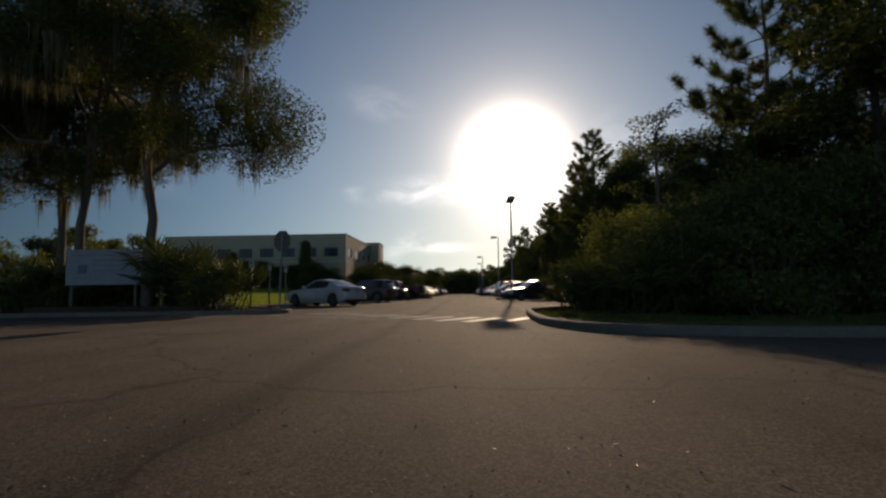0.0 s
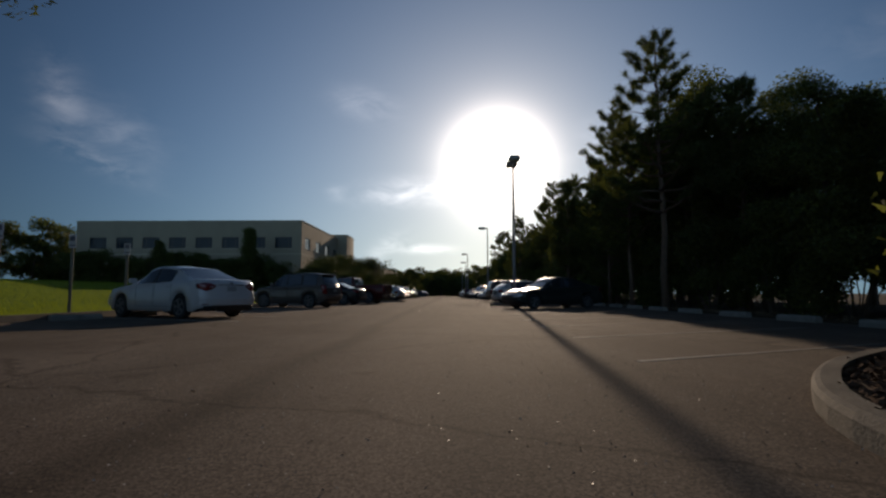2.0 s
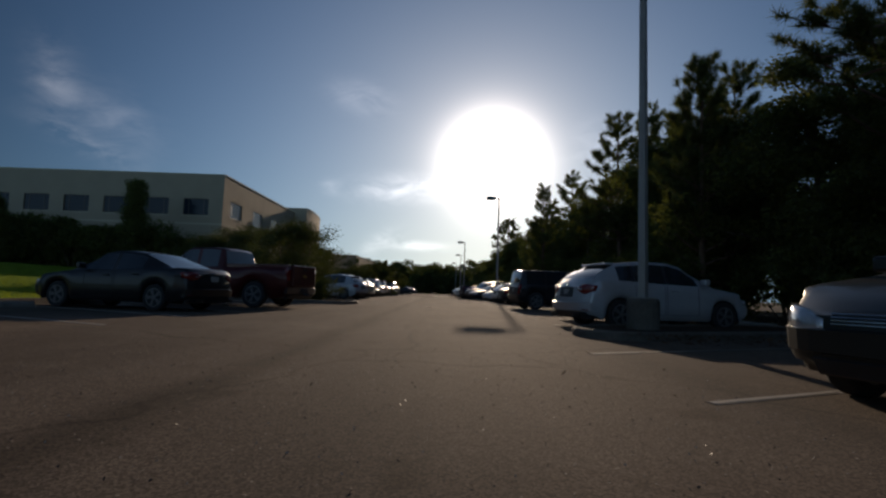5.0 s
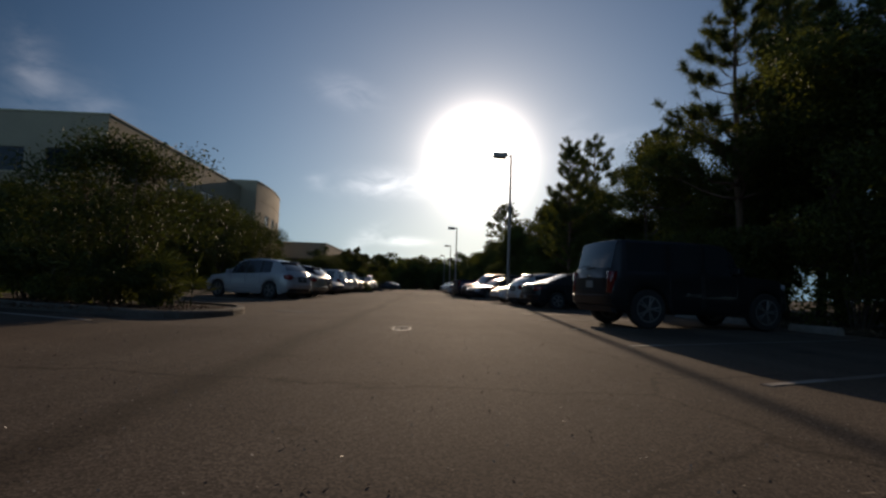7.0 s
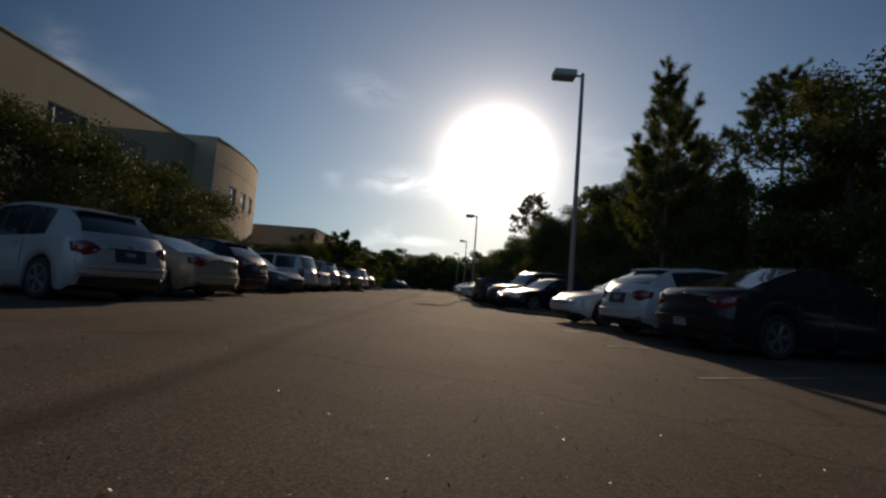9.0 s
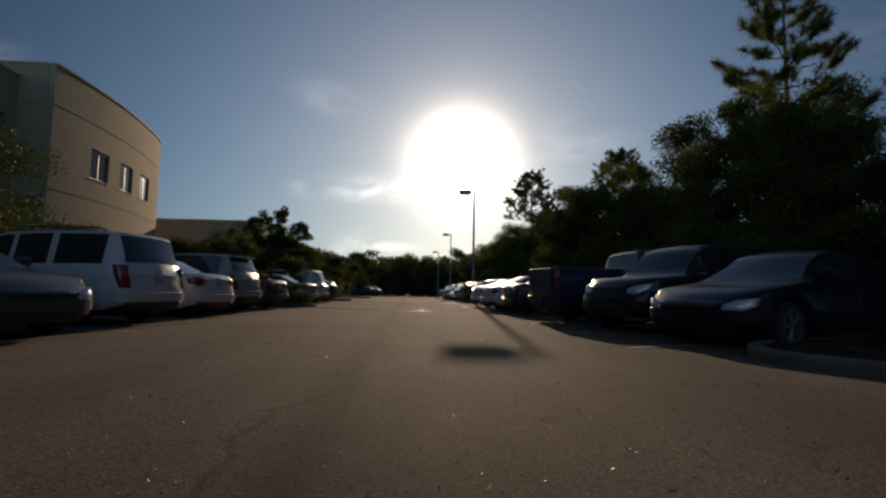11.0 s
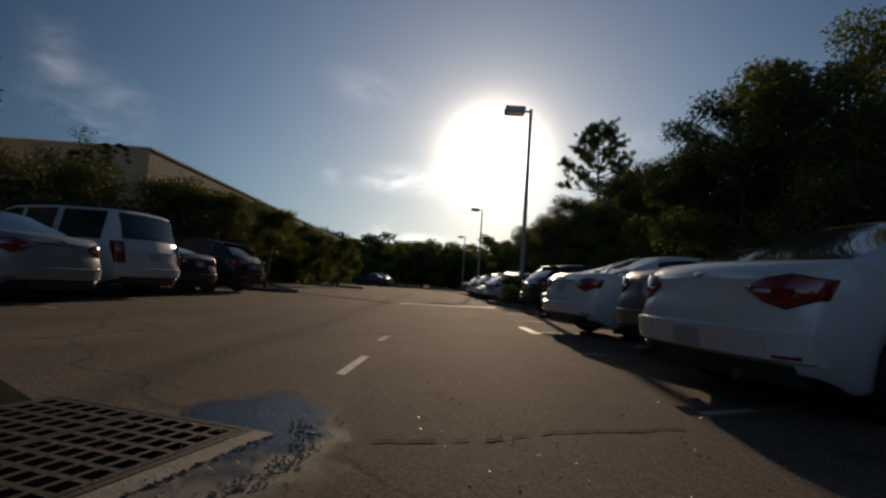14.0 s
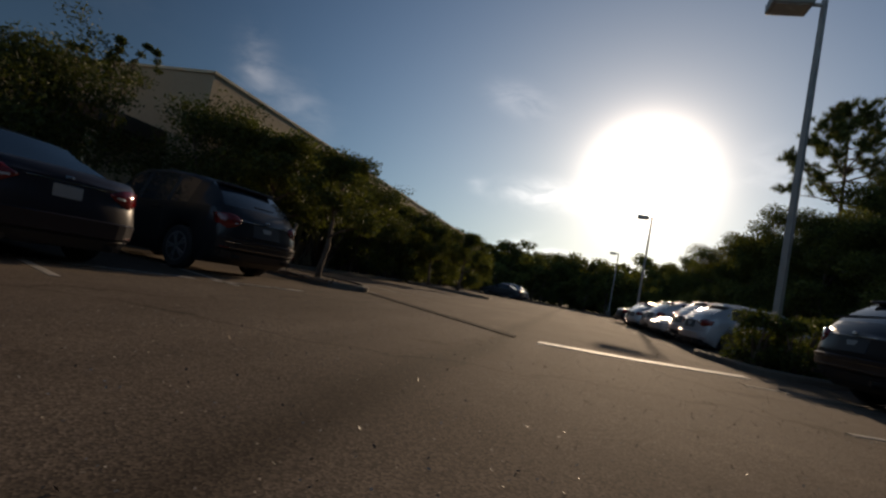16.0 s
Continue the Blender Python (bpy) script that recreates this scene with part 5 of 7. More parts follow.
def car(kind, colour, m, label, category="car", roof_rack=False, spare=False, height=1.0, size=1.0):
    """A parked vehicle, nose along local +x, tyres on z = 0. One lofted shell, split into body, glass and underbody, with lights, plates and wheels."""
    k = CAR_KINDS[kind]
    L, W = k["L"], k["W"]
    root = thing("pickup_truck" if kind == "pickup" else "parked_car", m @ Matrix.Diagonal((size, size, size, 1)), label, category, "parked vehicles")
    paint = car_paint(colour)
    keys = list(k["keys"]) + [e for s in k["sides"] for e in s]
    rt = k["tyre"]
    arch = rt + 0.055
    us = sorted({round(float(u), 4) for u in np.linspace(0, 1, 47)} | {0.008, 0.992} | set(keys))
    us = np.array(us)
    fine = np.linspace(0, 1, 401)
    belt = np.interp(us, fine, smooth_line(k["belt"], fine, 14))
    roof_f = smooth_line(k["roof"], fine, 10)
    roof_f[(fine < k["roof"][0][0]) | (fine > k["roof"][-1][0])] = 0
    roof = np.interp(us, fine, roof_f) * height
    boxy = kind in ("pickup", "box_suv")
    tall = kind in ("suv", "upright_suv", "big_suv", "box_suv", "pickup")
    lift = 0.1 if tall else 0.0

    def set_back(front, y, z):
        """How far the car's end curves back from its foremost line at a given half-breadth and height."""
        q = min(1.0, abs(y) / (W / 2))
        corner = (0.34 if front else 0.08 if boxy else 0.27) * (0.22 * q * q + 0.78 * q ** 7)
        if front:
            lean = np.interp(z, (0.2 + lift, 0.34 + lift, 0.42 + lift, 0.6 + lift, 0.85 + lift), (0.12, 0.04, 0.0, 0.02, 0.05 if boxy else 0.13))
        else:
            lean = np.interp(z, (0.2 + lift, 0.34 + lift, 0.42 + lift, 0.62 + lift, 0.7 + lift, 1.0 + lift), (0.14, 0.05, 0.0, 0.0, 0.02 if boxy else 0.05, 0.02 if boxy else 0.09))
        return float(corner + lean)

    def end_strip(front, y0, y1, lo, hi, out, back=0.08, n=8):
        """A panel that follows the car's curved end between two breadths; lo and hi are heights at y0 and y1."""
        sx = 1 if front else -1
        b, rings = bmesh.new(), []
        for i in range(n + 1):
            t = i / n
            y = y0 + (y1 - y0) * t
            z0, z1 = (float(np.interp(t, np.linspace(0, 1, len(h)), h)) for h in (lo, hi))
            e = min(0.014, (z1 - z0) * 0.25)
            taper = 0.6 if i in (0, n) else 1.0
            ring = []
            for z, o in ((z0, 0.0), (z0 + e, out * taper), (z1 - e, out * taper), (z1, 0.0), (z1, -back), (z0, -back)):
                ring.append(b.verts.new((sx * (L / 2 - set_back(front, y, z) + o), y, z)))
            rings.append(ring)
        for r0, r1 in zip(rings, rings[1:]):
            for j in range(6):
                b.faces.new((r0[j], r1[j], r1[(j + 1) % 6], r0[(j + 1) % 6]))
        b.faces.new(rings[0]), b.faces.new(rings[-1][::-1])
        bmesh.ops.recalc_face_normals(b, faces=b.faces)
        return b

    ring_all = []
    bm = bmesh.new()
    half_n = 12
    for i, u in enumerate(us):
        x = L / 2 - u * L
        e = min(u, 1 - u)
        hw = W / 2 * (1 - (0.08 if u < 0.5 else 0.05) * max(0.0, 1 - e / 0.12) ** 2)
        zs = float(belt[i])
        zt = max(zs + 0.012, float(roof[i]))
        g = min(1.0, max(0.0, (zt - zs) / 0.3))
        zb = 0.2 + 0.1 * max(0.0, 1 - e / 0.08) + (0.1 if kind in ("pickup", "big_suv", "box_suv") else 0.0)
        zlow = zb
        for wu in k["wheels"]:
            dx = abs(u - wu) * L
            if dx < arch:
                zb = max(zb, rt + math.sqrt(arch * arch - dx * dx) - 0.01)
        hr = hw * (0.9 + (k["roofw"] - 0.9) * g)
        h = zs - zb
        ring = [(0.0, zlow), (hw * 0.72, zlow + (zb - zlow) * 0.9), (hw * 0.93, zb), (hw * 0.985, zb + 0.035), (hw, zb + 0.42 * h), (hw * 0.99, zb + 0.72 * h), (hw * 0.965, zs - 0.02 * g - 0.004),
                (hw * 0.935, zs + 0.02 * g), (hr, zt - 0.075 * g - 0.002), (hr * 0.95, zt - 0.022 * g), (hr * 0.6, zt), (0.0, zt + 0.012)]
        full = ring + [(-y, z) for y, z in ring[-2:0:-1]]
        w = max(0.0, (0.11 - u) / 0.11) if u < 0.5 else max(0.0, (u - 0.87) / 0.13)
        w = w * w * (3 - 2 * w)
        sx = 1 if u < 0.5 else -1
        ring_all.append([bm.verts.new((x - sx * w * set_back(u < 0.5, y, z), y, z)) for y, z in full])
    cowl, rf, rr, deck = k["keys"]
    regions = {}
    n = len(ring_all[0])
    for i in range(len(us) - 1):
        um = (us[i] + us[i + 1]) / 2
        for j in range(n):
            f = bm.faces.new((ring_all[i][j], ring_all[i + 1][j], ring_all[i + 1][(j + 1) % n], ring_all[i][(j + 1) % n]))
            s = j if j < half_n - 1 else n - 1 - j      # strip number, the same on both sides
            side = "l" if j < half_n - 1 else "r"
            tag = "body"
            if s <= 1:
                tag = "underbody"
            elif s == 7:
                if k["sides"][0][0] < um < k["sides"][-1][1]:
                    tag = f"pillar_{sum(um > b for a, b in k['sides'])}{side}"
                for q, (a, b) in enumerate(k["sides"]):
                    if a < um < b:
                        tag = f"side_window_{q}{side}"
            elif s >= 9:
                if cowl < um < rf:
                    tag = "windscreen"
                elif rr < um < deck:
                    tag = "rear_window"
            elif s == 8 and (cowl < um < rf or rr < um < deck):
                tag = "body"
            regions.setdefault(tag, []).append(f)
    for cap, front in ((ring_all[0], True), (ring_all[-1], False)):
        cols = []
        spread = (1.0, 0.95, 0.88, 0.78, 0.6, 0.3, 0.0, -0.3, -0.6, -0.78, -0.88, -0.95, -1.0)
        for c, share in enumerate(spread):
            col = []
            for j in range(half_n):
                p, q = cap[j].co, cap[(n - j) % n].co
                if j in (0, half_n - 1):
                    col.append(cap[j])
                elif c in (0, 12):
                    col.append(cap[j] if c == 0 else cap[n - j])
                else:
                    y = p.y * share
                    col.append(bm.verts.new(((1 if front else -1) * (L / 2 - set_back(front, y, p.z)), y, p.z)))
            cols.append(col)
        for c0, c1 in zip(cols, cols[1:]):
            for j in range(half_n - 1):
                vs = list(dict.fromkeys((c0[j], c1[j], c1[j + 1], c0[j + 1])))
                if len(vs) > 2:
                    regions["body"].append(bm.faces.new(vs))
    bmesh.ops.recalc_face_normals(bm, faces=bm.faces)
    body = None
    for tag, faces in sorted(regions.items()):
        sub, vmap = bmesh.new(), {}
        for f in faces:
            vs = []
            for v in f.verts:
                if v not in vmap:
                    vmap[v] = sub.verts.new(v.co)
                vs.append(vmap[v])
            sub.faces.new(vs)
        name = "side_window" if tag.startswith("side") else "pillar" if tag.startswith("pillar") else tag
        mat = (paint if kind in ("big_suv", "box_suv", "pickup") else BLACK_PLASTIC) if name == "pillar" else GLASS if "window" in tag or tag == "windscreen" else BLACK_PLASTIC if tag == "underbody" else paint
        ob = part(name, sub, mat, root, smooth=True)
    bm.free()
    # the shut lines round the doors
    sill = 0.33 if not tall else 0.42
    for (a, b) in k["sides"][:2]:
        for s in (-1, 1):
            shut = bmesh.new()
            for u in (a + 0.005, b + 0.012):
                z1 = float(np.interp(u, us, belt)) - 0.02
                gaps = [abs(u - wu) * L for wu in k["wheels"]]
                z0 = max([sill] + [rt + math.sqrt(arch * arch - d * d) + 0.02 for d in gaps if d < arch])
                h = z1 - z0
                add_tube(shut, [(L / 2 - u * L, s * W / 2 * f, z0 + h * t) for f, t in ((0.992, 0.0), (1.0, 0.4), (0.99, 0.72), (0.968, 1.0))], [0.005] * 4, 4)
            lo = max(a + 0.005, k["wheels"][0] + (arch + 0.02) / L)
            hi = min(b + 0.012, k["wheels"][1] - (arch + 0.02) / L)
            add_tube(shut, [(L / 2 - u * L, s * W / 2 * 0.992, sill) for u in (lo, hi)], [0.005] * 2, 4)
            part("door_seam", shut, BLACK_PLASTIC, root)
    # wheels
    if kind not in WHEELS:
        WHEELS[kind] = wheel_meshes(rt, 0.22)
    for wu in k["wheels"]:
        for s in (-1, 1):
            t = new("wheel", WHEELS[kind][0])
            t.parent = root
            t.location = (L / 2 - wu * L, s * (W / 2 - 0.13), rt)
            r = new("rim", WHEELS[kind][1])
            r.parent = t
    # ends: bumper trim, lights, plate, grille
    low = 0.36 if kind in ("sedan", "coupe", "hatch") else 0.46
    zdeck = float(np.interp(0.97, us, belt))
    zhood = float(np.interp(0.03, us, belt))
    bumper_mat, bumper_label = ((STEP_CHROME, "chrome step bumper") if colour[0] > 0.05 else (BLACK_PLASTIC, "black step bumper")) if kind == "pickup" else (paint, "")
    hb = W * 0.474
    part("bumper", end_strip(False, -hb, hb, (low, low), (low + (0.2 if kind == "pickup" else 0.2),) * 2, 0.035, n=18), bumper_mat, root, bumper_label)
    if kind in ("upright_suv", "suv"):
        for z in (low + 0.03, low + 0.12):
            part("bumper_trim", end_strip(False, -W * 0.43, W * 0.43, (z, z), (z + 0.02, z + 0.02), 0.042, 0.02, 14), CHROME, root, "bright bumper strip")
    part("valance", end_strip(False, -W * 0.42, W * 0.42, (low - 0.15, low - 0.15), (low - 0.01, low - 0.01), 0.02, n=14), BLACK_PLASTIC, root)
    part("bumper", end_strip(True, -hb, hb, (low, low), (low + 0.17, low + 0.17), 0.03, n=18), bumper_mat, root)
    part("air_intake", end_strip(True, -W * 0.32, W * 0.32, (low - 0.14, low - 0.14), (low - 0.02, low - 0.02), 0.02, n=12), BLACK_PLASTIC, root)
    g0, g1 = low + 0.19, zhood - 0.07
    gw = W * 0.24
    grille = part("grille", end_strip(True, -gw, gw, (g0, g0), (g1, g1), 0.012, n=8), BLACK_PLASTIC, root, "dark grille with chrome bars")
    for q in range(4):
        z = g0 + (g1 - g0) * (q + 0.5) / 4
        part("grille_bar", end_strip(True, -gw, gw, (z - 0.008, z - 0.008), (z + 0.008, z + 0.008), 0.022, n=8), DARK_METAL if tall else CHROME, grille)
    for s in (-1, 1):
        part("headlight", end_strip(True, s * W * 0.27, s * W * 0.462, (zhood - 0.2, zhood - 0.23, zhood - 0.13), (zhood - 0.12, zhood - 0.05, zhood - 0.02), 0.014, 0.12), HEAD_LENS, root, "clear swept-back headlight", True)
        if tall and kind != "suv":
            part("taillight", end_strip(False, s * W * 0.395, s * W * 0.473, (zdeck - 0.42,) * 2, (zdeck + 0.02,) * 2, 0.02, 0.1, 4), TAIL_RED, root, "tall red taillight", True)
        else:
            inner, top = (0.25, 0.06) if kind != "suv" else (0.29, 0.03)
            tl = part("taillight", end_strip(False, s * W * inner, s * W * 0.474, (zdeck - 0.17, zdeck - 0.25, zdeck - 0.29, zdeck - 0.22), (zdeck - top - 0.08, zdeck - top - 0.02, zdeck - top, zdeck - top - 0.03), 0.016, 0.14, 9), TAIL_RED, root, "red wrap-round taillight", True)
            part("reflector", end_strip(False, s * W * (inner + 0.03), s * W * 0.36, (zdeck - 0.19, zdeck - 0.2), (zdeck - 0.155, zdeck - 0.16), 0.021, 0.02, 4), HEAD_LENS, tl)
            part("side_reflector", end_strip(False, s * W * 0.38, s * W * 0.45, (low + 0.02,) * 2, (low + 0.05,) * 2, 0.041, 0.02, 4), TAIL_RED, root)
        mirror = bmesh.new()
        xm = L / 2 - (cowl + 0.07) * L
        zm = float(np.interp(0.32, us, belt)) + 0.04
        add_box(mirror, xm - 0.06, min(s * (W / 2 - 0.03), s * (W / 2 + 0.17)), zm, xm + 0.07, max(s * (W / 2 - 0.03), s * (W / 2 + 0.17)), zm + 0.14, 0.03)
        part("mirror", mirror, paint, root)
        for a, b in k["sides"][:2]:
            xh = L / 2 - (b - 0.03) * L
            zh = float(np.interp(b, us, belt)) - 0.13
            part("door_handle", box(xh - 0.1, min(s * W * 0.492, s * (W * 0.5 + 0.02)), zh, xh + 0.08, max(s * W * 0.492, s * (W * 0.5 + 0.02)), zh + 0.035, 0.01), paint, root)
        if kind in ("sedan", "coupe", "suv", "hatch"):
            ex = bmesh.new()
            add_tube(ex, [(-L / 2 - 0.06, s * W * 0.3, low - 0.1), (-L / 2 + 0.2, s * W * 0.3, low - 0.1)], [0.035, 0.035], 10)
            part("exhaust_tip", ex, DARK_METAL, root)
    pz = zdeck - 0.3 if kind in ("sedan", "coupe") else zdeck - 0.32
    if kind == "pickup":
        pz = low + 0.02
    if kind == "coupe":
        pz = low + 0.02
    po = 0.045 if kind in ("pickup", "coupe") else 0.014
    if kind in ("sedan", "suv", "hatch"):
        part("plate_recess", end_strip(False, -0.3, 0.3, (pz - 0.03,) * 2, (pz + 0.185,) * 2, 0.006, 0.04), BLACK_PLASTIC if kind != "sedan" else paint, root)
    plate = part("licence_plate", end_strip(False, -0.15, 0.15, (pz, pz), (pz + 0.15, pz + 0.15), po, 0.02, 4), PLATE, root, "pale licence plate")
    for q in range(5):
        part("bar", end_strip(False, -0.112 + 0.05 * q, -0.088 + 0.05 * q, (pz + 0.05,) * 2, (pz + 0.105,) * 2, po + 0.004, 0.004, 1), SIGN_INK, plate)
    part("badge", end_strip(False, -0.045, 0.045, (zdeck - 0.09,) * 2, (zdeck - 0.055,) * 2, 0.012, 0.02, 4), CHROME, root, "small chrome badge")
    if kind in ("sedan", "suv"):
        part("trunk_trim", end_strip(False, -W * 0.22, W * 0.22, (zdeck - 0.135,) * 2, (zdeck - 0.112,) * 2, 0.014, 0.02), CHROME, root)
    if kind in ("sedan", "coupe"):
        part("brake_light", box(-L / 2 + 0.62, -0.16, zdeck + 0.01, -L / 2 + 0.66, 0.16, zdeck + 0.035), TAIL_RED, root)
    if roof_rack:
        zr = max(float(v) for v in roof) + 0.015
        for s in (-1, 1):
            rail = bmesh.new()
            y = s * W / 2 * (k["roofw"] - 0.06)
            add_tube(rail, [(L / 2 - 0.45 * L, y, zr - 0.035), (L / 2 - 0.49 * L, y, zr + 0.04), (L / 2 - 0.82 * L, y, zr + 0.03), (L / 2 - 0.86 * L, y, zr - 0.05)], [0.018] * 4, 6)
            part("roof_rail", rail, BLACK_PLASTIC, root)
    if kind in ("suv", "upright_suv", "hatch"):
        xs_, zs_ = L / 2 - (rr + 0.004) * L, float(np.interp(rr, us, roof))
        part("spoiler", box(xs_ - 0.15, -W * 0.31, zs_ - 0.035, xs_ + 0.07, W * 0.31, zs_ + 0.012, 0.018), paint, root)
    if tall and kind != "pickup":
        wz = zdeck + 0.13
        part("wiper", box(-L / 2 + 0.02, -0.02, wz, -L / 2 + 0.05, 0.4, wz + 0.018), BLACK_PLASTIC, root)
    if spare:
        t = new("spare_wheel", WHEELS[kind][0])
        t.parent, t.location, t.rotation_euler = root, (-L / 2 - 0.13, 0.12, 1.0), (0, 0, radians(90))
        r = new("rim", WHEELS[kind][1])
        r.parent = t
    if kind == "pickup":
        bx0, bx1 = -L / 2 + 0.06, L / 2 - 0.615 * L
        part("bed_floor", box(bx0, -W * 0.4, 1.24, bx1, W * 0.4, 1.305), BLACK_PLASTIC, root, "black bed liner")
        for s in (-1, 1):
            y0, y1 = sorted((s * W * 0.405, s * W * 0.465))
            part("bed_rail", box(bx0 - 0.02, y0, 1.22, bx1, y1, 1.36, 0.02), paint, root)
        part("tailgate", box(-L / 2 - 0.025, -W * 0.375, 0.72, -L / 2 + 0.07, W * 0.375, 1.36, 0.02), paint, root)
        part("tailgate_handle", box(-L / 2 - 0.035, -0.12, 1.2, -L / 2 - 0.02, 0.12, 1.27, 0.005), BLACK_PLASTIC, root)
        emblem = box(-L / 2 - 0.037, -0.13, 1.0, -L / 2 - 0.027, 0.13, 1.05, 0.004)
        add_box(emblem, -L / 2 - 0.038, -0.05, 0.975, -L / 2 - 0.026, 0.05, 1.075, 0.004)
        part("emblem", emblem, EMBLEM_GOLD if colour[0] > 0.05 else DARK_METAL, root, "gold emblem" if colour[0] > 0.05 else "")
        part("plate_recess", box(-L / 2 - 0.045, -0.24, low + 0.03, -L / 2 - 0.03, 0.24, low + 0.17, 0.004), BLACK_PLASTIC, root)
        part("hitch", box(-L / 2 - 0.2, -0.04, 0.42, -L / 2, 0.04, 0.5), BLACK_PLASTIC, root)
    return root


WHITE, SILVER, GREY, DGREY, BLACK = (0.48, 0.48, 0.48), (0.38, 0.39, 0.4), (0.16, 0.16, 0.17), (0.06, 0.06, 0.065), (0.018, 0.018, 0.02)
NAVY, RED, GOLD, SLATE = (0.009, 0.011, 0.022), (0.075, 0.01, 0.009), (0.33, 0.29, 0.21), (0.11, 0.125, 0.15)


STALL = 12.0                         # most drivers straighten up a little within the slanting stalls


def left_car(kind, colour, tail_x, north_y, label, backed=False, angle=STALL, **kw):
    """Parked on the left in a slanting stall; the lane end's north corner is at (tail_x, north_y)."""
    L, W = CAR_KINDS[kind]["L"], CAR_KINDS[kind]["W"]
    c, s = math.cos(radians(angle)), math.sin(radians(angle))
    x, y = tail_x - W / 2 * s - L / 2 * c, north_y - W / 2 * c + L / 2 * s
    return car(kind, colour, pose(x, y, 0, 0, 0, (360 if backed else 180) - angle), label, **kw)


def right_car(kind, colour, tail_x, north_y, label, backed=False, angle=STALL, **kw):
    L, W = CAR_KINDS[kind]["L"], CAR_KINDS[kind]["W"]
    c, s = math.cos(radians(angle)), math.sin(radians(angle))
    x, y = tail_x + W / 2 * s + L / 2 * c, north_y - W / 2 * c + L / 2 * s
    return car(kind, colour, pose(x, y, 0, 0, 0, (180 if backed else 0) + angle), label, **kw)


left_car("sedan", WHITE, -3.4, 29.6, "white four-door sedan parked nose to the kerb", angle=30, size=1.03)
left_car("upright_suv", (0.085, 0.072, 0.064), -3.1, 41.2, "grey-brown compact SUV with a chrome-edged tail", angle=18)
left_car("sedan", BLACK, -3.1, 49.3, "black sedan with bright alloy wheels", angle=13)
left_car("pickup", RED, -1.9, 53.2, "dark red crew-cab pickup with a chrome bumper", angle=13, category="pickup truck")
left_car("suv", SILVER, -2.4, 71.6, "silver crossover SUV with tinted windows", height=1.03, angle=22, size=0.96)
left_car("sedan", GOLD, -2.5, 75.2, "pale gold sedan parked nose in")
left_car("suv", NAVY, -2.9, 78.7, "dark blue SUV with a sloping tail")
left_car("sedan", DGREY, -3.0, 83.9, "dark grey sedan backed in, chrome grille outwards", backed=True, angle=18)
left_car("big_suv", WHITE, -3.05, 87.4, "white SUV with dark glass and roof rails", roof_rack=True, size=0.92)
left_car("sedan", WHITE, -3.3, 90.6, "white sporty sedan with dark glass")
left_car("upright_suv", (0.25, 0.25, 0.26), -3.3, 93.2, "silver-grey compact SUV with an upright tail")
left_car("sedan", (0.05, 0.05, 0.06), -3.2, 96.4, "dark slate sedan with chrome tail trim")
left_car("sedan", (0.24, 0.245, 0.25), -3.15, 102.6, "silver sedan with a wide red taillight")
left_car("big_suv", WHITE, -3.0, 105.3, "large white SUV with tinted rear glass", roof_rack=True, size=0.95)
left_car("sedan", (0.02, 0.02, 0.028), -3.4, 107.9, "near-black sedan with red taillights")
left_car("suv", BLACK, -3.3, 111.5, "black crossover with chrome-striped bumper")
for k, (col, kind, what) in enumerate(((DGREY, "sedan", "dark grey sedan in the far row"), (SILVER, "suv", "silver SUV in the far row"), (WHITE, "sedan", "white sedan in the far row"))):
    left_car(kind, col, -3.2, 160.0 + 2.9 * k, what)

right_car("sedan", (0.025, 0.03, 0.028), 4.55, 39.0, "near-black sedan backed in, headlights outwards", backed=True, angle=22)
right_car("hatch", SILVER, 4.9, 48.0, "silver hatchback parked nose in", angle=13)
right_car("sedan", SLATE, 5.65, 51.0, "blue-grey sedan with a sloping tail", angle=13)
right_car("box_suv", BLACK, 5.6, 61.0, "boxy black SUV with tall clear-red taillights", angle=9)
right_car("coupe", BLACK, 6.1, 71.0, "black coupe parked nose in", angle=13)
right_car("hatch", WHITE, 6.0, 73.8, "white compact hatchback parked nose in")
right_car("sedan", WHITE, 5.6, 77.2, "white sedan backed in, headlights outwards", backed=True)
right_car("sedan", NAVY, 4.8, 84.3, "dark blue sedan backed in, chrome grille outwards", backed=True, angle=23)
right_car("big_suv", BLACK, 4.5, 87.0, "black off-road SUV backed in with a roof rack", backed=True, roof_rack=True, size=0.95, angle=20)
right_car("pickup", (0.018, 0.018, 0.045), 4.45, 90.6, "dark blue extended-cab pickup", angle=8, category="pickup truck")
right_car("sedan", (0.03, 0.026, 0.028), 4.5, 95.3, "near-black sedan with alloy wheels", angle=6)
right_car("coupe", WHITE, 4.1, 98.3, "white sports sedan with large red taillights", angle=11)
right_car("sedan", (0.09, 0.09, 0.095), 4.65, 100.5, "grey sedan with a chrome tail strip")
right_car("sedan", WHITE, 4.3, 103.4, "white compact luxury sedan with red taillights")
right_car("sedan", BLACK, 5.4, 109.2, "black sedan backed in, headlights outwards", backed=True)
right_car("suv", BLACK, 5.3, 112.2, "black SUV parked nose in")
far_row = ((SILVER, "hatch", "silver hatchback in the far row"), (WHITE, "suv", "white SUV in the far row"), (SILVER, "sedan", "silver sedan in the far row"), (WHITE, "suv", "white crossover in the far row"),
           (GREY, "sedan", "grey sedan in the far row"), (WHITE, "hatch", "white hatchback in the far row"), (DGREY, "suv", "dark SUV in the far row"), (SILVER, "sedan", "pale silver sedan in the far row"),
           (BLACK, "sedan", "black sedan in the far row"), (WHITE, "sedan", "plain white sedan in the far row"))
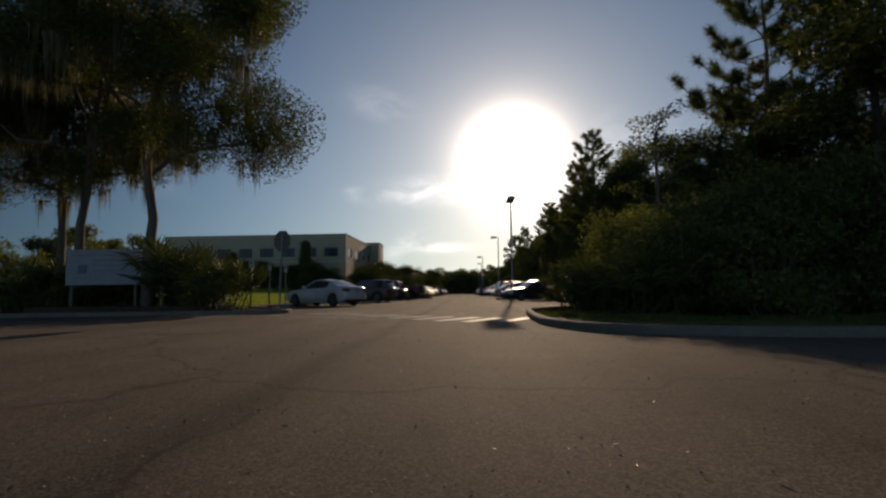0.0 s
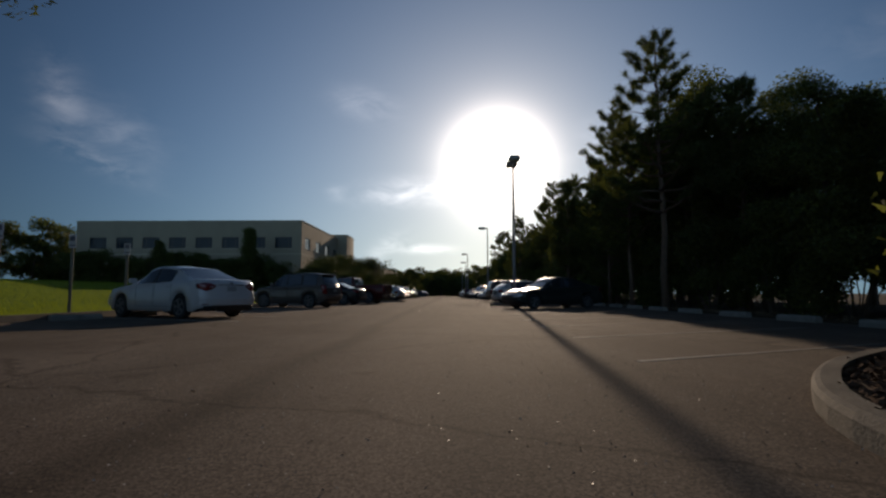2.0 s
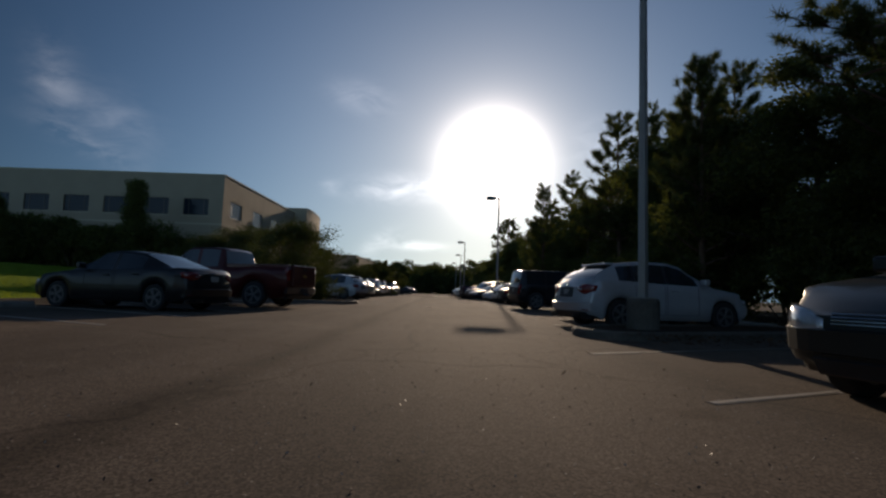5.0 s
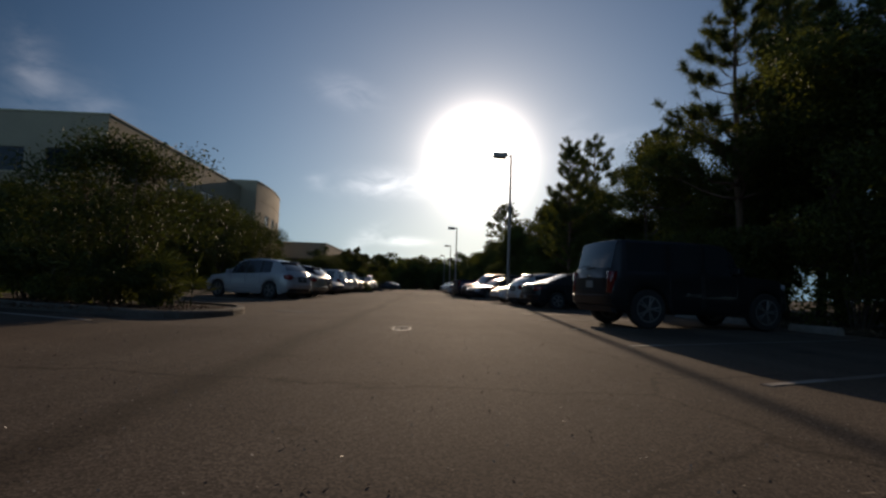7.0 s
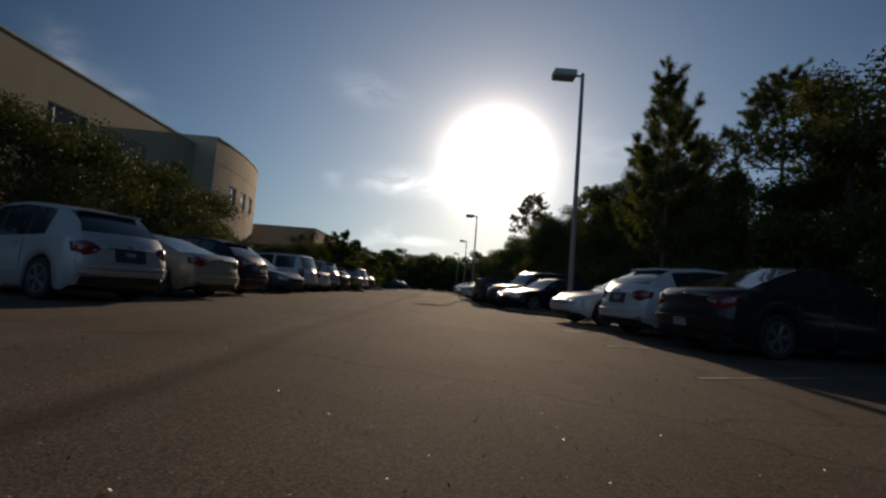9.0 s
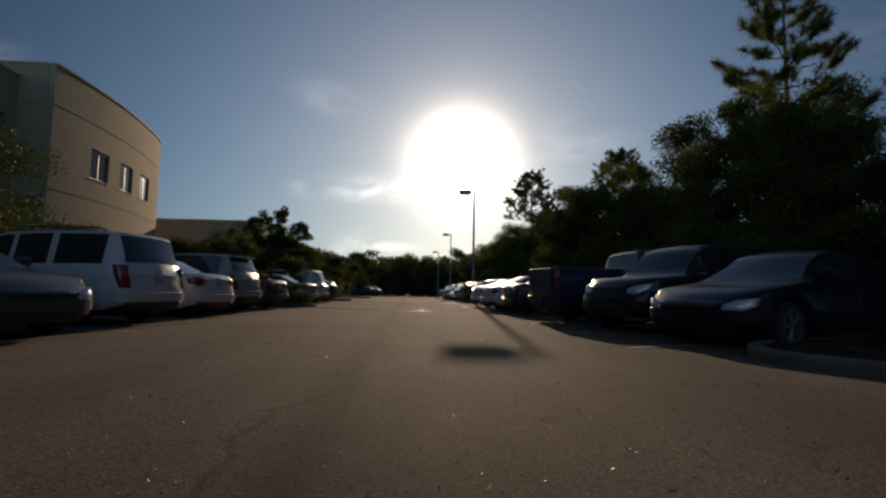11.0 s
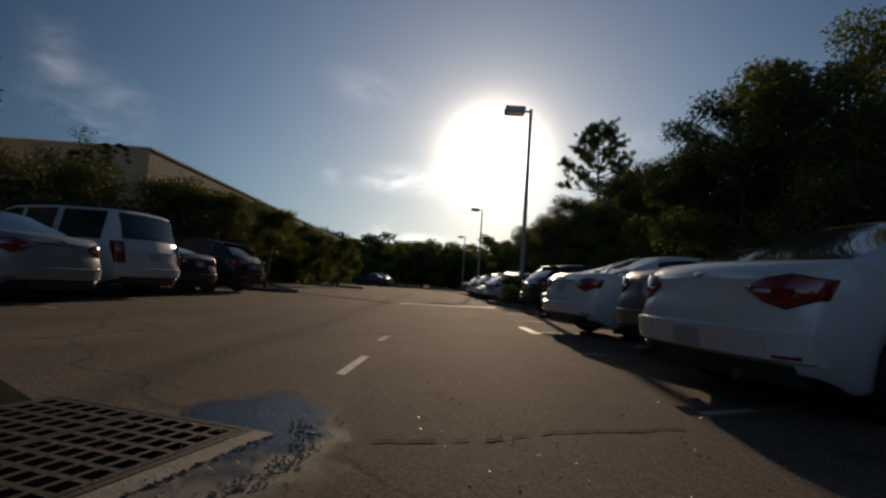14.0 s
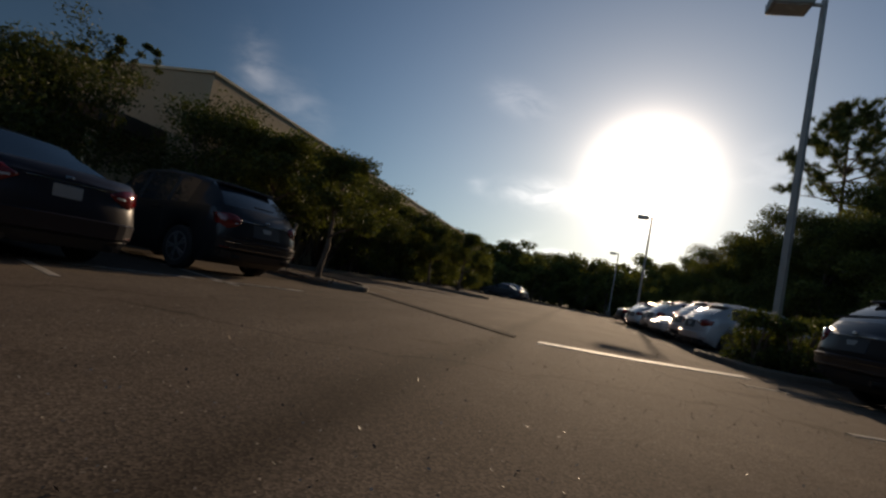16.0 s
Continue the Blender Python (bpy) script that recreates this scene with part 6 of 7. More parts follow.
for k, (col, kind, what) in enumerate(far_row):
    right_car(kind, col, 4.9 + 0.2 * math.sin(k * 2.1), 120.6 + 2.75 * k, what, backed=k in (2, 7))


# ---- lamp posts, signs, fixtures ----
def lamp_post(x, y, height, heads, label):
    """A square-section pole on a concrete foot with shoebox heads; heads: (arm angle in degrees)."""
    root = thing("street_lamp", pose(x, y, 0.0), label, "street lamp", "lot lamps")
    bm = bmesh.new()
    add_lathe(bm, [(0.3, -0.05), (0.3, 0.62), (0.27, 0.68)], sides=18)
    part("concrete_base", bm, CONCRETE, root)
    bm = bmesh.new()
    add_tube(bm, [(0, 0, 0.66), (0, 0, height)], [0.1, 0.07], 4)
    part("pole", bm, POLE_PAINT, root)
    part("base_plate", box(-0.17, -0.17, 0.68, 0.17, 0.17, 0.71), POLE_PAINT, root)
    for a in heads:
        c, s = math.cos(radians(a)), math.sin(radians(a))
        arm = bmesh.new()
        add_tube(arm, [(0, 0, height - 0.12), (c * 0.32, s * 0.32, height - 0.1)], [0.045, 0.045], 6)
        part("arm", arm, POLE_PAINT, root)
        bm = bmesh.new()
        add_box(bm, -0.43, -0.32, -0.15, 0.43, 0.32, 0.13, 0.05)
        head = part("lamp_head", bm, POLE_PAINT, root)
        head.matrix_basis = pose(c * 0.7, s * 0.7, height - 0.1, 0, 0, a)
        part("lens", box(-0.34, -0.25, -0.165, 0.34, 0.25, -0.151), LAMP_LENS, head)
    return root


lamp_post(6.15, 45.2, 8.75, (-90, 90), "weathered grey parking-lot lamp with two shoebox heads")
lamp_post(7.3, 81.0, 9.2, (180,), "weathered grey parking-lot lamp with one shoebox head")
lamp_post(6.0, 115.6, 8.5, (180,), "weathered grey parking-lot lamp with one shoebox head")
lamp_post(6.7, 147.0, 8.75, (180,), "weathered grey parking-lot lamp with one shoebox head")
lamp_post(6.7, 178.0, 8.75, (180,), "weathered grey parking-lot lamp with one shoebox head")

# stop sign, seen from its back
stop = thing("stop_sign", pose(-4.66, 19.0, 0.18, 0, 2, -22), "grey back of an octagonal stop sign on a steel post", "stop sign")
bm = bmesh.new()
ring = [(0.41 * math.cos(radians(22.5 + 45 * k)), 0.41 * math.sin(radians(22.5 + 45 * k)) + 2.45) for k in range(8)]
a = [bm.verts.new((x, -0.004, z)) for x, z in ring]
b = [bm.verts.new((x, 0.004, z)) for x, z in ring]
bm.faces.new(a), bm.faces.new(b[::-1])
for k in range(8):
    bm.faces.new((a[k], b[k], b[(k + 1) % 8], a[(k + 1) % 8]))
bmesh.ops.recalc_face_normals(bm, faces=bm.faces)
part("sign_plate", bm, SIGN_BACK, stop)
bm = bmesh.new()
add_box(bm, -0.03, -0.03, -0.2, 0.03, -0.006, 2.75)
add_box(bm, -0.045, -0.012, -0.2, -0.03, -0.006, 2.75), add_box(bm, 0.03, -0.012, -0.2, 0.045, -0.006, 2.75)
part("post", bm, GREY_METAL, stop)
for z in (2.2, 2.68):
    bm = bmesh.new()
    add_tube(bm, [(0, -0.045, z), (0, -0.03, z)], [0.014, 0.014], 6)
    part("bolt", bm, ALUMINIUM, stop)


def stall_sign(x, y):
    """A reserved-stall sign: green-grey U-channel post and a white plate with its symbol as plain shapes."""
    root = thing("stall_sign", pose(x, y, 0.08, 0, 0, 4), "small white stall sign on a thin steel post", "sign", "stall signs")
    bm = bmesh.new()
    add_box(bm, -0.035, 0.0, -0.2, 0.035, 0.025, 2.3)
    add_box(bm, -0.05, 0.0, -0.2, -0.036, 0.012, 2.3), add_box(bm, 0.036, 0.0, -0.2, 0.05, 0.012, 2.3)
    part("post", bm, surface("post_steel", (0.12, 0.13, 0.11), 0.6, metal=0.4, vary=0.2, scale=6), root)
    part("sign_plate", box(-0.11, -0.012, 2.0, 0.11, -0.003, 2.4, 0.002), SIGN_WHITE, root)
    part("symbol", box(-0.07, -0.016, 2.22, 0.07, -0.0125, 2.36), SIGN_INK, root)
    part("bar", box(-0.08, -0.016, 2.06, 0.08, -0.0125, 2.1), SIGN_INK, root)
    return root


for y in (25.6 + 1.6, 28.1 + 1.7, 30.9 + 1.6):
    stall_sign(-9.15, y)

board = thing("notice_board", pose(-12.15, 20.2, 0.4, 0, 0, 8), "dull white notice board on two posts, writing unreadable", "sign board")
part("panel", box(-1.4, -0.04, 0.75, 1.4, 0.0, 2.15, 0.01), BOARD_PAINT, board)
for x in (-1.2, 1.2):
    part("post", box(x - 0.05, 0.003, -0.2, x + 0.05, 0.1, 2.05), BARK, board)
part("symbol", box(-0.95, -0.048, 1.2, -0.6, -0.042, 1.55), SIGN_INK, board)
for k, (z, x0, x1) in enumerate(((1.9, -1.1, 0.9), (1.7, -0.4, 1.0), (1.5, -0.4, 0.6), (1.28, -0.4, 0.8), (1.0, -1.1, -0.6))):
    part("bar", box(x0, -0.048, z, x1, -0.042, z + 0.05), surface("faint_ink", (0.15, 0.15, 0.165), 0.6, vary=0.2), board)

hydrant = thing("fire_hydrant", pose(-9.5, 19.7, 0.3), "yellow fire hydrant with a white bonnet", "fire hydrant")
bm = bmesh.new()
add_lathe(bm, [(0.16, -0.1), (0.16, 0.03), (0.11, 0.05), (0.105, 0.55), (0.13, 0.57), (0.13, 0.61)], sides=16)
for s in (-1, 1):
    add_tube(bm, [(s * 0.08, 0, 0.42), (s * 0.2, 0, 0.42)], [0.055, 0.055], 10)
add_tube(bm, [(0, -0.08, 0.4), (0, -0.22, 0.4)], [0.07, 0.07], 10)
part("barrel", bm, HYDRANT_YELLOW, hydrant)
bm = bmesh.new()
add_lathe(bm, [(0.125, 0.612), (0.12, 0.68), (0.08, 0.76), (0.03, 0.79), (0.03, 0.84)], sides=16)
part("bonnet", bm, HYDRANT_WHITE, hydrant)

post = thing("sign_post", pose(-5.4, 114.6, 0.09, 4, 3, 0), "thin leaning steel post in the mulch", "post")
bm = bmesh.new()
add_tube(bm, [(0, 0, -0.2), (0.0, 0, 1.25)], [0.03, 0.03], 6)
part("post_tube", bm, GREY_METAL, post)

# ---- planting on the left ----
live_oak = broadleaf(71, 14.3, 8.5, 0.47, 120000, 0.13, OAK_LEAF, "tall live oak hung with Spanish moss", apart=True, moss=160, name="live_oak")
live_oak2 = broadleaf(77, 13.8, 6.2, 0.5, 80000, 0.13, OAK_LEAF, "live oak hung with Spanish moss", apart=True, moss=140, name="live_oak")
scatter(live_oak, [(-10.1, 19.8, 1.0, 10), (-22.0, 23.0, 0.95, 150)])
scatter(live_oak2, [(-14.4, 21.6, 1.0, 70), (-17.5, 24.5, 1.0, 200), (-30, 22, 1.0, 30)])
palm_a = palmetto(4, 1.7, 42, "saw palmetto clump with stiff fan leaves")
palm_b = palmetto(6, 1.5, 36, "saw palmetto clump with dusty fan leaves")
scatter(palm_a, [(-7.0, 19.4, 0.1, 1.1, 0), (-9.0, 20.6, 0.1, 1.55, 120), (-12.4, 22.6, 0.1, 1.6, 50), (5.5, 15.3, 0.1, 0.82, 20), (5.75, 13.7, 0.1, 0.85, 80), (6.3, 12.3, 0.1, 0.9, 290), (8.6, 15.8, 0.1, 1.2, 33), (-4.6, 60.6, 0.1, 0.85, 10), (-6.6, 61.6, 0.1, 0.9, 100)])
scatter(palm_b, [(-9.6, 21.9, 0.1, 1.5, 40), (-11.0, 22.3, 0.1, 1.6, 200), (-15.9, 21.4, 0.1, 1.35, 10), (6.6, 16.6, 0.1, 0.95, 60), (5.2, 14.5, 0.1, 0.75, 170), (9.6, 13.0, 0.1, 1.2, 140), (-3.3, 60.0, 0.1, 0.7, 66), (11.5, 15.5, 0.1, 1.3, 77)])
hedge_a = shrub(31, 3.0, 2.1, 6500, 0.13, DARK_LEAF, "dark rounded evergreen shrub", "evergreen_shrub")
scatter(hedge_a, [(-9.0, 68.6, 0.1, 0.62, 55), (-9.6, 71.5, 0.1, 0.6, 145), (-10.0, 74.5, 0.1, 0.6, 235), (-5.6, 101.2, 0.1, 0.62, 15), (-7.0, 100.8, 0.1, 0.66, 115), (-8.3, 20.2, 0.1, 0.7, 0), (-11.6, 23.8, 0.1, 1.25, 15), (-10.8, 22.4, 0.1, 1.0, 75), (-13.2, 23.9, 0.1, 1.45, 130), (-16.0, 24.0, 0.1, 1.5, 210), (-19.2, 24.0, 0.1, 1.5, 300), (-12.0, 22.6, 0.1, 0.95, 60), (-14.5, 22.0, 0.1, 1.0, 140), (-17.5, 22.3, 0.1, 1.1, 200), (-21, 22, 0.1, 1.1, 20), (-25, 22.3, 0.1, 1.2, 90),
                  (7.8, 17.0, 0.1, 1.0, 0), (10.5, 17.5, 0.1, 1.3, 70), (9.0, 12.0, 0.1, 1.1, 10), (-3.5, 60.3, 0.1, 0.42, 30), (-4.7, 60.5, 0.1, 0.5, 120), (-5.9, 61.0, 0.1, 0.55, 200), (-7.2, 61.6, 0.1, 0.6, 290), (11.0, 11.2, 0.1, 1.2, 110), (8.0, 10.8, 0.1, 0.8, 210), (13.0, 12.5, 0.1, 1.3, 33)])
myrtle = broadleaf(83, 4.6, 2.2, 0.3, 17000, 0.11, MYRTLE_LEAF, "multi-stemmed crape myrtle in full leaf", trunks=5, name="crape_myrtle")
scatter(myrtle, [(-4.9, 61.2, 0.1, 0.86, 0), (-7.2, 62.6, 0.1, 0.6, 80), (-11.4, 66.5, 0.1, 0.8, 30), (-11.2, 69.5, 0.1, 0.95, 110), (-11.4, 72.8, 0.1, 1.08, 200),
                 (-11.0, 77.0, 0.1, 1.18, 20), (-10.9, 81.2, 0.1, 1.22, 260), (-10.9, 85.5, 0.1, 1.18, 310), (-10.8, 90.0, 0.1, 1.1, 60), (-10.4, 94.5, 0.1, 0.62, 140), (-10.4, 103.0, 0.1, 0.7, 15),
                 (-9.6, 106.5, 0.1, 0.8, 33), (-9.7, 110.5, 0.1, 0.86, 77), (-8.9, 115.8, 0.1, 0.98, 300), (-9.2, 118.6, 0.1, 1.02, 121), (-9.2, 121.4, 0.1, 1.06, 165), (-9.4, 124.0, 0.1, 1.1, 209), (-9.5, 126.8, 0.1, 1.12, 20)])
island_tree = broadleaf(93, 3.3, 1.3, 0.36, 15000, 0.1, OAK_LEAF, "small oak with ragged upper boughs in the shrub island", name="small_tree")
rng = random.Random(12)
for bx, by, bz, size in ((-1.0, 0.2, 3.55, 0.3), (-0.75, -0.3, 3.1, 0.42), (-0.2, 0.1, 3.6, 0.34), (0.42, -0.2, 3.85, 0.28), (0.3, 0.1, 3.3, 0.4), (1.1, 0.1, 3.3, 0.34), (1.45, -0.2, 3.15, 0.24), (0.85, 0.3, 2.7, 0.42), (-1.2, 0.0, 2.5, 0.4)):
    bough = bmesh.new()
    pts = limb(bough, (0.0, 0.0, 1.7), (bx, by, bz), 0.035, 0.008, rng, 5, 5, 0.08)
    limb_ob = part("limb", bough, BARK, island_tree, smooth=True)
    sprays = [(bx + rng.gauss(0, size * 0.6), by + rng.gauss(0, size * 0.6), bz + rng.gauss(0, size * 0.5), size * rng.uniform(0.45, 0.8), 130) for _ in range(9)]
    leaf_cloud("leaves", sprays + [(*p, size * 0.5, 90) for p in pts[3:]], 0.1, 0.05, OAK_LEAF, limb_ob, int(bx * 100) + 300)
scatter(island_tree, [(-4.9, 99.75, 0.1, 1.0, 0)])
shoot_tree = broadleaf(95, 5.0, 1.3, 0.45, 5200, 0.1, MYRTLE_LEAF, "leggy crape myrtle with arching shoots", trunks=3, name="crape_myrtle")
for ang, top, reach in ((0.3, 5.1, 0.7), (2.2, 4.8, 0.9), (4.0, 4.5, 0.8), (5.3, 4.9, 0.6)):
    arch = bmesh.new()
    way_out = Vector((math.cos(ang), math.sin(ang), 0))
    pts = [Vector((0, 0, 3.2)) + way_out * 0.2, Vector((0, 0, top - 0.5)) + way_out * 0.45, Vector((0, 0, top)) + way_out * (0.45 + reach * 0.3), Vector((0, 0, top - 0.08)) + way_out * (0.45 + reach * 0.65), Vector((0, 0, top - 0.55)) + way_out * (0.45 + reach * 0.8)]
    add_tube(arch, pts, [0.03, 0.022, 0.018, 0.014, 0.008], 5)
    spray = part("arching_shoot", arch, BARK, shoot_tree)
    leaf_cloud("leaves", [(*p, 0.13, 70) for a, b in zip(pts[1:], pts[2:]) for p in (a, a.lerp(b, 0.5), b)], 0.09, 0.045, MYRTLE_LEAF, spray, 7)
scatter(shoot_tree, [(-10.7, 113.2, 0.1, 1.0, 20)])
small_oak = broadleaf(91, 3.6, 1.4, 0.36, 11000, 0.1, OAK_LEAF, "small street tree with a dark trunk", name="small_tree")
scatter(small_oak, [(-4.3, 114.2, 0.1, 0.95, 0), (-6.8, 115.4, 0.1, 1.15, 90), (-5.0, 133.6, 0.1, 1.1, 40), (-7.2, 134.6, 0.1, 1.2, 140), (-9.4, 129.5, 0.1, 1.42, 200), (-9.5, 132.6, 0.1, 1.38, 100), (-9.6, 136, 0.1, 1.45, 250), (-9.4, 141, 0.1, 1.45, 10), (-9.5, 146.5, 0.1, 1.45, 99), (-9.6, 152, 0.1, 1.3, 150), (-9.4, 158, 0.1, 1.35, 20)])
clipped = shrub(51, 1.15, 0.85, 4200, 0.06, SHRUB_LEAF, "small clipped shrub with glossy leaves", "clipped_shrub")
scatter(clipped, [(-3.5, 99.0, 0.08, 1.0, 0), (-4.4, 99.4, 0.08, 1.05, 50), (-5.5, 99.9, 0.08, 1.0, 100), (6.3, 114.9, 0.08, 1.3, 20), (5.6, 115.3, 0.08, 1.35, 70), (7.2, 116.6, 0.08, 1.5, 140), (6.8, 118.0, 0.08, 1.3, 220), (8.4, 116.4, 0.08, 1.5, 10), (7.6, 115.3, 0.08, 1.4, 310)])
found = shrub(61, 3.6, 2.7, 10000, 0.14, SHRUB_LEAF, "tall loose shrub against the building", "foundation_shrub")
scatter(found, [(-17.8 - 2.7 * k, 75.9 + 0.5 * math.sin(k * 2.0), bank(-17.8 - 2.7 * k, 75.9) - 0.1, 1.4 + 0.2 * math.sin(k * 1.7), 57 * k) for k in range(11)]
        + [(-13.4, 84 + 4.6 * k, bank(-13.4, 84 + 4.6 * k) - 0.05, 0.85, 31 * k) for k in range(6)])
cone = shrub(97, 2.7, 7.7, 16000, 0.16, DARK_LEAF, "tall dense columnar evergreen by the building", "columnar_evergreen", "tree", 90, 0.6, 1)
scatter(cone, [(-20.9, 74.6, bank(-20.9, 74.6) - 0.05, 1.0, 0), (-31.5, 74.8, bank(-31.5, 74.8) - 0.05, 0.72, 90), (-29.0, 72.5, bank(-29, 72.5) - 0.05, 0.5, 150)])
screen = shrub(67, 2.6, 2.7, 9500, 0.12, DARK_LEAF, "dark screening shrub along the annex wall", "screening_shrub")
scatter(screen, [(-10.1 - 0.3 * math.sin(k * 2.2), 113.5 + 2.9 * k, 0.08, 1.55 + 0.22 * math.sin(k * 1.9), 47 * k) for k in range(5, 19)] + [(-10.3, 79.0 + 3.4 * k, 0.1, 0.72, 33 * k) for k in range(9)])

# woods closing the view: behind the lot, beyond the lawn, behind the camera
wood_a = broadleaf(111, 11.0, 4.6, 0.1, 4500, 0.5, DARK_LEAF, "tree of the distant dark wood", name="distant_tree")
wood_b = broadleaf(117, 10.0, 4.2, 0.1, 4200, 0.5, OAK_LEAF, "tree of the distant olive wood", name="distant_tree")
ring_a, ring_b = [], []
for k in range(34):
    (ring_a if k % 2 else ring_b).append((-50 + 3.0 * k + R.uniform(-0.8, 0.8), 199 + 4 * math.sin(k * 1.9), -0.05, 0.85 + 0.1 * math.sin(k * 2.3), R.uniform(0, 360)))
for k in range(26):
    (ring_a if k % 2 else ring_b).append((-62 + 4.4 * k + R.uniform(-1, 1), 192 + 7 * math.sin(k * 1.3), -0.05, 0.8 + 0.22 * math.sin(k * 2.7), R.uniform(0, 360)))
for k in range(13):
    (ring_a if k % 2 else ring_b).append((-49 - 3.5 * (k % 3), 62 + 8.0 * k, -0.05, 0.85 + 0.2 * math.sin(k * 1.9), R.uniform(0, 360)))
for k in range(16):
    (ring_a if k % 2 else ring_b).append((-70 + 9.0 * k, -66 + 5 * math.sin(k), -0.05, 1.1, R.uniform(0, 360)))
for k in range(8):
    (ring_a if k % 2 else ring_b).append((-3 + 3.2 * k, 184 + 3 * math.sin(k * 2.2), -0.05, 0.62 + 0.15 * math.sin(k * 2.9), R.uniform(0, 360)))
for k, (x, y) in enumerate(((-46.6, 75.0), (-49.2, 72.5), (-52.0, 75.5), (-47.8, 79.5))):
    (ring_a if k % 2 else ring_b).append((x, y, 1.5, 0.66 + 0.06 * k, 80.0 * k))
for k in range(30):
    for x in (24.5,):
        (ring_a if k % 2 else ring_b).append((x + R.uniform(-1.5, 1.5), 12 + 6.0 * k + R.uniform(-1.2, 1.2), 0.0, 0.8 + 0.12 * math.sin(k * 2.1 + x), R.uniform(0, 360)))
scatter(wood_a, ring_a), scatter(wood_b, ring_b)
brush = shrub(131, 5.5, 4.2, 4500, 0.36, DARK_LEAF, "dense dark brush under the distant trees", "distant_brush")
scatter(brush, [(-48 + 4.2 * k, 187.5 + 2.0 * math.sin(k * 1.7), -0.05, 1.0 + 0.15 * math.sin(k * 2.9), 47 * k) for k in range(22)] + [(-22 + 2.6 * k, 205.0 + 1.5 * math.sin(k * 2.7), -0.05, 1.75 + 0.2 * math.sin(k * 1.9), 71 * k) for k in range(24)]
        + [(-47 - 2 * (k % 2), 64 + 6.5 * k, 0.0, 1.0, 61 * k) for k in range(10)])
slab("mulch_mound", blob(-10.6, 20.2, 3.6, 1.9, 21), -0.1, 0.3, MULCH, "low mound of dark mulch under the notice board")


# ---- loose ground cover ----
def inside(outline, x, y):
    """Whether a plan point lies in an outline."""
    hit = False
    for (xa, ya), (xb, yb) in zip(outline, outline[1:] + outline[:1]):
        if (ya > y) != (yb > y) and x < (xb - xa) * (y - ya) / (yb - ya) + xa:
            hit = not hit
    return hit


def litter(name, label, spots, size, material, kind="stuff", seed=1, tall=False, broad=(0.12, 0.4), within=None):
    """Small chips, leaves or blades strewn over given plan areas (x0, y0, x1, y1, z, count)."""
    rng = np.random.RandomState(seed)
    vs, fs = [], []
    for x0, y0, x1, y1, z, count in spots:
        for _ in range(count):
            c = np.array((rng.uniform(x0, x1), rng.uniform(y0, y1), z))
            if within and not inside(within, c[0], c[1]):
                continue
            a = rng.uniform(0, 6.283)
            ln, wd = size * rng.uniform(0.5, 1.3), size * rng.uniform(*broad)
            i = len(vs)
            if tall:
                d = np.array((math.cos(a) * wd * 0.2, math.sin(a) * wd * 0.2, 0))
                vs += [tuple(c - d), tuple(c + d), tuple(c + (rng.normal(0, 0.3) * ln, rng.normal(0, 0.3) * ln, ln))]
                fs.append((i, i + 1, i + 2))
            else:
                u = np.array((math.cos(a), math.sin(a), rng.normal(0, 0.35))) * ln * 0.5
                v = np.array((-math.sin(a), math.cos(a), rng.normal(0, 0.35))) * wd * 0.5
                c = c + (0, 0, abs(u[2]) + abs(v[2]) + 0.002)
                vs += [tuple(c - u - v), tuple(c + u - v), tuple(c + u + v), tuple(c - u + v)]
                fs.append((i, i + 1, i + 2, i + 3))
    return tagged(raw_mesh(name, vs, fs, material), label, name.replace("_", " "), kind=kind)


litter("mulch_chips", "loose bark chips on the planting beds", [(-9.0, 18.2, -4.9, 20.0, 0.1, 2500), (-8.0, 18.2, -5.6, 21.5, 0.1, 1500), (-7.5, 57.9, -2.0, 60.3, 0.1, 2200),
                       (-7.5, 97.5, -3.2, 99.0, 0.1, 1200), (-8.0, 112.6, -3.4, 114.4, 0.1, 1800), (5.9, 80.6, 9.8, 82.4, 0.1, 2000), (5.2, 42.0, 9.0, 44.1, 0.1, 900)], 0.06, MULCH_CHIP, seed=4)
litter("mulch_chips", "loose brown bark chips and dead leaves in the entrance bed", [(3.8, 12.6, 8.0, 19.6, 0.1, 18000)], 0.05, MULCH_CHIP, seed=6, broad=(0.3, 0.7), within=BED_RIGHT)
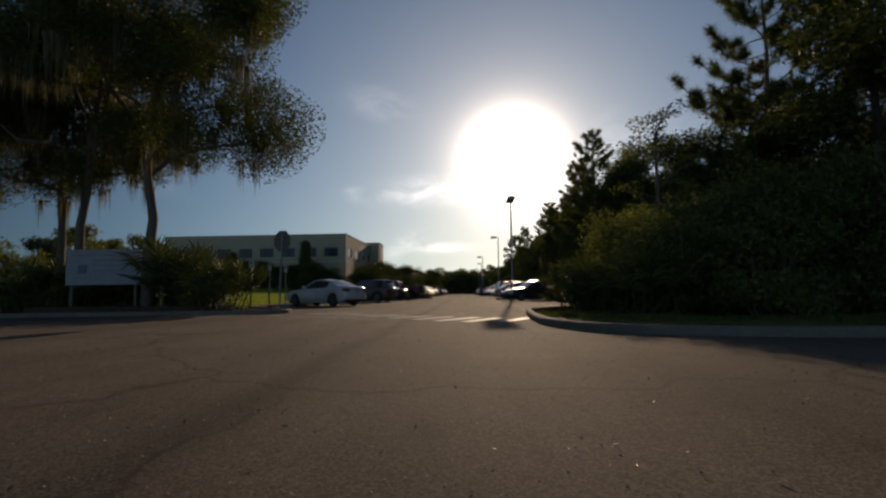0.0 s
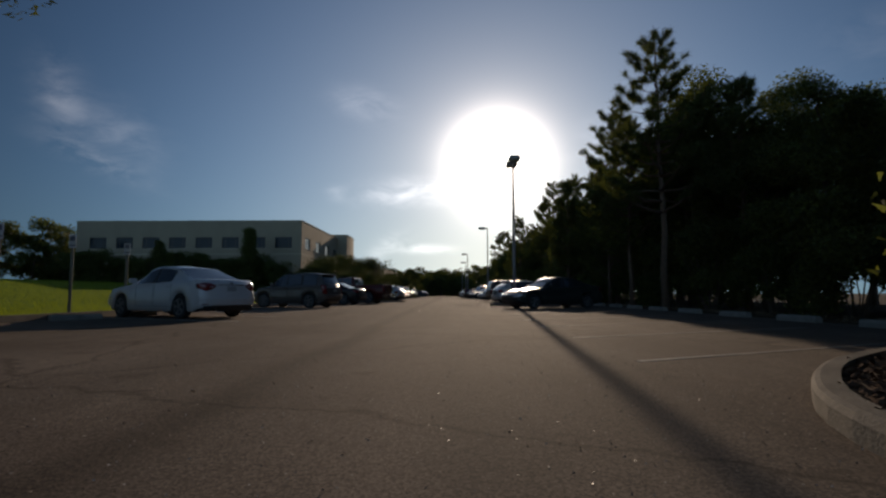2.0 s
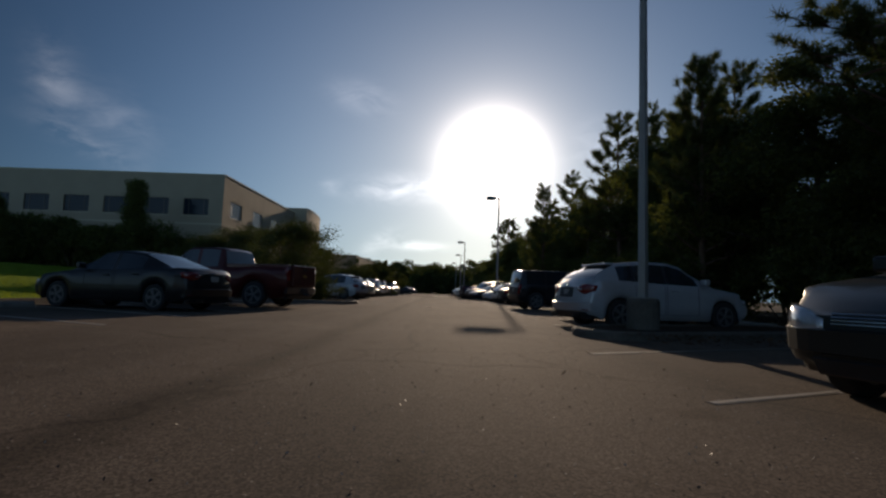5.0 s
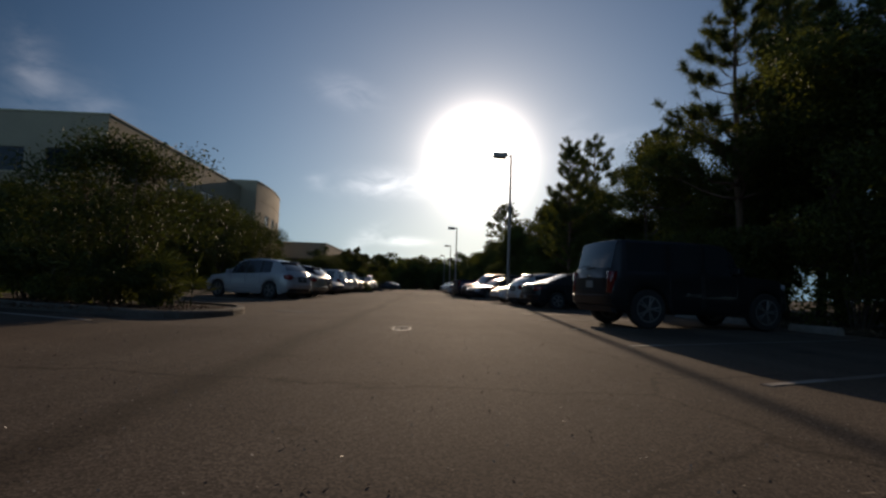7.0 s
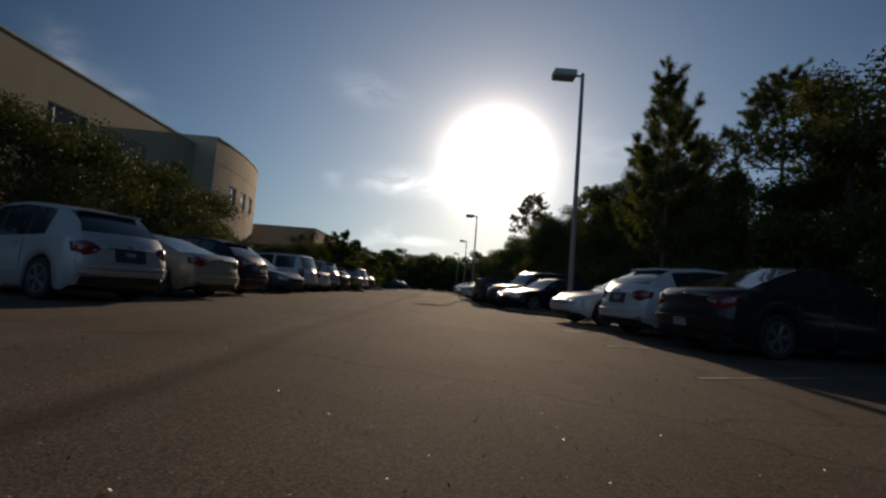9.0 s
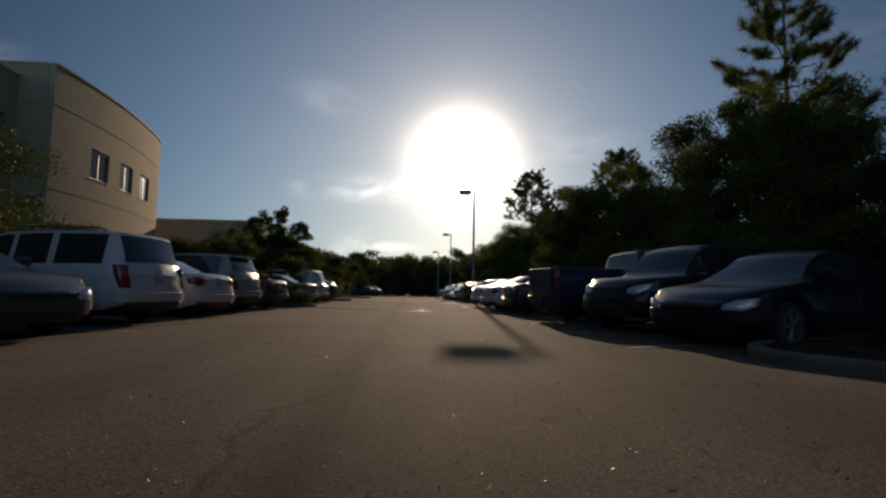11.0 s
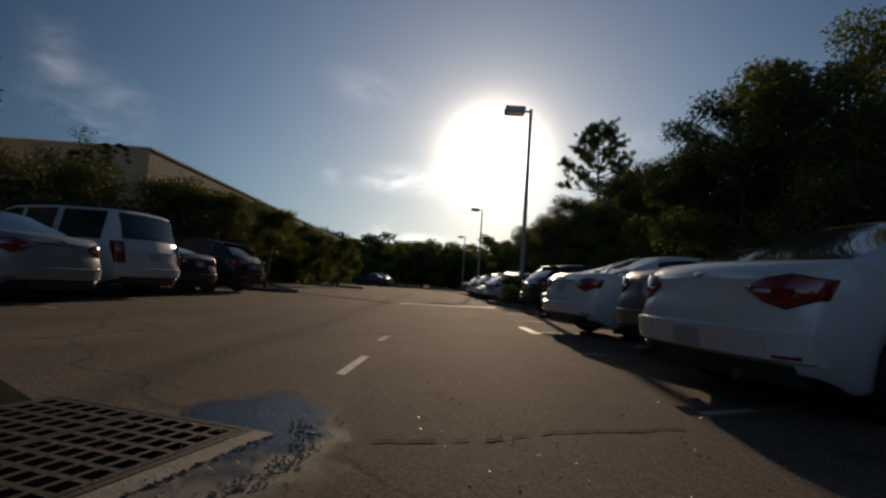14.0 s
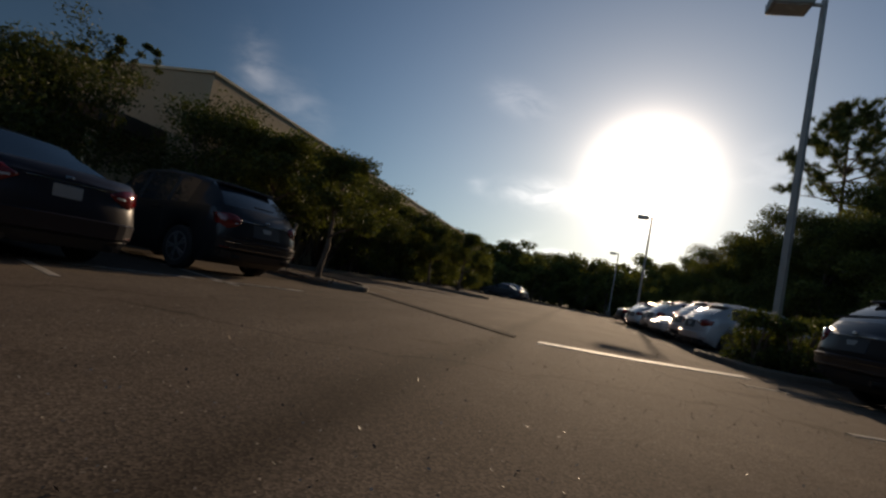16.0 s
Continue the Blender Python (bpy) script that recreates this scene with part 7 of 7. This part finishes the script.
litter("fallen_leaves", "dry brown leaves strewn on the asphalt", [(-6, 0, 4, 14, 0.001, 160), (-2.5, 14, 4, 60, 0.001, 90), (-2.5, 60, 4, 115, 0.001, 110), (3.4, 30, 4.6, 116, 0.001, 160), (-4.5, 14, -2.5, 19, 0.001, 90), (3.6, 9.2, 9, 9.9, 0.14, 60)], 0.032, DEAD_LEAF, seed=9)
litter("loose_grit", "pale grit and pebbles scattered on the asphalt", [(-5, 0, 6, 14, 0.0005, 6000), (-1.5, 14, 4.6, 113, 0.0005, 24000), (1.45, 95.1, 2.0, 96.3, 0.004, 260), (1.76, 57.15, 1.98, 57.85, 0.004, 700)], 0.0095, GRIT, seed=12, broad=(0.5, 0.9))
rng = np.random.RandomState(33)
vs, fs = [], []
for _ in range(100000):
    x, y = -9.2 - 22.0 * rng.rand() ** 1.6, 26.4 + 40.0 * rng.rand() ** 1.3
    z, h, a = bank(x, y) - 0.005, rng.uniform(0.03, 0.065), rng.uniform(0, 6.283)
    d = np.array((math.cos(a), math.sin(a), 0.0)) * 0.014
    c = np.array((x, y, z))
    fs.append((len(vs), len(vs) + 1, len(vs) + 2))
    vs += [tuple(c - d), tuple(c + d), tuple(c + (rng.normal(0, 0.03), rng.normal(0, 0.03), h))]
tagged(raw_mesh("lawn_grass", vs, fs, LAWN_BLADE), "bright sunlit blades of the mown lawn", "grass", kind="stuff")
litter("grass_blades", "short grass blades inside the kerb", [(3.84, 11.0, 4.8, 13.0, 0.12, 2500), (4.3, 10.0, 6.3, 11.0, 0.12, 2400), (5.1, 9.1, 12.0, 9.9, 0.12, 3700), (7.6, 7.9, 12.8, 9.1, 0.12, 4500)], 0.09, GRASS_BLADE, seed=15, tall=True)
litter("forest_litter", "dry leaves heaped at the wood's edge", [(10.9, 20.5, 12.8, 118, 0.045, 9000)], 0.1, DEAD_LEAF, seed=19)
litter("dark_grit", "dark bits of bark and tar on the asphalt", [(1.86, 57.35, 1.97, 57.65, 0.004, 60), (-5, 0, 6, 14, 0.0005, 3500), (-1.5, 14, 4.6, 113, 0.0005, 13000)], 0.011, BLACK_PLASTIC, seed=22, broad=(0.5, 0.9))
